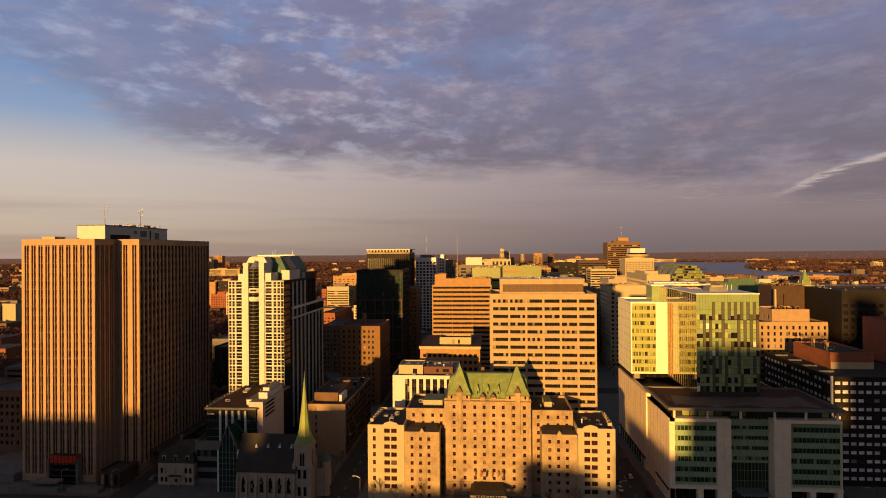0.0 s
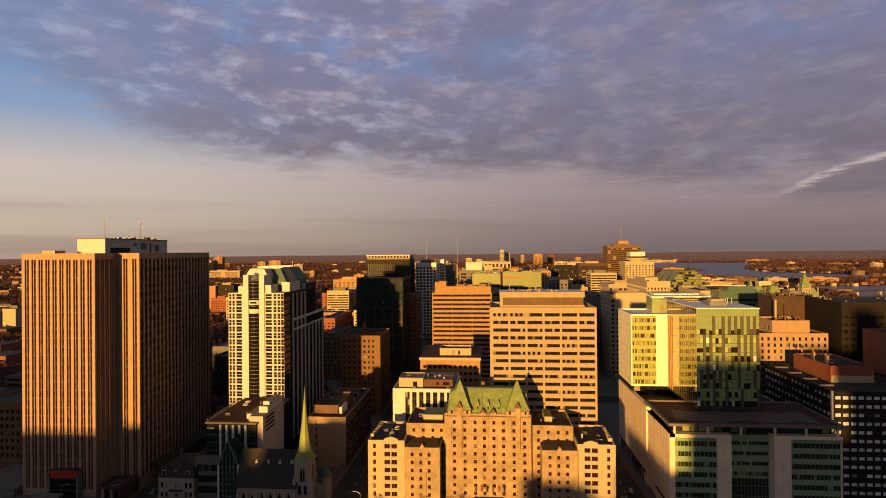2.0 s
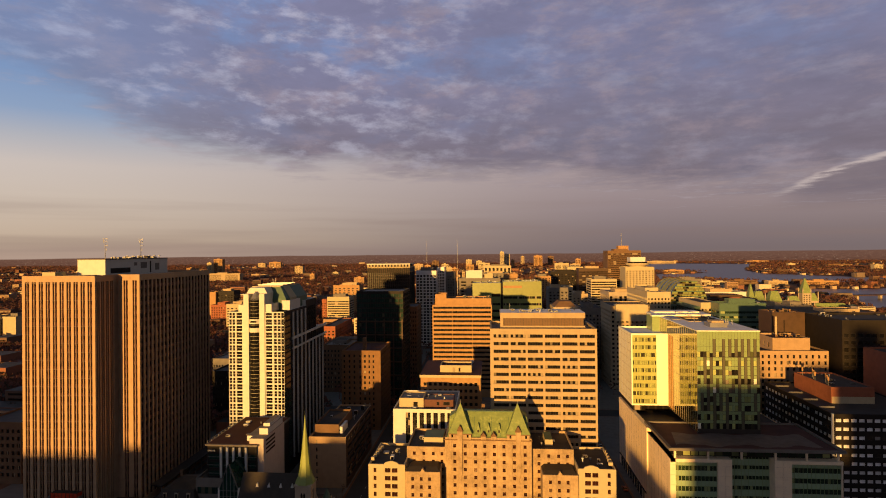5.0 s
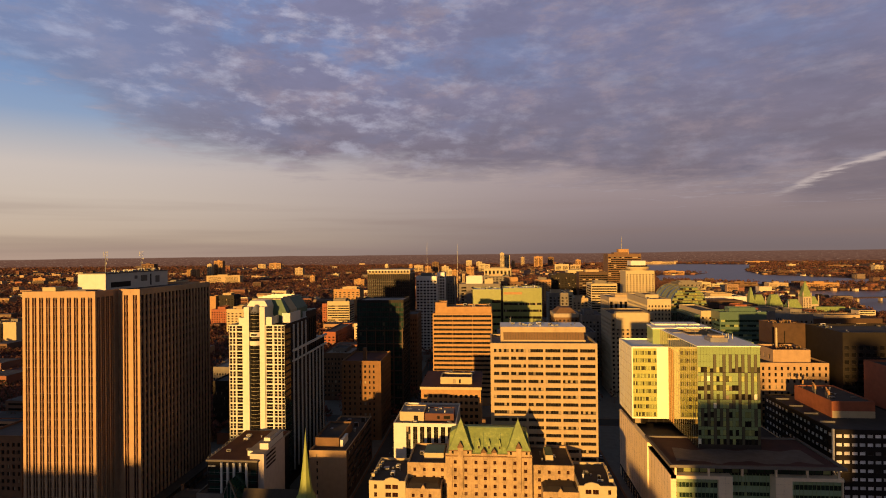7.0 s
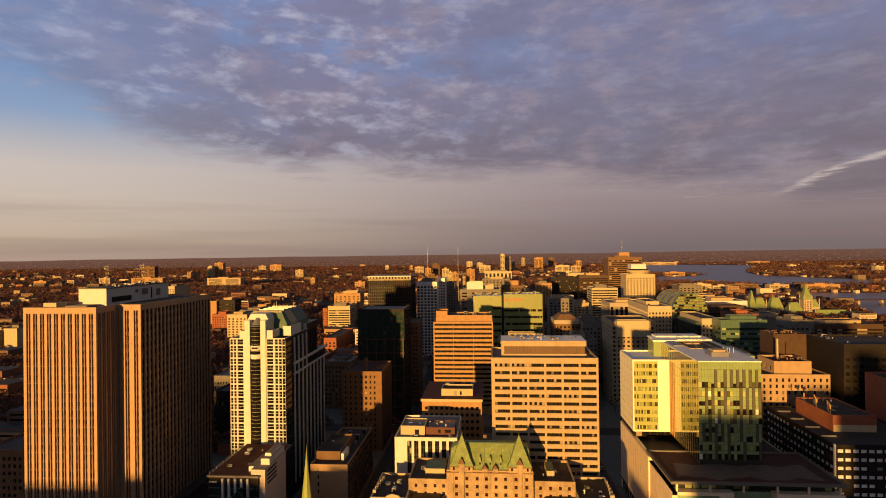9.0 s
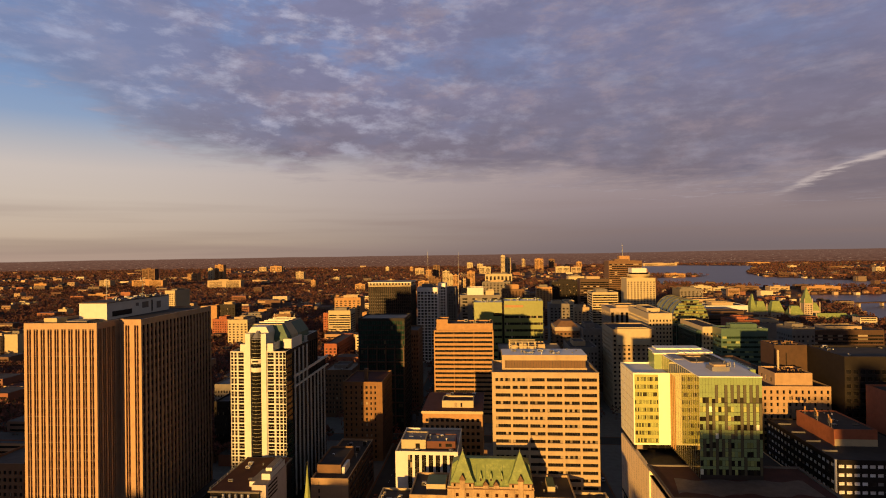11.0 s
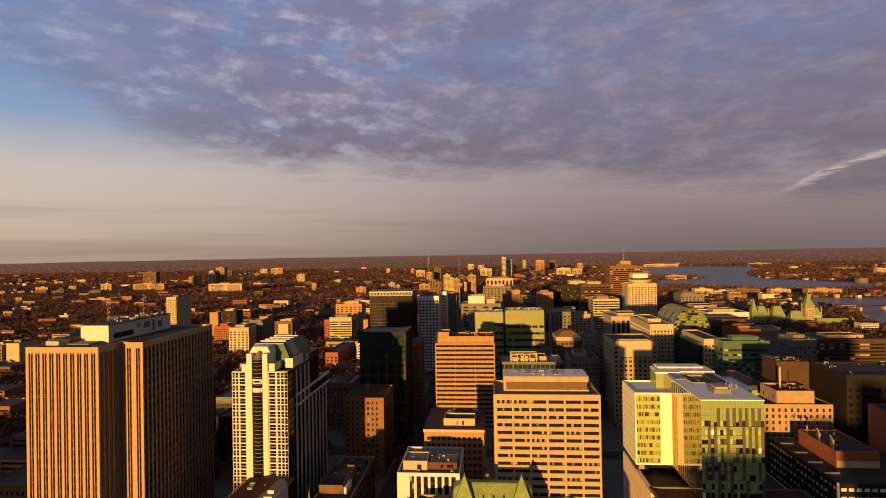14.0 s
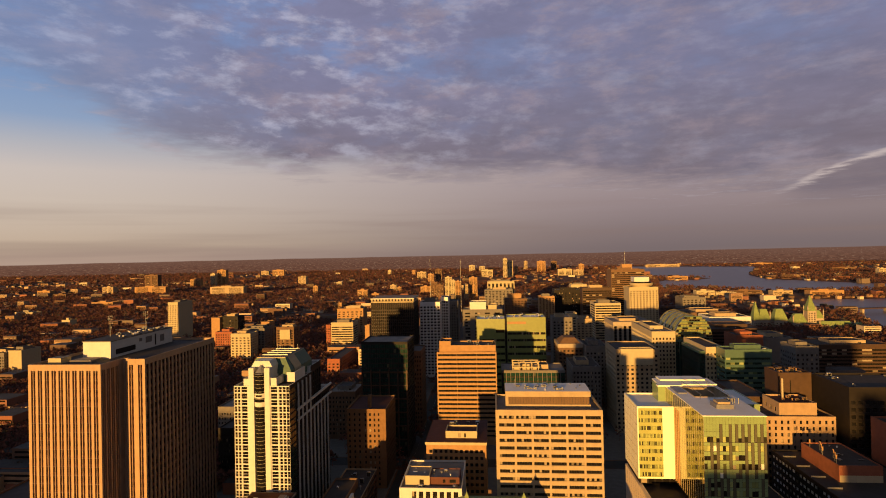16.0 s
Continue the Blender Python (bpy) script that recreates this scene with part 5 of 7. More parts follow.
def glass_office():
    t = Thing("office_building", 95, 250, "green glass office tower over a stone and glass podium", "office building")
    S = PALE_STONE
    # podium: stone frame, two glazed bays and a recessed entrance
    rows = [(8.0 + 3.85 * i, 9.8 + 3.85 * i) for i in range(6)]
    g = Geo()
    facade(t, g, Vector((66.4, 215.9, 0)), X, -Y, 17.2, 7.0, 30.8, SPANDREL_TEAL, cols=[(0.1, 17.1)], rows=rows, panes=(15, 1), glass=GLASS_GREEN, r=0.12, name="window_band")
    facade(t, g, Vector((109.7, 215.9, 0)), X, -Y, 17.9, 7.0, 30.8, SPANDREL_TEAL, cols=[(0.1, 17.8)], rows=rows, panes=(15, 1), glass=GLASS_GREEN, r=0.12, name="window_band")
    facade(t, g, Vector((88.6, 219, 0)), X, -Y, 15.2, 0.15, 34.8, SPANDREL_TEAL, cols=[(0.2, 15.0)], rows=[(1.0, 14.5)] + [(15.4 + 3.85 * i, 16.9 + 3.85 * i) for i in range(5)], panes=(13, 1), glass=GLASS_GREEN, r=0.12, name="window_band")
    t.part("curtain_wall", g)
    for x0, x1 in ((83.6, 88.6), (103.8, 109.7)):
        p = Geo()
        p.box(x0 + 0.1, x1 - 0.1, 214.8, 219.5, 0.15, 31.9, RUST)
        pier = t.part("stone_pier", p)
        for k in range(9):
            z = max(0.15, -0.05 + 3.7 * k)
            for xa, xb in ((x0, (x0 + x1) / 2 - 0.03), ((x0 + x1) / 2 + 0.03, x1)):
                p = Geo()
                p.box(xa, xb, 214.7, 219.5, z, min(32.0, 3.6 + 3.7 * k), S)
                t.part("stone", p, parent=pier)
    for x0, x1 in ((66.4, 83.6), (109.7, 127.6)):
        for z0, z1 in ((30.8, 32.0), (6.0, 7.0)):
            p = Geo()
            p.box(x0, x1, 214.4 if z0 < 10 else 214.6, 219, z0, z1, S)
            t.part("stone_lintel", p)
    for x in (66.4, 76.5, 116.2, 125.6):
        p = Geo()
        p.box(x, x + 2.0, 214.6, 217, 0.15, 6.0, S)
        t.part("stone_column", p)
    for x0, x1 in ((66.6, 83.6), (109.7, 127.4)):
        p = Geo()
        p.box(x0, x1, 217.2, 217.4, 0.15, 6.0, GLASS)
        for k in range(7):
            p.box(x0 + k * 2.5, x0 + 0.1 + k * 2.5, 217.1, 217.2, 0.15, 6.0, FRAME)
        t.part("shop_front", p)
    for x0, x1, y, z0, z1 in ((66.4, 83.6, 215.9, 7.0, 30.8), (109.7, 127.6, 215.9, 7.0, 30.8), (88.6, 103.8, 219, 1.0, 34.8)):
        for k in range(1, 12):
            p, x = Geo(), x0 + (x1 - x0) * k / 12
            p.box(x - 0.05, x + 0.05, y - 0.14, y, z0, z1, SPANDREL)
            t.part("mullion", p)
        for k in range(int((z1 - z0) / 3.85) + 1):
            z = z0 + 3.85 * k + 2.9
            if z < z1:
                p = Geo()
                p.box(x0, x1, y - 0.12, y, z, z + 0.12, SPANDREL)
                t.part("transom", p)
    p = Geo()
    p.box(91, 101.5, 212.5, 219, 4.6, 5.2, METAL)
    t.part("entrance_canopy", p)
    # flank along the side street: a stone front part, a set-back joint and a long rear part
    for y0, y1, x, top in ((214.6, 233, 66.3, 32.0), (233, 246, 66.9, 32.0), (246, 297, 66.3, 33.6)):
        z = 0.15
        while z < top - 0.1:
            c = Geo()
            z2 = min(z + 3.7, top)
            c.box(x, x + 2, y0, y1, z + 0.05, z2, S)
            t.part("stone_course", c)
            z = z2
        g = Geo()
        n = int((y1 - y0) / 4.5)
        for k in range(1, n + 1):
            y = y0 + (y1 - y0) * k / (n + 1)
            g.box(x - 0.02, x, y, y + 0.07, 0.15, top, RUST)
        t.part("panel_joint", g)
    for y0, y1 in ((214.6, 233), (246, 297)):
        g = Geo()
        g.box(66.0, 66.4, y0 + 1, y1 - 1, 4.8, 5.4, DARK)
        t.part("side_canopy", g)
    for i in range(10):
        g = Geo()
        g.box(66.15, 66.32, 250 + i * 4.4, 253 + i * 4.4, 0.4, 4.4, GLASS)
        t.part("side_window", g)
    g = Geo()
    g.box(68.4, 127.4, 219.6, 297, 0.2, 31.6, DARK, TAR)
    g.box(66.6, 83, 219, 297, 31.6, 32.0, TAR)
    g.box(127.4, 127.7, 215, 290, 0.2, 32, S)
    t.part("core", g)
    # set-back top floor and the thin overhanging roof
    g = Geo()
    g.box(69, 125.5, 218, 246, 32.0, 35.2, DARK)
    t.part("top_floor", g)
    for i in range(19):
        w = Geo()
        w.box(69.2 + i * 2.95, 71.7 + i * 2.95, 217.9, 218.0, 32.3, 34.9, GLASS_GREEN if i > 5 else GLASS_LIME)
        t.part("window", w)
    for x in (68, 80, 92, 104, 115, 126):
        w = Geo()
        w.box(x, x + 0.7, 215.2, 215.9, 32, 35.2, S)
        t.part("roof_post", w)
    rf = Geo()
    out = [(65.8, 213.8), (128.4, 213.8), (128.4, 247.5), (65.8, 247.5)]
    inn = [(67.0, 215.0), (127.2, 215.0), (127.2, 246.4), (67.0, 246.4)]
    for i in range(4):
        j = (i + 1) % 4
        rf.face([(*out[i], 35.2), (*out[j], 35.2), (*out[j], 36.2), (*out[i], 36.2)], GREY)
        rf.face([(*out[i], 36.2), (*out[j], 36.2), (*inn[j], 36.2), (*inn[i], 36.2)], BED)
        rf.face([(*inn[i], 36.2), (*inn[j], 36.2), (*inn[j], 35.6), (*inn[i], 35.6)], GREY)
    rf.face([(*p, 35.2) for p in out[::-1]], GREY)
    t.part("roof_slab", rf, "thin grey overhanging roof edge")
    rf = Geo()
    rf.face([(*p, 35.6) for p in inn], TAR_RED)
    t.part("green_roof", rf, "dark roof garden with a wavy pale bed")
    bed = Geo()
    top = [(70 + i * 1.77, 219.2 + 1.3 * math.sin(i * 0.55) + 0.6 * math.sin(i * 1.3), 35.66) for i in range(31)]
    rim_ = [(122.5 - i * 1.77, 233 + 1.2 * math.sin(i * 0.7 + 1), 35.66) for i in range(29)]
    bed.face(top + rim_, BED)
    t.part("planting_bed", bed)
    # rear volume: white panels with ribbon windows
    g = Geo()
    wr = [(37.6 + 3.62 * i, 39.5 + 3.62 * i) for i in range(9)]
    facade(t, g, Vector((66.4, 271, 0)), X, -Y, 17.4, 36.4, 70.4, PANEL)
    facade(t, g, Vector((66.4, 297, 0)), -Y, -X, 26, 36.4, 70.4, PANEL)
    facade(t, g, Vector((83.8, 297, 0)), -X, Y, 17.4, 36.4, 70.4, PANEL)
    g.box(66.9, 83.5, 271.5, 296.5, 69.6, 69.7, MEMBRANE)
    out = [(66.4, 271), (83.8, 271), (83.8, 297), (66.4, 297)]
    inn = [(67.0, 271.6), (83.2, 271.6), (83.2, 296.4), (67.0, 296.4)]
    for i in range(4):
        j = (i + 1) % 4
        g.face([(*out[i], 70.4), (*out[j], 70.4), (*inn[j], 70.4), (*inn[i], 70.4)], PANEL)
        g.face([(*inn[i], 70.4), (*inn[j], 70.4), (*inn[j], 69.7), (*inn[i], 69.7)], PANEL)
    t.part("rear_wall", g, "smooth white panel wall")
    g = Geo()
    facade(t, g, Vector((66.9, 270.8, 0)), X, -Y, 11.0, 37.2, 69.6, LIME_LIGHT, cols=[(0.1, 10.9)], rows=wr[:9], panes=(17, 1), glass=GLASS_LIME, r=0.08, name="window_band")
    t.part("ribbon_panel", g)
    g = Geo()
    for k in range(9):
        g.box(66.34, 66.4, 271.2, 296.8, 38.9 + 3.75 * k, 39.0 + 3.75 * k, CREAM)
    for k in range(1, 8):
        g.box(66.34, 66.4, 271 + k * 3.25, 271.08 + k * 3.25, 36.4, 70.2, CREAM)
    t.part("panel_joint", g)
    g = Geo()
    g.box(67.2, 83.6, 272.5, 296, 33.6, 36.4, DARK)
    for i in range(5):
        g.box(68 + i * 3.4, 70.6 + i * 3.4, 272.4, 272.5, 33.8, 36.2, GLASS)
    t.part("recess", g)
    # front glass tower
    gx0, gx1, gy = 83.2, 107.5, 233.5
    g = Geo()
    facade(t, g, Vector((gx1, gy, 0)), Y, X, 292 - gy, 35.6, 76.8, SPANDREL_DK)
    facade(t, g, Vector((gx1, 292, 0)), -X, Y, gx1 - gx0, 35.6, 76.8, SPANDREL_DK)
    facade(t, g, Vector((gx0, 292, 0)), -Y, -X, 292 - gy, 35.6, 76.8, FRAME)
    facade(t, g, Vector((gx0, gy, 0)), X, -Y, gx1 - gx0, 35.6, 76.8, FRAME)
    t.part("tower_wall", g)
    # front: storeys of lime glass panels over panes, with tall brown panels between
    rng = random.Random(5)
    n = 20
    cw = (gx1 - gx0) / n
    bases = [(37.4 + 3.62 * i, 3.62) for i in range(8)] + [(66.36, 7.4)]
    def pane(name, xa, xb, z0, z1, mat, out=0.05):
        f = Geo()
        f.box(xa + 0.035, xb - 0.035, gy - out, gy - 0.004, z0 + 0.035, z1 - 0.035, mat)
        t.part(name, f)
    tall = {}
    for i in range(n):
        for lo, hi, share in ((0, 2, 0.32), (2, 4, 0.35), (4, 5, 0.3), (5, 8, 0.38), (8, 9, 0.42)):
            if rng.random() < share and (i - 1, lo) not in tall:
                tall[(i, lo)] = hi
                z0, z1 = bases[lo][0], bases[hi - 1][0] + bases[hi - 1][1]
                pane("brown_panel", gx0 + i * cw + 0.12, gx0 + (i + 1) * cw - 0.12, z0 + (0.4 if lo == 8 else 0.0), z1, OLIVE, 0.12)
                for k in range(lo, hi):
                    tall[(i, "at", k)] = True
    for k, (z, h) in enumerate(bases):
        for i in range(n):
            if (i, "at", k) in tall:
                continue
            xa, xb = gx0 + i * cw, gx0 + (i + 1) * cw
            pick = rng.random()
            mat = GLASS if pick < 0.32 else GLASS_LIME if pick < 0.70 else SPANDREL if pick < 0.96 else PANEL
            w_top = z + 0.25 + (rng.choice((1.5, 2.0, 2.1)) if mat is GLASS else 2.1)
            pane("window", xa, xb, z + 0.1, w_top, mat, 0.03)
            if h < 5:
                pane("spandrel_panel", xa, xb, w_top, z + h, SPANDREL)
            else:
                pane("spandrel_panel", xa, xb, w_top, z + 4.4, SPANDREL)
                pane("spandrel_panel", xa, xb, z + 4.4, z + h, SPANDREL)
    for i in range(n):
        pane("spandrel_panel", gx0 + i * cw, gx0 + (i + 1) * cw, 73.76, 76.8, SPANDREL)
    # flank: flush coated glazing between slim mullions
    y = gy
    while y < 291.9:
        y2 = min(292.0, y + 2.6)
        f = Geo()
        for k in range(11):
            z = 36.0 + k * 3.7
            f.face([(gx0 - 0.02, y2 - 0.04, z), (gx0 - 0.02, y + 0.04, z), (gx0 - 0.02, y + 0.04, min(76.7, z + 3.63)), (gx0 - 0.02, y2 - 0.04, min(76.7, z + 3.63))], GLASS_MIRROR)
        strip = t.part("window_strip", f)
        f = Geo()
        f.box(gx0 - 0.10, gx0, y - 0.03, y + 0.03, 36, 76.7, FRAME_PALE)
        t.part("mullion", f, parent=strip)
        y = y2
    # orange paint stands in for sunlit mullions bunched at the far end
    for i in range(3):
        f = Geo()
        f.box(gx0 - 0.3, gx0 - 0.02, 264.0 + i * 2.4, 264.2 + i * 2.4, 36.4, 70.2, ORANGE)
        t.part("fin", f)
    # white roof round a sunk court
    for x0, x1, ya, yb in ((gx0 - 0.2, 90, gy - 0.2, 292.2), (90, 105, gy - 0.2, 262), (90, 105, 280, 292.2), (105, gx1 + 0.2, gy - 0.2, 292.2)):
        rf = Geo()
        rf.box(x0, x1, ya, yb, 76.8, 77.2, PANEL, MEMBRANE)
        t.part("roof", rf, "white membrane roof")
    rf = Geo()
    rf.box(89.8, 105.2, 261.8, 280.2, 72.0, 72.4, GREY)
    for x0, x1, ya, yb in ((89.7, 90, 261.8, 280.2), (105, 105.3, 261.8, 280.2), (90, 105, 280, 280.3), (90, 105, 261.7, 262)):
        rf.box(x0, x1, ya, yb, 72.4, 77.5, BEIGE)
    t.part("roof_court", rf)
    rf = Geo()
    rf.box(79.6, 84.5, 283, 293, 69.7, 77.2, SPANDREL)
    t.part("stair_head", rf)
    for x0, x1, ya, yb, z in ((80.5, 108, 284, 297, 77.2), (79.0, 91, 281.5, 284, 77.2), (83, 105, 291, 299, 77.9)):
        rf = Geo()
        rf.box(x0, x1, ya, yb, z, z + 0.7, PANEL, MEMBRANE)
        t.part("roof_canopy", rf)
    for x in (91, 97, 103):
        k = Geo()
        k.box(x, x + 0.15, 258, 284, 79.4, 79.55, METAL)
        k.box(x, x + 0.15, 258, 258.15, 77.2, 79.4, METAL)
        k.box(x, x + 0.15, 283.8, 284, 77.9, 79.4, METAL)
        t.part("gantry_rail", k)
    for a, b, c, d, h in ((84.5, 88.5, 268, 280, 0.5), (92, 99, 243, 250, 1.8), (93, 98, 244, 249, 2.6), (100, 104, 255, 256, 1.2)):
        k = Geo()
        k.box(a, b, c, d, 77.2, 77.2 + h, METAL if h < 2 else BEIGE)
        t.part("plant_unit", k)
    for i in range(5):
        k = Geo()
        k.round(99 + i * 1.3, 251 + (i % 2), [(77.2, 0.18), (79.6, 0.18)], METAL, 8)
        t.part("vent_pipe", k)
    block(t, 107.5, 118, 262, 290, 35, 74.0, SPANDREL, MEMBRANE, name="side_wing", parapet=0.3)


def dotted_block():
    t = Thing("office_building", 155, 320, "tan block with small square windows and a roof house", "office building")
    rows = [(57.3 - 3.9 - 3.2 * i, 57.3 - 2.1 - 3.2 * i) for i in range(15)][::-1]
    block(t, 138.5, 172.4, 301, 324, 0, 57.3, TAN, TAR, front=dict(cols=grid(11, 1.1, 1.0), rows=rows, r=0.3), left=dict(cols=grid(7, 1.1, 1.5), rows=rows, r=0.3))
    block(t, 146.4, 165.0, 304, 322, 56.4, 63.5, TAN, TAR_RED, name="penthouse", left=dict(cols=[(3, 4.5), (8, 10), (13, 14.5)], rows=[(58, 60.4)], r=0.2))
    g = Geo()
    g.round(155.0, 318, [(62.6, 0.55), (73, 0.5)], CREAM, 10)
    t.part("chimney", g)
    roof_kit(t, 150, 162, 307, 319, 62.7, 8, 29, mat=ORANGE, tall=2.0)


def ribbon_block():
    t = Thing("office_building", 155, 260, "dark office block, windows painted pale as reflected sky, brick roof house", "office building")
    # near-white paint on the panes stands in for reflected sky
    pale = window_glass("painted_sky_pane", (0.95, 0.91, 0.86), rough=0.25, some=0.12, blind=(0.03, 0.025, 0.02))
    rows = [(43.7 - 3.4 - 3.45 * i, 43.7 - 1.9 - 3.45 * i) for i in range(12)][::-1]
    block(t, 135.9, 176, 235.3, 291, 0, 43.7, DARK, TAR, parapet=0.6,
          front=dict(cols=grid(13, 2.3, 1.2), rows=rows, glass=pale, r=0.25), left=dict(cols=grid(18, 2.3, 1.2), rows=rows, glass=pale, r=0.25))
    g = Geo()
    g.box(135.6, 136.3, 235.0, 235.7, 0.15, 43.9, WHITE)
    t.part("corner_pier", g)
    for y in (246, 258, 270, 282):
        g = Geo()
        g.box(137, 143, y, y + 0.2, 43.2, 43.9, METAL)
        t.part("roof_rail", g)
    block(t, 146, 163.6, 253.5, 283, 43.0, 50.2, RED, TAR, name="penthouse", parapet=0.5)
    g = Geo()
    g.box(163.6, 163.7, 253.5, 283, 43.1, 50, BROWN)
    g.box(146.2, 163.6, 253.35, 253.5, 43.1, 46.0, CREAM)
    t.part("base_band", g)
    for i in range(7):
        g = Geo()
        x, y = 146.4 + (i % 3) * 1.3, 256 + i * 3.4
        g.round(x, y, [(50.0, 0.12), (53.6, 0.08)], METAL, 6)
        g.box(x - 0.3, x + 0.3, y - 0.15, y + 0.15, 52.2, 54.0, ORANGE)
        t.part("antenna", g)
    roof_kit(t, 150, 162, 258, 280, 49.7, 6, 31, tall=1.0)


def brown_group():
    t = Thing("office_building", 196, 262, "brown brick office block, its upper part sunlit", "office building")
    rows = floors(4, 3.5, 15, 1.6)
    block(t, 179.8, 222, 236, 286.3, 0, 62, RED, TAR, left=dict(cols=grid(14, 1.2, 2), rows=rows[:9], r=0.3))
    g = Geo()
    g.round(187, 276, [(61, 1.0), (62.6, 1.0), (63.6, 0.5)], WHITE_PAINT, 12)
    t.part("roof_dome", g)
    roof_kit(t, 186, 200, 250, 280, 61.1, 8, 37)
    t = Thing("office_building", 170, 345, "windowless rust-brown clad building", "office building")
    block(t, 157, 174.4, 326, 342, 0, 74.4, RUST, TAR, front=dict(cols=[(6, 6.6)], rows=[(50, 70)], r=0.3))
    roof_kit(t, 159, 172, 328, 339, 73.5, 9, 41, mat=ORANGE, tall=2.4)
    t = Thing("office_building", 212, 330, "dark clad office block with black glass", "office building")
    block(t, 174.9, 236, 294, 327, 0, 74.0, DARK, TAR, front=dict(cols=grid(18, 2.4, 0.8), rows=floors(4, 3.6, 18, 2.2), r=0.2, panes=(1, 1), glass=GLASS_BLACK))
    roof_kit(t, 178, 232, 297, 324, 73.1, 14, 43)
    t = Thing("office_building", 150, 372, "low brown building with a sloped dark roof", "office building")
    block(t, 139, 154, 330, 372, 0, 60, RUST, TAR)


bell_tower()
white_tower()
church()
old_house()
bank_podium()
hotel()
grid_office()
band_office()
red_roof_office()
column_office()
strip_block()
beige_block()
glass_office()
dotted_block()
ribbon_block()
brown_group()

# ---- the rest of the downtown ----
def look_of(style, w, h, n, mat, z0=3.5, far=True):
    k = max(2, int((h - z0 - 1.5) / 3.5))
    if style == "grid":
        return dict(cols=spread(w, n, w / n * (0.66 if mat is PALE_GREY else 0.5), w / n * (0.17 if mat is PALE_GREY else 0.25)), rows=floors(z0, 3.5, k, 2.1 if mat is PALE_GREY else 1.8), panes=(2, 1), r=0.35, by_row=far)
    if style == "band":
        return dict(cols=[(0.8, w - 0.8)], rows=floors(z0, 3.5, k, 1.6 if mat in (SPANDREL, SPANDREL_DK) else 1.8), panes=(n, 1), r=0.35, glass=GLASS_GREEN if mat in (SPANDREL, SPANDREL_DK) else GLASS, by_row=far)
    if style == "glass":
        return dict(cols=spread(w, n, w / n * 0.9, w / n * 0.05), rows=[(z0, h - 2)], panes=(2, k), r=0.12, glass=GLASS_TEAL, spandrel=1.0, span_mat=DARK, name="window_strip")
    if style == "fins":
        return dict(cols=spread(w, n, w / n * 0.55, w / n * 0.22), rows=[(z0, h - 5)], panes=(1, k), r=0.5, spandrel=0.9, span_mat=FRAME, name="window_strip", glass=GLASS_BLACK if mat is DARK else GLASS)
    return {}


FOOTPRINTS = [(-200, -139, 205, 295), (-140, -66, 200, 340), (-50, 48, 205, 290), (64, 130, 210, 300), (-46, 3, 290, 452), (-95, -66, 338, 376), (134, 242, 233, 386)]


def mid(x0, x1, y0, y1, h, mat, style, n, label):
    t = Thing("office_building", (x0 + x1) / 2, (y0 + y1) / 2, label, "building", "downtown buildings")
    FOOTPRINTS.append((x0 - 2, x1 + 2, y0 - 2, y1 + 2))
    w, d = x1 - x0, y1 - y0
    wall = DARK if mat is GLASS_TEAL else mat
    faces = dict(front=look_of(style, w, h, n, mat))
    near = "right" if x1 < 0 else "left"
    if y0 < 900 and style != "plain":
        faces[near] = look_of(style, d, h, max(2, round(n * d / w)), mat)
    block(t, x0, x1, y0, y1, 0, h, wall, TAR if (x0 * 7 + y0) % 3 > 1 else GRAVEL, **faces)
    if mat is GLASS_TEAL and h > 70:
        for i in range(6):
            g = Geo()
            g.box(x0 + i * 6.5, x0 + 0.8 + i * 6.5, y0 - 1.2, y0, 0, 62, RUST)
            t.part("stone_pier", g)
        for j in range(6):
            g = Geo()
            g.box(x0, x1, y0 - 1.0, y0, 12 + j * 9.6, 12.8 + j * 9.6, RUST)
            t.part("stone_beam", g)
    if h > 30 and w > 14 and "lit corner" not in label and mat is not GLASS_TEAL:
        r = random.Random(int(x0 * 10 + y0))
        a, b = x0 + w * r.uniform(0.15, 0.3), x1 - w * r.uniform(0.15, 0.35)
        block(t, a, b, y0 + d * 0.3, y1 - d * 0.2, h - 0.9, h + r.uniform(2.0, 3.4), r.choice((mat if mat is not GLASS_TEAL else DARK, GREY, BEIGE)), TAR, name="penthouse")
        roof_kit(t, x0 + 2, x1 - 3, y0 + 2, y0 + d * 0.28, h - 0.9, 3, int(x0), tall=1.6)
    return t


def cap(t, x0, x1, y0, y1, z0, z1, mat, style, n, label):
    block(t, x0, x1, y0, y1, z0, z1, mat, TAR, name="roof_storey", label=label, front=look_of(style, x1 - x0, z1, n, mat, z0 + 0.5))


t = mid(-95.7, -62.1, 394, 426, 82.0, GLASS_TEAL, "glass", 10, "dark green glass office tower in shade")
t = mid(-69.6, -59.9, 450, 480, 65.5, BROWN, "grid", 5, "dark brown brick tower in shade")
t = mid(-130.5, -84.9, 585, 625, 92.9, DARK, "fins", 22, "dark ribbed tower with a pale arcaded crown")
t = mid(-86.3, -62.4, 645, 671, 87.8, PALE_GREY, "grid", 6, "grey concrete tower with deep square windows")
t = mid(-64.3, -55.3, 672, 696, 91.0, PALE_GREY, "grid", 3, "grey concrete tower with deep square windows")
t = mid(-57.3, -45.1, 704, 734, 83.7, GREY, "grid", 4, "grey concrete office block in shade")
# grey paint puts the shade on this white frame
t = mid(-36.1, 9.5, 640, 668, 79.0, GREY, "grid", 4, "white framed office block, painted grey for shade, with large bays")
cap(t, -27.8, -9.0, 641.5, 662, 78.4, 87.4, WHITE, "plain", 0, "white roof storey above an office block")
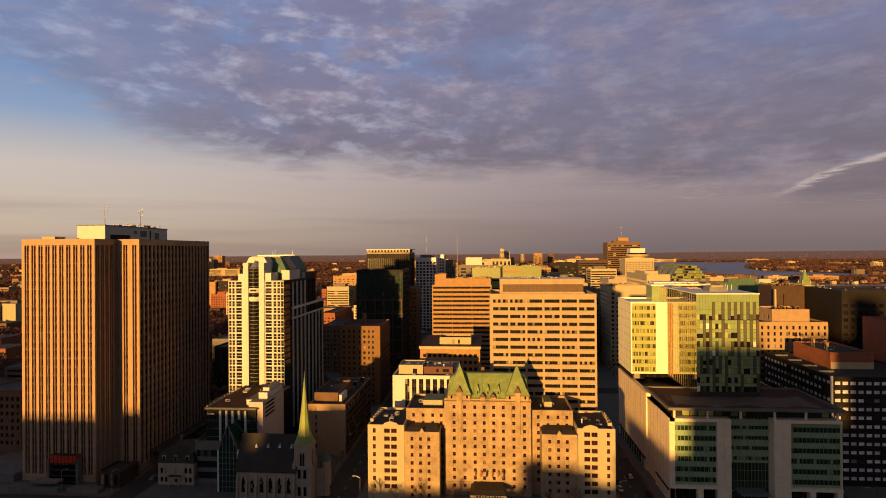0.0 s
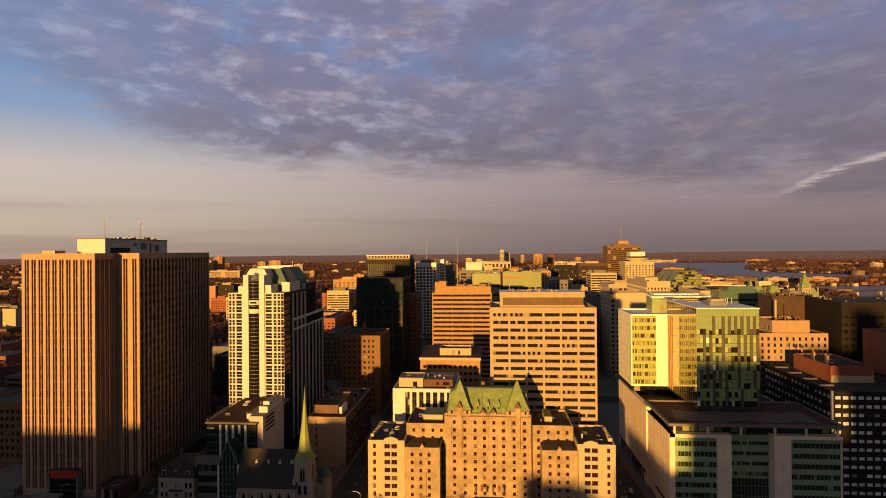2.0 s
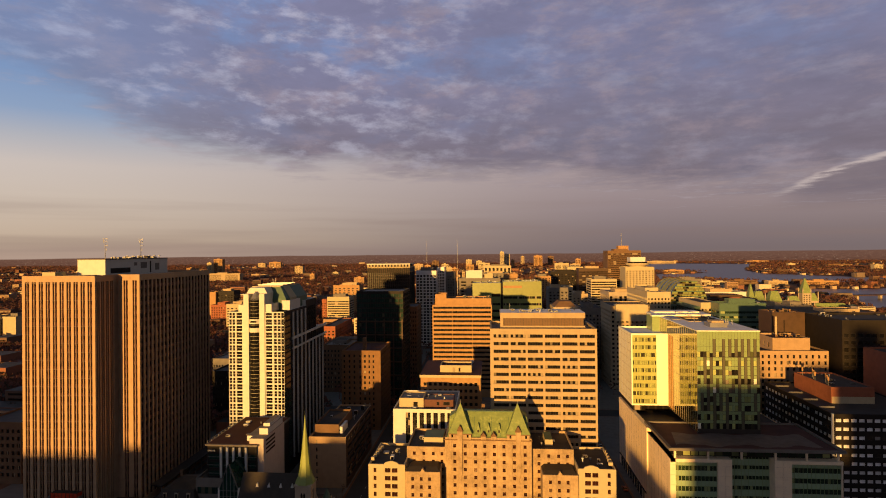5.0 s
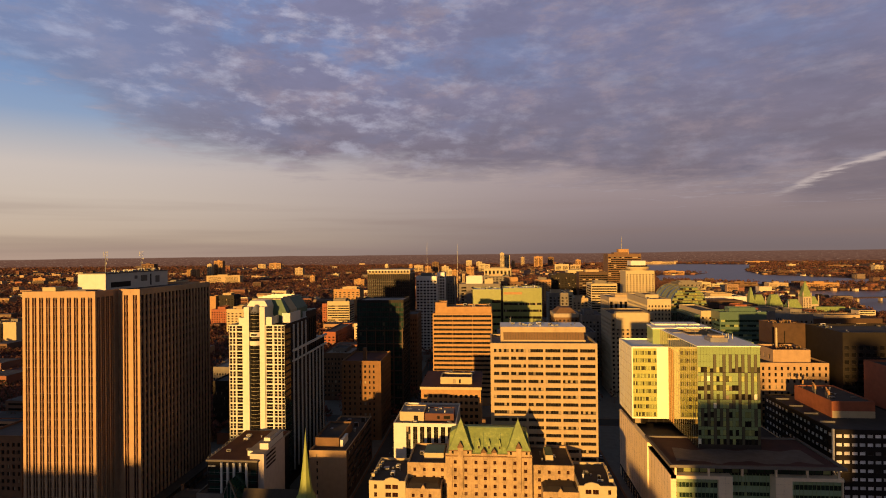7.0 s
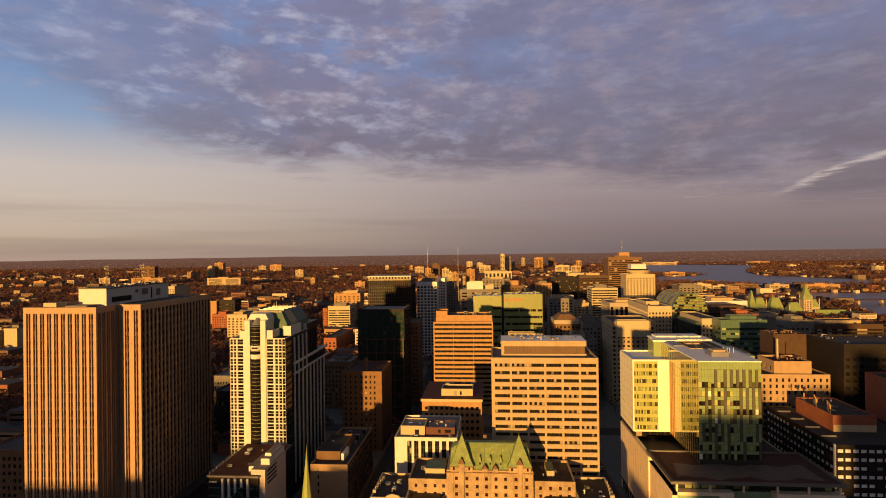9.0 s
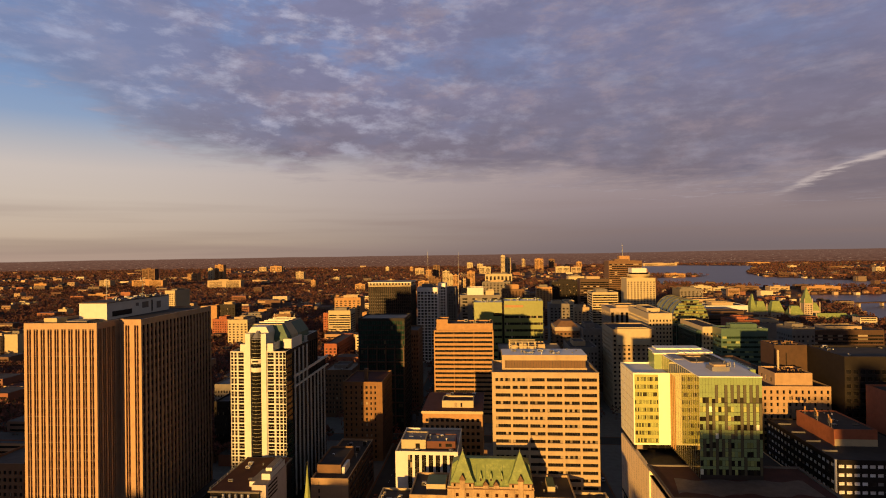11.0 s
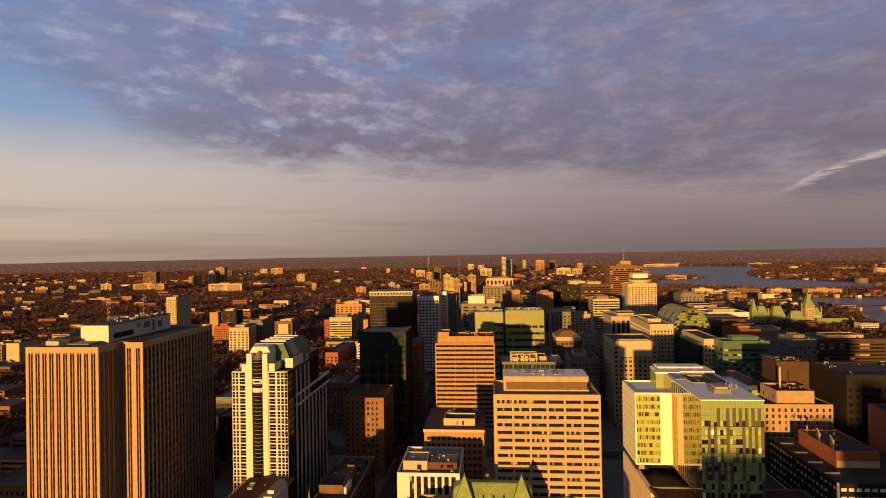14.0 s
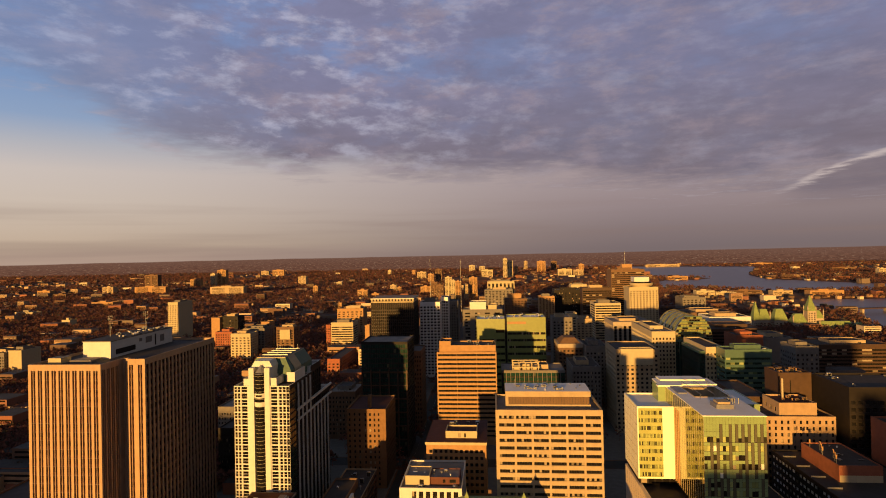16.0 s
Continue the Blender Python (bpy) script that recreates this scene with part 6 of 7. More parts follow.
cap(t, -6.5, 3.0, 642, 660, 78.4, 84.0, CREAM, "plain", 0, "cream lift house on an office roof")


def lime_office():
    """Two lime panelled slabs with a dark slot between them and a cluttered pale roof."""
    t = Thing("office_building", 16, 566, "lime green panelled office block in two slabs with a pale roof", "building", "downtown buildings")
    FOOTPRINTS.append((-20, 52, 548, 584))
    low = floors(3.5, 6.6, 9, 2.3)
    block(t, -17.6, 10.2, 552.0, 580, 0, 78.6, LIME_DEEP, MEMBRANE, parapet=0.8,
          front=dict(cols=spread(27.8, 6, 4.3, 0.4), rows=low, panes=(3, 1), r=0.3, glass=GLASS), left=dict(cols=spread(28, 6, 4.3, 0.4), rows=low, panes=(3, 1), r=0.3, glass=GLASS))
    block(t, 12.4, 50.0, 551.4, 580, 0, 80.0, LIME_DEEP, MEMBRANE, parapet=0.8,
          front=dict(cols=spread(37.6, 8, 4.4, 0.4), rows=floors(3.5, 6.6, 10, 2.3) , panes=(3, 1), r=0.3, glass=GLASS))
    g = Geo()
    g.box(10.2, 12.4, 554, 579, 0, 78.0, DARK)
    t.part("slot", g)
    g = Geo()
    g.box(1.6, 9.8, 551.9, 552.0, 65.0, 68.0, GLASS)
    t.part("window_strip", g)
    g = Geo()
    g.box(12.8, 31.0, 551.3, 551.4, 73.4, 75.8, ORANGE)
    t.part("louvre", g, "orange louvre panel")
    roof_kit(t, -15, 8, 555, 576, 77.8, 9, 61, mat=WHITE_PAINT, tall=3.2)
    roof_kit(t, 15, 46, 555, 576, 79.2, 12, 62, mat=WHITE_PAINT, tall=2.6)


lime_office()
t = mid(78.5, 105.8, 985, 1009, 65.1, ORANGE, "grid", 5, "sunlit stone tower with a stepped top")
t = mid(-14.2, 48.4, 1300, 1330, 75.5, CREAM, "fins", 7, "sunlit hall with tall arched bays")
t = mid(-20.0, 41.8, 1230, 1260, 61.5, GREY, "grid", 8, "low grey block beneath a pale hall")
t = mid(18.4, 57.7, 983, 1013, 61.8, BROWN, "grid", 7, "brown brick tower with a red roof")
cap(t, 24.6, 48.4, 990, 1010, 62, 69.2, ORANGE, "plain", 0, "orange brick roof house")
t = mid(113.4, 163.6, 1064, 1104, 70.5, DARK, "grid", 8, "dark office block in shade")
t = mid(143.6, 179.9, 812, 852, 68.2, CREAM, "band", 8, "sunlit cream office block with ribbon windows")
t = mid(157.1, 208.2, 1008, 1038, 77.5, RUST, "band", 9, "long dark red office slab")
t = mid(150.7, 181.1, 1106, 1136, 77.5, CREAM, "grid", 5, "cream office block with square windows")
t = mid(208.6, 266.3, 1012, 1052, 108.7, BROWN, "band", 12, "tall dark bronze office tower")
cap(t, 231.4, 249.3, 1030, 1046, 107, 117.3, ORANGE, "plain", 0, "roof storey of a tall tower")
t = mid(223.5, 269.8, 945, 985, 81.3, CREAM, "grid", 9, "sunlit tan hotel slab with a round white rooftop")
t = mid(94.7, 127.7, 450, 490, 66.0, BEIGE, "grid", 9, "tan concrete block with a lit corner")
cap(t, 98.0, 122.6, 447, 455, 54, 66.9, CREAM, "plain", 0, "pale projecting upper storey")
t = mid(135.0, 177.7, 651, 701, 62.0, STONE, "fins", 8, "tan office block with tall fins")
t = mid(134.2, 153.9, 492, 562, 73.7, CREAM, "grid", 7, "cream office block with square windows")
t = mid(170.4, 204.4, 545, 605, 58.0, SPANDREL_DK, "glass", 9, "dark green glass hall with a vaulted roof")
t = mid(159.2, 172.4, 438, 488, 69.5, CREAM, "grid", 5, "cream stone office block")
t = mid(166.1, 198.6, 421, 437, 70.5, SPANDREL_DK, "band", 10, "green glass office block with stepped floors")
t = mid(154.9, 159.5, 440, 480, 66.2, SPANDREL_DK, "glass", 5, "dark green glass office block")
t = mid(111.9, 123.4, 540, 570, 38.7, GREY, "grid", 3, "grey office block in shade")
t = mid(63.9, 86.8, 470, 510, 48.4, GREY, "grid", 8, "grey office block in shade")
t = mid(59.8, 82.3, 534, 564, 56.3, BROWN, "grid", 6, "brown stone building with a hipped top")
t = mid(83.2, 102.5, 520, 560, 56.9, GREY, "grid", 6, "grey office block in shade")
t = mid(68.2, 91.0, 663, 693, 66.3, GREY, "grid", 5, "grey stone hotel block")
t = mid(93.3, 106.2, 731, 751, 64.0, CREAM, "grid", 2, "sunlit slim cream tower")
t = mid(113.8, 134.5, 784, 814, 49.8, BEIGE, "grid", 4, "stepped tan stone building with flat roofs")
t = mid(5.0, 54.0, 440, 470, 51.6, GREY, "glass", 14, "low dark glass building below a roof frame")


def roof_frame():
    """An open steel and concrete screen round the roof plant."""
    t = Thing("roof_frame", 24, 447, "open pale frame round the plant on a dark roof", "roof frame", z=50.7)
    for x in (13.5, 18.4, 23.3, 28.2, 33.4):
        for y in (441.5, 451.5):
            g = Geo()
            g.box(x, x + 0.7, y, y + 0.7, 50.7, 57.6, CREAM)
            t.part("post", g)
    for z in (53.4, 57.0):
        for y in (441.3, 451.3):
            g = Geo()
            g.box(13.2, 34.3, y, y + 0.9, z, z + 0.7, CREAM)
            t.part("beam", g)
    for x0, x1, h in ((15, 20, 54.6), (21.5, 27, 55.6), (28.5, 32.5, 54.0)):
        g = Geo()
        g.box(x0, x1, 444, 449.5, 50.7, h, CREAM, GRAVEL)
        t.part("plant_unit", g)


roof_frame()
t = mid(-353.0, -325.5, 720, 744, 42.0, CREAM, "grid", 5, "sunlit cream apartment block")
t = mid(-349.7, -319.5, 752, 782, 44.8, GREY, "grid", 6, "grey apartment slab in shade")
t = mid(-414.8, -389.5, 798, 828, 33.5, RED, "grid", 7, "red brick warehouse block")
t = mid(-448.1, -434.1, 850, 870, 49.0, ORANGE, "plain", 0, "plain orange concrete block")
t = mid(-434.3, -407.1, 856, 880, 50.1, DARK, "grid", 5, "dark apartment block in shade")
t = mid(-305.6, -280.3, 760, 784, 45.1, BROWN, "grid", 4, "brown block with a pale frame")
cap(t, -299.6, -284.9, 757, 760, 28, 41.5, CREAM, "plain", 0, "pale square facade panel")
t = mid(-344.9, -332.0, 800, 820, 47.9, ORANGE, "grid", 3, "small orange brick tower")
t = mid(-244.7, -210.9, 820, 850, 43.2, CREAM, "band", 6, "sunlit apartment block with white balcony bands")
t = mid(-254.4, -247.4, 826, 856, 39.2, RED, "grid", 3, "red brick apartment block")
t = mid(-258.6, -214.8, 903, 933, 55.8, ORANGE, "grid", 6, "sunlit stepped orange apartment block")
t = mid(-174.8, -168.6, 743, 751, 48.8, ORANGE, "plain", 0, "slim sunlit orange stair tower")
t = mid(-193.6, -178.9, 631, 711, 24.7, RED, "grid", 3, "red brick block with a plain sunlit end")
t = mid(-551.0, -533.0, 900, 946, 70.0, CREAM, "grid", 6, "cream and grey apartment tower with balconies")
t = mid(-605.6, -587.5, 645, 675, 33.8, CREAM, "plain", 0, "pale plain sunlit low block")
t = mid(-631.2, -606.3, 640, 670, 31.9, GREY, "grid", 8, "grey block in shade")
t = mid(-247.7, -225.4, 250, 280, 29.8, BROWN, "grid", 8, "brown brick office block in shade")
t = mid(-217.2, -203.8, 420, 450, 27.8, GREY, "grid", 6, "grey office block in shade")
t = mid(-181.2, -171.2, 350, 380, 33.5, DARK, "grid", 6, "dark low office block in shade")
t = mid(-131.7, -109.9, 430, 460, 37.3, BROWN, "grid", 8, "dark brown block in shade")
t = mid(320.7, 388.9, 590, 630, 45.2, RUST, "band", 14, "long dark office slab")
t = mid(240.0, 257.6, 470, 494, 64.2, GREY, "grid", 5, "stepped white-grey roof building")
t = mid(238.4, 292.9, 640, 690, 55.0, RUST, "band", 10, "dark red clad low building")
t = mid(237.1, 262.2, 572, 602, 57.8, RED, "plain", 0, "red roofed low block")
t = mid(276.6, 304.3, 600, 640, 50.8, GREY, "plain", 0, "grey metal roofed building")
t = mid(271.0, 340.5, 820, 880, 52.6, BROWN, "band", 10, "long low brown brick building with ribbon windows")
t = mid(281.3, 333.9, 760, 800, 53.5, WHITE, "band", 10, "low pale building with ribbon windows")
t = mid(326.2, 365.0, 1000, 1040, 58.5, GREY, "grid", 6, "grey block by the river")
t = mid(199.8, 205.0, 405, 429, 58.9, BROWN, "plain", 0, "brown brick plant house on a roof")
t = mid(377.0, 421.8, 640, 660, 37.2, ORANGE, "grid", 10, "orange brick low blocks")

def special_tops():
    # arcaded crown of the ribbed tower
    t = Thing("tower_crown", -107.7, 605, "pale arcaded crown on a dark ribbed tower", "roof crown", z=92.9)
    g = Geo()
    g.box(-131.0, -84.4, 584.4, 625.5, 96.6, 97.6, WHITE, GRAVEL)
    g.box(-130.5, -84.9, 584.6, 625, 92.9, 94.2, CREAM)
    t.part("cornice", g)
    for i in range(14):
        p = Geo()
        x = -130.4 + i * 3.4
        p.box(x, x + 1.7, 584.6, 586, 93.6, 96.6, CREAM)
        t.part("pier", p)
    g = Geo()
    g.box(-128, -87, 587, 622, 93.4, 96.7, DARK)
    t.part("core", g)
    for i in range(23):
        p = Geo()
        x = -130.3 + i * 2.052
        p.box(x - 0.14, x + 0.14, 584.4, 585.0, 0.2, 92.9, RUST)
        t.part("fin", p)
    # round white restaurant storey on the hotel slab
    t = Thing("rooftop_restaurant", 247, 965, "round white revolving rooftop storey", "roof storey", z=81.3)
    g = Geo()
    g.round(247, 962, [(81, 13), (84, 13), (84, 18), (86.5, 19), (87.5, 19), (87.5, 17)], CREAM, 24)
    t.part("drum", g)
    g = Geo()
    g.round(247, 962, [(87.5, 15.5), (90.0, 15.5)], GLASS, 24)
    t.part("glazing", g)
    g = Geo()
    g.box(233, 257, 950, 974, 90, 97.5, WHITE_PAINT)
    t.part("plant_room", g)
    # mast on the bronze tower
    t = Thing("radio_mast", 238, 1036, "tall thin radio mast on a tower roof", "mast", z=117.3)
    g = Geo()
    g.round(238, 1036, [(117.3, 0.6), (130, 0.4), (141, 0.2)], METAL, 6)
    for z in (126, 131, 136):
        g.round(238, 1036, [(z, 0.8), (z + 0.6, 0.8)], RED if z == 131 else WHITE_PAINT, 6)
    t.part("pole", g)
    # slender masts rising behind the downtown
    for x, y, top in ((-68.2, 1165, 133.8), (-156, 1374, 136)):
        t = Thing("radio_mast", x, y, "tall slender steel radio mast behind the downtown", "mast", "radio masts")
        g = Geo()
        g.round(x, y, [(0, 0.5), (60, 0.32), (top - 12, 0.2), (top, 0.08)], METAL, 6)
        t.part("pole", g)
        for z in (top - 30, top - 18, top - 9):
            g = Geo()
            g.round(x, y, [(z, 0.45), (z + 0.6, 0.45)], METAL, 6)
            t.part("collar", g)
    # vaulted glass roof
    t = Thing("glass_vault", 187, 575, "lime green glazed barrel vault roof with metal ribs", "glass roof", z=58)
    g = Geo()
    n = 16
    for j in range(10):
        ya, yb = 546 + j * 5.8, 551.8 + j * 5.8
        for i in range(n):
            a0, a1 = math.pi * i / n, math.pi * (i + 1) / n
            c = lambda a: (187.4 - 16.8 * math.cos(a), 58 + 22 * math.sin(a))
            (xa, za), (xb, zb) = c(a0), c(a1)
            g.face([(xa, ya, za), (xb, ya, zb), (xb, yb, zb), (xa, yb, za)], LIME_DEEP if (i * 3 + j * 5) % 3 else GLASS_GREEN)
    t.part("glazing", g)
    rng = random.Random(3)
    for j in range(9):
        z0, z1 = 58 + j * 2.45, 58 + (j + 1) * 2.45
        w = 16.8 * math.sqrt(max(0.03, 1 - ((z0 - 58) / 22.4) ** 2))
        f, k = Geo(), max(2, int(w * 2 / 2.4))
        for i in range(k):
            xa, xb = 187.4 - w + 2 * w * i / k, 187.4 - w + 2 * w * (i + 1) / k
            f.face([(xa + 0.1, 545.9, z0), (xb - 0.1, 545.9, z0), (xb - 0.1, 545.9, z0 + 1.7), (xa + 0.1, 545.9, z0 + 1.7)], rng.choice((LIME_DEEP, GLASS_GOLD, LIME_DEEP, GLASS)))
        f.box(187.4 - w, 187.4 + w, 545.7, 546.2, z0 + 1.7, z1, OLIVE if j % 2 else SPANDREL_DK)
        t.part("glazed_storey", f)
    for j in range(6):
        r = Geo()
        y = 546 + j * 11.4
        for i in range(n):
            a0, a1 = math.pi * i / n, math.pi * (i + 1) / n
            pts = []
            for a, rr in ((a0, 1.0), (a1, 1.0), (a1, 1.03), (a0, 1.03)):
                pts.append((187.4 - 16.8 * rr * math.cos(a), y, 58 + 22 * rr * math.sin(a)))
            r.face(pts, OLIVE)
            r.face([(a, b + 0.6, c2) for a, b, c2 in pts[::-1]], OLIVE)
            r.face([pts[3], pts[2], (pts[2][0], y + 0.6, pts[2][2]), (pts[3][0], y + 0.6, pts[3][2])], OLIVE)
        t.part("rib", r)
    # hipped top
    t = Thing("hipped_roof", 71, 549, "brown hipped roof with a lit cornice", "roof", z=53)
    g = Geo()
    g.box(59.2, 82.9, 533.4, 564.6, 53.0, 56.6, STONE)
    g.ring([[(61, 535, 56.6), (81, 535, 56.6), (81, 563, 56.6), (61, 563, 56.6)], [(66, 541, 61.5), (76, 541, 61.5), (76, 557, 61.5), (66, 557, 61.5)]], BROWN)
    t.part("roof", g)


special_tops()


def copper_landmark():
    t = Thing("government_building", 510, 1010, "stone government building with steep lime green copper roofs", "government building")
    def wing(x0, x1, y0, y1, h, rise, inset):
        FOOTPRINTS.append((x0 - 3, x1 + 3, y0 - 3, y1 + 3))
        w = x1 - x0
        block(t, x0, x1, y0, y1, 0, h, STONE, SLATE, parapet=0.2, front=look_of("grid", w, h, max(3, int(w / 6)), STONE))
        g = Geo()
        e = min(inset, (x1 - x0) / 2 - 0.4, (y1 - y0) / 2 - 0.4)
        g.ring([[(x0 - 1, y0 - 1, h), (x1 + 1, y0 - 1, h), (x1 + 1, y1 + 1, h), (x0 - 1, y1 + 1, h)], [(x0 + e, y0 + e, h + rise), (x1 - e, y0 + e, h + rise), (x1 - e, y1 - e, h + rise), (x0 + e, y1 - e, h + rise)]], COPPER)
        t.part("copper_roof", g, "steep lime green copper roof")
    wing(445, 455, 1003, 1016, 18, 31, 5)
    wing(455, 473, 1005, 1020, 18, 18, 4)
    wing(480, 501, 1005, 1022, 17, 19, 5)
    wing(508, 530, 1000, 1016, 13, 15, 5)
    wing(532, 545, 1000, 1013, 33, 26, 6.4)
    wing(546, 558, 1002, 1014, 20, 13, 4)
    wing(541, 596, 982, 997, 7, 10, 5)
    wing(598, 610, 978, 992, 9, 6, 4)
    for x, y, z in ((532, 1000, 42), (545, 1000, 42), (532, 1013, 42), (545, 1013, 42), (558, 1002, 36), (541, 982, 20), (596, 982, 20), (508, 1000, 27), (473, 1005, 34)):
        g = Geo()
        g.round(x, y, [(0, 0.9), (z - 5, 0.9), (z - 5, 1.2), (z, 0.1)], STONE, 8)
        t.part("pinnacle", g)
    for i in range(7):
        g = Geo()
        x = 545 + i * 7
        g.box(x, x + 2, 982.6, 986, 8, 11, STONE)
        g.ring([[(x - 0.3, 982.4, 11), (x + 2.3, 982.4, 11), (x + 2.3, 987, 11), (x - 0.3, 987, 11)], [(x + 0.95, 982.4, 13.4), (x + 1.05, 982.4, 13.4), (x + 1.05, 988, 13.4), (x + 0.95, 988, 13.4)]], COPPER)
        t.part("dormer", g)


copper_landmark()


def bridge():
    t = Thing("bridge", 900, 1380, "low dark bridge across the bay on stone piers", "bridge", z=0)
    g = Geo()
    g.ring([[(700, 1229, 8), (1180, 1331, 8), (1178, 1343, 8), (698, 1241, 8)], [(700, 1229, 10), (1180, 1331, 10), (1178, 1343, 10), (698, 1241, 10)]], RUST)
    t.part("deck", g)
    for i in range(9):
        g = Geo()
        x, y = 720 + i * 54, 1239 + i * 11.5
        g.box(x - 2, x + 2, y - 4, y + 4, 0, 8, STONE)
        t.part("pier", g)


bridge()

# tall blocks in the distance


def far_block(x0, x1, y, h, mat, label):
    t = Thing("apartment_tower", (x0 + x1) / 2, y, label, "apartment tower", "distant towers")
    FOOTPRINTS.append((x0 - 2, x1 + 2, y - 2, y + 30))
    d = min(28, max(10, (x1 - x0)))
    w = x1 - x0
    k = max(2, int(h / 3.4) - 1)
    rows = floors(2.5, 3.4, k, 1.5) if y < 3000 else floors(2.5, 6.8, max(1, k // 2), 3.0)
    block(t, x0, x1, y, y + d, 0, h, mat, TAR, front=dict(cols=[(w * 0.06, w * 0.44), (w * 0.56, w * 0.94)], rows=rows, panes=(3, 1), r=0.4, by_row=True))
    g = Geo()
    g.box(x0 + w * 0.3, x0 + w * 0.6, y + d * 0.3, y + d * 0.6, h - 1, h + 3.5, mat)
    t.part("lift_house", g)


far_block(-1395, -1372, 2646, 64, CREAM, "sunlit cream apartment tower far off")
far_block(-1382, -1338, 2690, 80, ORANGE, "orange brick apartment tower far off")
far_block(-1037, -910, 1962, 36, BEIGE, "tan concrete tower far off")
far_block(-1453, -1402, 2562, 41, ORANGE, "orange brick apartment tower far off")
far_block(-1504, -1445, 2288, 74, BROWN, "brown brick block far off")
far_block(-1403, -1275, 2070, 34, ORANGE, "orange brick apartment tower far off")
far_block(-1557, -1512, 2097, 34, BEIGE, "tan concrete tower far off")
far_block(-1784, -1732, 2037, 27, ORANGE, "orange brick apartment tower far off")
far_block(-1659, -1607, 1966, 17, BROWN, "brown brick block far off")
far_block(-1236, -1184, 1338, 13, CREAM, "sunlit cream apartment tower far off")
far_block(-903, -884, 1092, 20, CREAM, "sunlit cream apartment tower far off")
far_block(-1213, -1144, 1584, 16, ORANGE, "orange brick apartment tower far off")
far_block(-915, -877, 2550, 45, BEIGE, "tan concrete tower far off")
far_block(-652, -635, 1973, 33, ORANGE, "orange brick apartment tower far off")
far_block(-723, -696, 2513, 18, CREAM, "sunlit cream apartment tower far off")
far_block(-1127, -1106, 3226, 20, CREAM, "sunlit cream apartment tower far off")
far_block(-1612, -1526, 3959, 42, ORANGE, "orange brick apartment tower far off")
far_block(-1767, -1709, 4122, 31, BEIGE, "tan concrete tower far off")
far_block(-404, -386, 1390, 23, ORANGE, "orange brick apartment tower far off")
far_block(-456, -422, 1841, 25, ORANGE, "orange brick apartment tower far off")
far_block(-384, -360, 2049, 28, BEIGE, "tan concrete tower far off")
far_block(-407, -382, 1835, 13, ORANGE, "orange brick apartment tower far off")
far_block(-682, -660, 3574, 37, CREAM, "sunlit cream apartment tower far off")
far_block(-515, -494, 3521, 36, ORANGE, "orange brick apartment tower far off")
far_block(-416, -366, 3034, 41, BEIGE, "tan concrete tower far off")
far_block(-302, -275, 2564, 47, ORANGE, "orange brick apartment tower far off")
far_block(-277, -244, 2656, 65, BROWN, "brown brick block far off")
far_block(-142, -122, 1631, 72, CREAM, "sunlit cream apartment tower far off")
far_block(-122, -112, 1629, 63, CREAM, "sunlit cream apartment tower far off")
far_block(-109, -92, 1590, 62, ORANGE, "orange brick apartment tower far off")
far_block(-87, -74, 1625, 50, BEIGE, "tan concrete tower far off")
far_block(-72, -48, 1662, 69, ORANGE, "orange brick apartment tower far off")
far_block(-168, -147, 1634, 50, BROWN, "brown brick block far off")
far_block(55, 77, 3100, 105, CREAM, "sunlit cream apartment tower far off")
far_block(74, 112, 3211, 91, CREAM, "sunlit cream apartment tower far off")
far_block(128, 148, 3401, 55, ORANGE, "orange brick apartment tower far off")
far_block(238, 264, 4342, 66, BEIGE, "tan concrete tower far off")
far_block(281, 335, 3616, 77, ORANGE, "orange brick apartment tower far off")
far_block(410, 450, 4004, 68, BROWN, "brown brick block far off")
far_block(-67, -2, 3214, 40, CREAM, "sunlit cream apartment tower far off")
far_block(369, 448, 3232, 36, CREAM, "sunlit cream apartment tower far off")
far_block(532, 563, 3530, 56, ORANGE, "orange brick apartment tower far off")
far_block(454, 508, 3209, 32, BEIGE, "tan concrete tower far off")
far_block(-245, -210, 1863, 32, ORANGE, "orange brick apartment tower far off")
far_block(-196, -175, 1740, 53, BROWN, "brown brick block far off")
far_block(-98, -58, 3972, 40, CREAM, "sunlit cream apartment tower far off")
far_block(-172, -131, 4000, 49, CREAM, "sunlit cream apartment tower far off")
far_block(-352, -336, 2015, 21, ORANGE, "orange brick apartment tower far off")
far_block(1925, 2087, 4374, 18, ORANGE, "orange brick apartment tower far off")
far_block(1881, 2000, 3281, 17, BROWN, "brown brick block far off")
far_block(1804, 1842, 2784, 29, CREAM, "sunlit cream apartment tower far off")
far_block(1755, 1793, 3445, 20, CREAM, "sunlit cream apartment tower far off")
far_block(1175, 1429, 4432, 19, BEIGE, "tan concrete tower far off")
far_block(788, 875, 2602, 16, ORANGE, "orange brick apartment tower far off")
far_block(688, 775, 1692, 17, BROWN, "brown brick block far off")
far_block(583, 633, 1666, 20, CREAM, "sunlit cream apartment tower far off")
far_block(635, 690, 1659, 15, CREAM, "sunlit cream apartment tower far off")
far_block(873, 962, 1628, 19, ORANGE, "orange brick apartment tower far off")
far_block(800, 854, 1680, 16, BEIGE, "tan concrete tower far off")

# unseen blocks added behind the viewpoint, sized to cast the long evening shadows
def shade_block(x0, x1, y0, y1, h, label):
    t = Thing("office_building", (x0 + x1) / 2, (y0 + y1) / 2, label, "building", "buildings behind")
    block(t, x0, x1, y0, y1, 0, h, BEIGE, TAR, back=dict(cols=grid(8, 3, 2), rows=floors(4, 7, max(1, int(h / 7) - 1), 2.5), r=0.3, panes=(2, 1)))


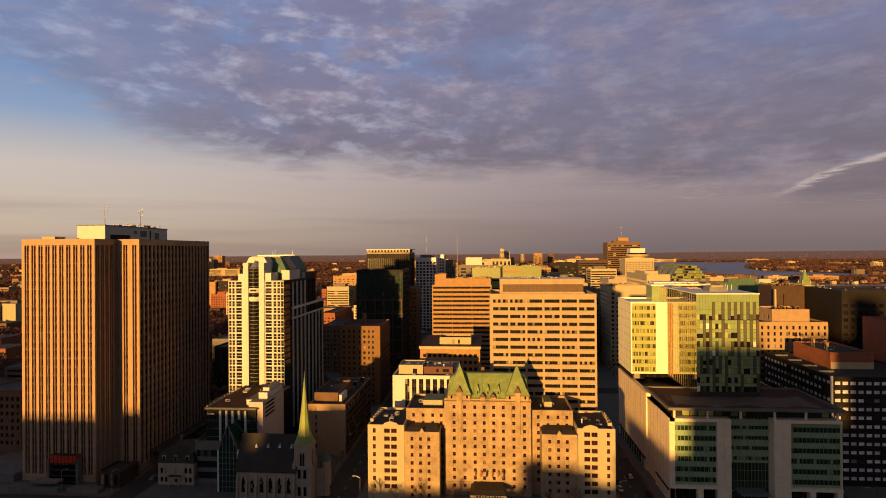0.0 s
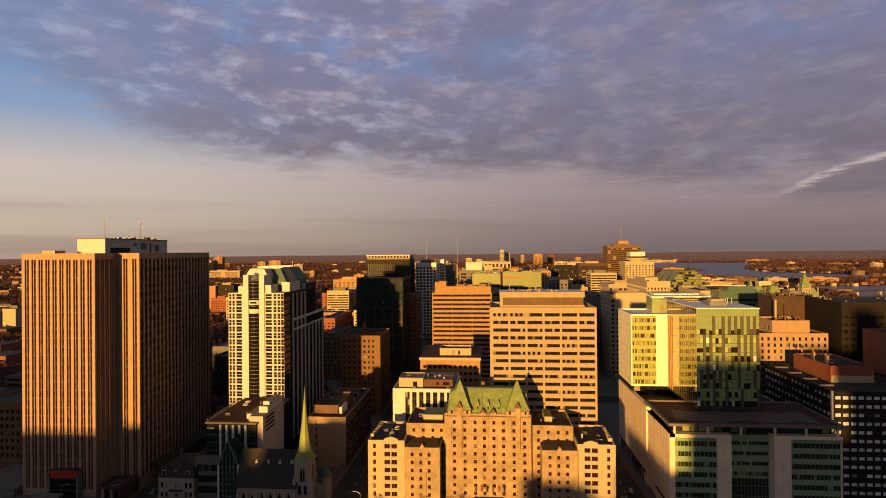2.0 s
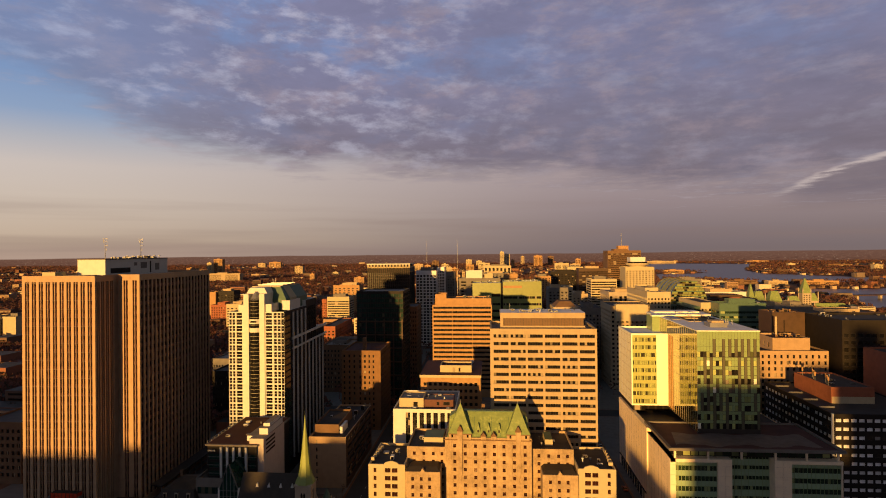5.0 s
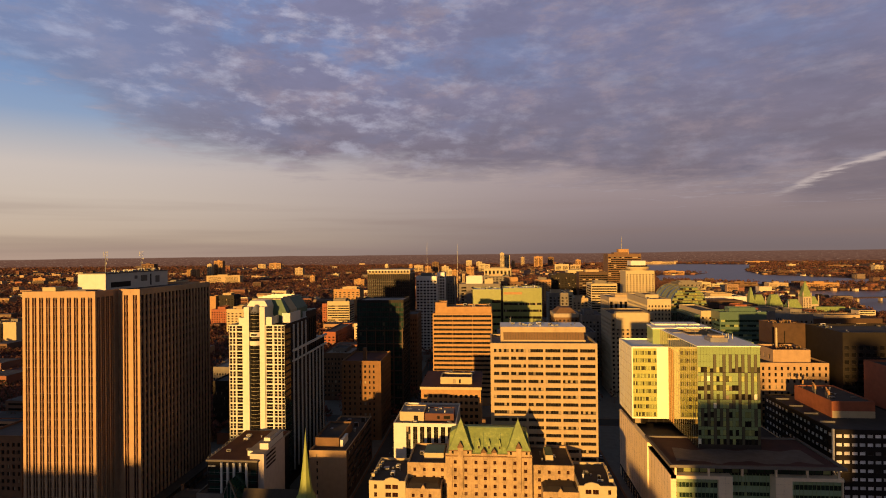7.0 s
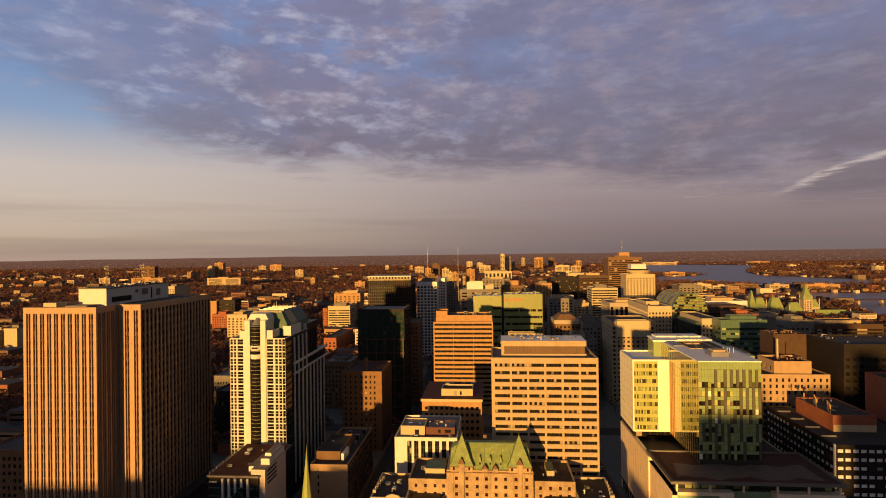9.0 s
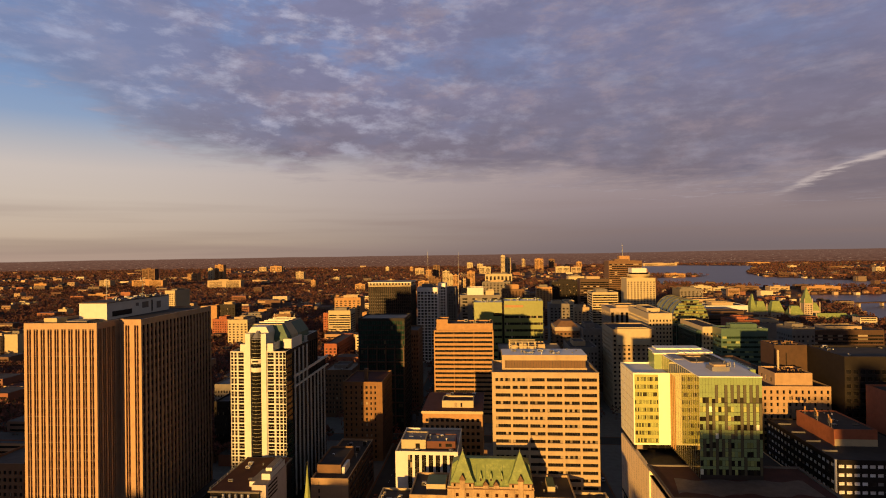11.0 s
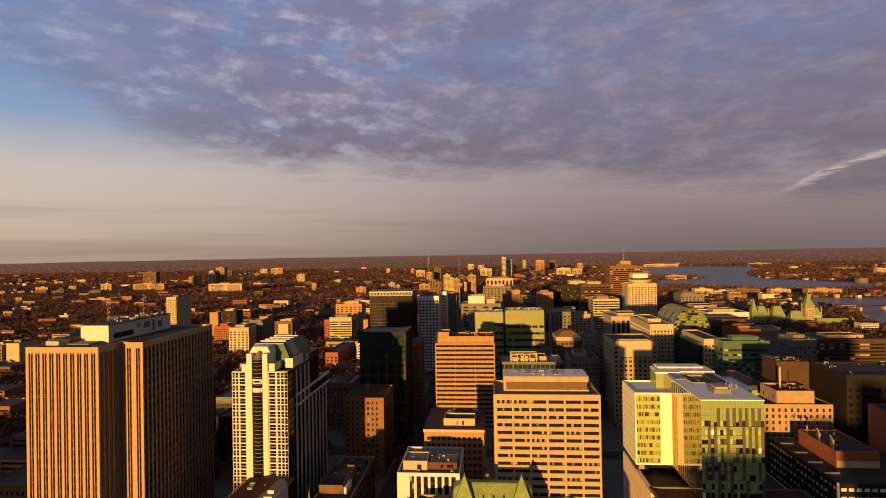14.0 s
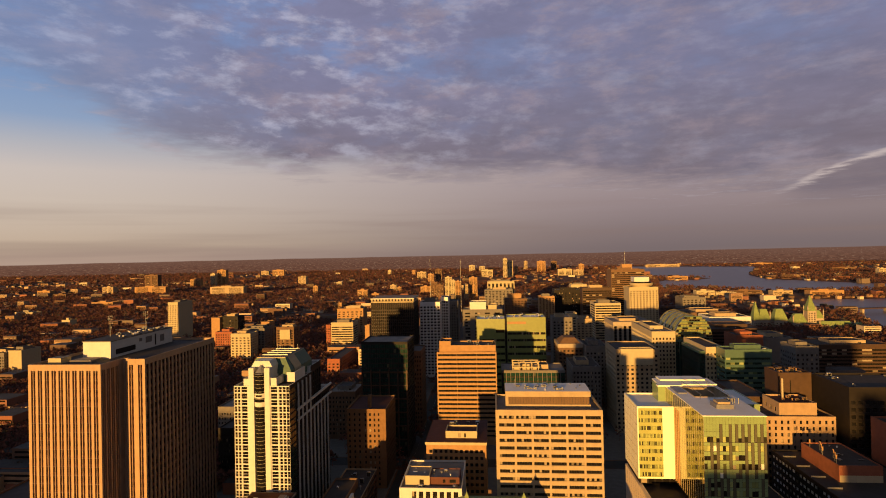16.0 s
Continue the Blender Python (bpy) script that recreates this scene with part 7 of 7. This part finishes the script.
shade_block(-480, -312, -150, -120, 60, "unseen tan block added behind the viewpoint to cast shade")
shade_block(-311, -240, -150, -120, 51, "unseen tan block added behind the viewpoint to cast shade")
shade_block(-239, -201, -150, -120, 54, "unseen tan block added behind the viewpoint to cast shade")
shade_block(-200, -196, -150, -120, 50, "unseen tan block added behind the viewpoint to cast shade")
# lower gap that lets a sun patch onto the church roof
shade_block(-195.5, -184, -150, -120, 43, "unseen low tan block added behind the viewpoint for shade")
shade_block(-183.5, -158, -150, -120, 50, "unseen tan block added behind the viewpoint to cast shade")
shade_block(-157, -85, -150, -120, 28, "unseen low tan block added behind the viewpoint for shade")
shade_block(-84, -65, -150, -120, 38, "unseen low tan block added behind the viewpoint for shade")
shade_block(-64, -54, -150, -120, 32, "unseen low tan block added behind the viewpoint for shade")
shade_block(-53.5, -48.5, -150, -120, 31, "unseen low tan block added behind the viewpoint for shade")
shade_block(-48, -40, -150, -120, 43, "unseen low tan block added behind the viewpoint for shade")
shade_block(-39.5, -34, -150, -120, 37, "unseen low tan block added behind the viewpoint for shade")
shade_block(-33, -22, -150, -120, 42, "unseen low tan block added behind the viewpoint for shade")
shade_block(-21.5, 12, -150, -120, 81, "unseen tan block added behind the viewpoint to cast shade")
shade_block(12.5, 33.5, -132, -120, 71, "unseen tan block added behind the viewpoint to cast shade")
# gap that lets sun onto the first windows of the dark block
shade_block(34, 40.5, -132, -120, 50, "unseen low tan block added behind the viewpoint for shade")
shade_block(41, 62, -132, -120, 80, "unseen tan block added behind the viewpoint to cast shade")
shade_block(62.5, 68, -150, -120, 100, "unseen tall tan block added behind the viewpoint for shade")
shade_block(68.5, 88, -150, -120, 62, "unseen tan block added behind the viewpoint to cast shade")
shade_block(88.5, 150, -150, -120, 100, "unseen tall tan block added behind the viewpoint for shade")


# ---- low city, woods ----
def inside(x, y, poly):
    hit = False
    for i in range(len(poly)):
        (xa, ya), (xb, yb) = poly[i], poly[i - 1]
        if (ya > y) != (yb > y) and x < (xb - xa) * (y - ya) / (yb - ya) + xa:
            hit = not hit
    return hit


def free(x, y, r):
    if inside(x, y, river) or inside(x, y, river_bay):
        return False
    for a, b, c, d in FOOTPRINTS:
        if a - r < x < b + r and c - r < y < d + r:
            return False
    return True


def stuff(name, verts, faces, mats, kinds, label, category):
    me = bpy.data.meshes.new(name)
    me.from_pydata(verts, [], faces)
    for m in mats:
        me.materials.append(m)
    me.polygons.foreach_set("material_index", kinds)
    me.update()
    return tagged(new(name, me), label, category, kind="stuff")


def low_city():
    rng = random.Random(11)
    v, f, k = [], [], []
    def house(x, y, w, d, h, roof, gable):
        n = len(v)
        p = [(x - w, y - d), (x + w, y - d), (x + w, y + d), (x - w, y + d)]
        v.extend([(a, b, 0) for a, b in p] + [(a, b, h) for a, b in p])
        for q in ((0, 1, 5, 4), (1, 2, 6, 5), (2, 3, 7, 6), (3, 0, 4, 7)):
            f.append(tuple(n + i for i in q))
            k.append(0)
        m = len(v)
        if gable:
            e = min(w, d) * 0.75
            v.extend([(x - w - 0.4, y - d - 0.4, h), (x + w + 0.4, y - d - 0.4, h), (x + w + 0.4, y + d + 0.4, h), (x - w - 0.4, y + d + 0.4, h)])
            v.extend([(x - w, y, h + e), (x + w, y, h + e)] if w > d else [(x, y - d, h + e), (x, y + d, h + e)])
            quads = ((0, 1, 5, 4), (2, 3, 4, 5), (1, 2, 5), (3, 0, 4)) if w > d else ((1, 2, 5, 4), (3, 0, 4, 5), (0, 1, 4), (2, 3, 5))
            for q in quads:
                f.append(tuple(m + i for i in q))
                k.append(roof)
        else:
            v.extend([(a, b, h + 0.02) for a, b in p])
            f.append((m, m + 1, m + 2, m + 3))
            k.append(roof)
        # a few dark window bands
        if h > 9 and rng.random() < 0.8:
            z = 3.0
            while z < h - 2:
                m = len(v)
                v.extend([(x - w * 0.9, y - d - 0.05, z), (x + w * 0.9, y - d - 0.05, z), (x + w * 0.9, y - d - 0.05, z + 1.4), (x - w * 0.9, y - d - 0.05, z + 1.4)])
                f.append((m, m + 1, m + 2, m + 3))
                k.append(4)
                z += 3.4
    count = 0
    while count < 5600:
        y = 330 * math.exp(rng.random() * math.log(4800 / 330))
        x = rng.uniform(-0.98, 0.86) * (y + 60)
        core = -150 < x < 330 and y < 1500
        w, d = rng.uniform(3.5, 7), rng.uniform(3.5, 7)
        h = rng.uniform(4.5, 8.5)
        gable = rng.random() < 0.6
        if core:
            if y < 480 or (x < -60 and y < 640):
                continue
            w, d, h, gable = rng.uniform(6, 16), rng.uniform(6, 14), rng.uniform(9, 14 if x > 200 and y > 700 else 34 if y > 450 else 20), False
        elif rng.random() < 0.055:
            w, d, h, gable = rng.uniform(8, 24), rng.uniform(6, 12), rng.uniform(9, 22), False
        elif y > 2200:
            w, d = w * 1.4, d * 1.4
        if not free(x, y, max(w, d) * 0.9):
            continue
        if core and (abs(x + 59) < w + 8 or abs(x - 55.5) < w + 8):
            continue
        house(x, y, w, d, h, rng.choice((1, 1, 2, 3)), gable)
        if core:
            FOOTPRINTS.append((x - w, x + w, y - d, y + d))
        count += 1
    stuff("low_houses", v, f, [HOUSES, TAR, SLATE, TAR_RED, GLASS], k, "low brick and painted houses and flats spreading to the horizon", "houses")


low_city()


def clump(v, f, x, y, z, r, h, n, rng):
    """A ragged bare crown: thin blades and leaflets round a centre."""
    for _ in range(n):
        a, b = rng.uniform(0, math.tau), rng.uniform(-0.5, 1.0)
        q = math.sqrt(max(0.05, 1 - b * b)) * r * rng.uniform(0.35, 1.0)
        cx, cy, cz = x + q * math.cos(a), y + q * math.sin(a), z + h * (0.5 + 0.5 * b)
        s = r * rng.uniform(0.16, 0.36)
        t = rng.uniform(0, math.tau)
        m = len(v)
        v.append((cx - s * math.cos(t), cy - s * math.sin(t), cz - s * rng.uniform(0.2, 0.7)))
        v.append((cx + s * math.cos(t), cy + s * math.sin(t), cz - s * rng.uniform(0.1, 0.6)))
        v.append((cx + s * 0.4 * math.sin(t), cy - s * 0.4 * math.cos(t), cz + s * rng.uniform(0.6, 1.2)))
        f.append((m, m + 1, m + 2))


def woods():
    rng = random.Random(21)
    v, f = [], []
    count = 0
    while count < 46000:
        y = 330 * math.exp(rng.random() ** 0.85 * math.log(4850 / 330))
        x = rng.uniform(-1.0, 0.9) * (y + 60)
        if -150 < x < 330 and y < 1250 and rng.random() < 0.93:
            continue
        if y > 1200 and noise.noise(Vector((x * 0.002, y * 0.0012, 3.1))) < -0.28:
            continue
        if not free(x, y, 1.5):
            continue
        r = rng.uniform(3.2, 6.2) * (1 if y < 1800 else 1.5 if y < 3000 else 2.4)
        h = rng.uniform(8, 14)
        # trunk
        m = len(v)
        v += [(x - 0.25, y, 0), (x + 0.25, y, 0), (x, y, h * 0.6)]
        f.append((m, m + 1, m + 2))
        clump(v, f, x, y, 2.5, r, h - 1.5, 20 if y < 1500 else 14 if y < 2600 else 10, rng)
        count += 1
    stuff("bare_woods", v, f, [WOODS], [0] * len(f), "reddish brown bare street trees and woods to the horizon", "trees")


woods()


# ---- street things ----
def bare_tree(x, y, h, seed, label="leafless street tree with a fine twig crown"):
    rng = random.Random(seed)
    t = Thing("tree", x, y, label, "tree", "street trees", z=0.15)
    g, tw = Geo(), Geo()
    def limb(p, d, length, r, depth):
        q = p + d * length
        s = d.cross(Vector((0.3, 0.9, 0.2))).normalized()
        w = d.cross(s)
        n = 6 if depth < 2 else 3
        geo = g if depth < 3 else tw
        geo.ring([[tuple(c + (s * math.cos(a * math.tau / n) + w * math.sin(a * math.tau / n)) * rr) for a in range(n)] for c, rr in ((p, r), (q, r * 0.62))], BARK if depth < 3 else TWIGS)
        if depth < 4:
            for i in range(4 if depth else 5):
                a = rng.uniform(0, math.tau)
                spread_ = rng.uniform(0.35, 0.75)
                nd = (d * (1 - spread_ * 0.4) + (s * math.cos(a) + w * math.sin(a)) * spread_ + Z * 0.15).normalized()
                limb(p + d * length * rng.uniform(0.55, 1.0), nd, length * rng.uniform(0.5, 0.72), r * 0.5, depth + 1)
    limb(Vector((x, y, 0.15)), Vector((rng.uniform(-0.05, 0.05), rng.uniform(-0.05, 0.05), 1)).normalized(), h * 0.36, h * 0.018, 0)
    t.part("trunk", g)
    t.part("crown", tw)
    return t


for i, (x, y, h) in enumerate(((-44, 206.5, 11), (-36, 207, 10), (-26.5, 206.5, 12), (-15, 206.5, 10), (11, 206.5, 11), (21, 206.5, 10), (31, 206.5, 11), (41, 206.5, 9), (-152, 213, 9), (-150.6, 228, 8), (-119, 216, 8),
                               (-150.5, 246, 8), (-66.8, 232, 9), (-67.2, 246, 8), (70, 207.8, 7), (88, 207.8, 6), (118, 207.8, 7))):
    bare_tree(x, y, h, 100 + i)


def street_lamp(x, y, way):
    t = Thing("street_lamp", x, y, "grey steel street lamp with a curved arm", "street lamp", "street lamps", z=0.15)
    g = Geo()
    g.round(x, y, [(0.15, 0.16), (1.2, 0.12), (8.5, 0.08)], METAL, 8)
    t.part("pole", g)
    g = Geo()
    for i in range(6):
        a, b = i / 6, (i + 1) / 6
        g.box(x + min(way * 2.4 * a, way * 2.4 * b), x + max(way * 2.4 * a, way * 2.4 * b), y - 0.05, y + 0.05, 8.4 + 0.9 * math.sin(a * 1.5), 8.55 + 0.9 * math.sin(b * 1.5), METAL)
    t.part("arm", g)
    g = Geo()
    g.box(x + way * 2.4 - 0.5, x + way * 2.4 + 0.5, y - 0.18, y + 0.18, 9.15, 9.4, METAL)
    head = t.part("lamp_head", g)
    g = Geo()
    g.box(x + way * 2.4 - 0.35, x + way * 2.4 + 0.35, y - 0.13, y + 0.13, 9.08, 9.15, WHITE_PAINT)
    t.part("lens", g, parent=head)


for x, y, way in ((-50.2, 210, -1), (-50.4, 240, -1), (-67.5, 225, 1), (-50.4, 275, -1), (47.2, 212, 1), (47.2, 238, 1), (47.2, 268, 1), (-150.5, 210, 1), (-119.5, 209, -1), (136.6, 212, -1), (-171, 209, 1)):
    street_lamp(x, y, way)


def car(x, y, paint, label):
    t = Thing("car", x, y, label, "car", "cars in the street", z=0.03)
    g = Geo()
    def rect(a, b, c, d, z):
        return [(x - a, y + c, z), (x + a, y + c, z), (x + a, y + d, z), (x - a, y + d, z)]
    g.ring([rect(0.86, 0, -2.2, 2.2, 0.3), rect(0.92, 0, -2.25, 2.25, 0.55), rect(0.9, 0, -2.2, 2.2, 0.85), rect(0.82, 0, -2.1, 2.1, 0.95)], paint)
    t.part("body", g)
    g = Geo()
    g.ring([rect(0.8, 0, -1.5, 1.2, 0.95), rect(0.64, 0, -1.0, 0.7, 1.45)], GLASS)
    t.part("cabin", g)
    g = Geo()
    g.box(x - 0.64, x + 0.64, y - 1.0, y + 0.7, 1.45, 1.5, paint)
    t.part("car_roof", g)
    for a in (-0.8, 0.8):
        for b in (-1.35, 1.35):
            g = Geo()
            g.ring([[(x + a + s, y + b + 0.33 * math.cos(q * math.tau / 12), 0.33 + 0.03 + 0.33 * math.sin(q * math.tau / 12)) for q in range(12)] for s in (-0.1, 0.1)], RUBBER)
            wheel = t.part("wheel", g)
            g = Geo()
            o = 0.11 if a > 0 else -0.11
            g.ring([[(x + a + s, y + b + 0.2 * math.cos(q * math.tau / 10), 0.36 + 0.2 * math.sin(q * math.tau / 10)) for q in range(10)] for s in (o * 0.9, o)], METAL)
            t.part("rim", g, parent=wheel)
        g = Geo()
        g.box(x + a - 0.14, x + a + 0.1, y - 2.28, y - 2.2, 0.6, 0.75, TAIL)
        t.part("tail_light", g)


PAINTS = {"silver": METAL, "white": WHITE_PAINT, "black": DARK, "dark red": RED}
for i, (x, y) in enumerate(((50.6, 226), (50.6, 233), (50.8, 247), (50.6, 254), (57.5, 238), (60.6, 262), (50.6, 281), (57.6, 300), (60.6, 318), (50.6, 309), (-53.6, 262), (-62.6, 290), (-53.6, 318), (60.5, 222), (-142, 224), (-146.6, 262))):
    c = ("white", "black", "silver", "black", "silver", "dark red")[i % 6]
    car(x, y, PAINTS[c], f"{c} car on the dark street")


def planter_wall(x0, x1, y0, y1, h):
    t = Thing("planter_wall", (x0 + x1) / 2, (y0 + y1) / 2, "low pale concrete planter wall in front of a tower", "wall", "planter walls", z=0.15)
    g = Geo()
    g.box(x0, x1, y0, y1, 0.15, h, GREY)
    g.box(x0 - 0.1, x1 + 0.1, y0 - 0.1, y1 + 0.1, h, h + 0.15, GREY, PAVING)
    t.part("wall", g)


planter_wall(-193, -172, 208, 211.5, 1.9)
planter_wall(-168, -155, 208, 211.5, 1.7)
planter_wall(-212, -198, 216, 222, 3.4)


def pavilion():
    t = Thing("pavilion", -155, 220, "low dark brick pavilion at the foot of the tower", "pavilion")
    block(t, -159.5, -150, 214, 226, 0, 6.5, RUST, TAR, front=dict(cols=grid(4, 1.6, 1), rows=[(1, 5.5)], r=0.3))
    t = Thing("covered_walk", -149, 262, "dark sloping roofed walkway beside the tower", "walkway")
    g = Geo()
    g.ring([[(-152.3, 238, 6.5), (-147.5, 238, 5.6), (-147.5, 292, 5.6), (-152.3, 292, 6.5)], [(-152.3, 238, 7.0), (-147.5, 238, 6.1), (-147.5, 292, 6.1), (-152.3, 292, 7.0)]], SLATE)
    t.part("roof", g)
    for i in range(10):
        g = Geo()
        g.box(-147.9, -147.6, 238.5 + i * 5.8, 238.9 + i * 5.8, 0.15, 5.7, GREY)
        t.part("post", g)


pavilion()
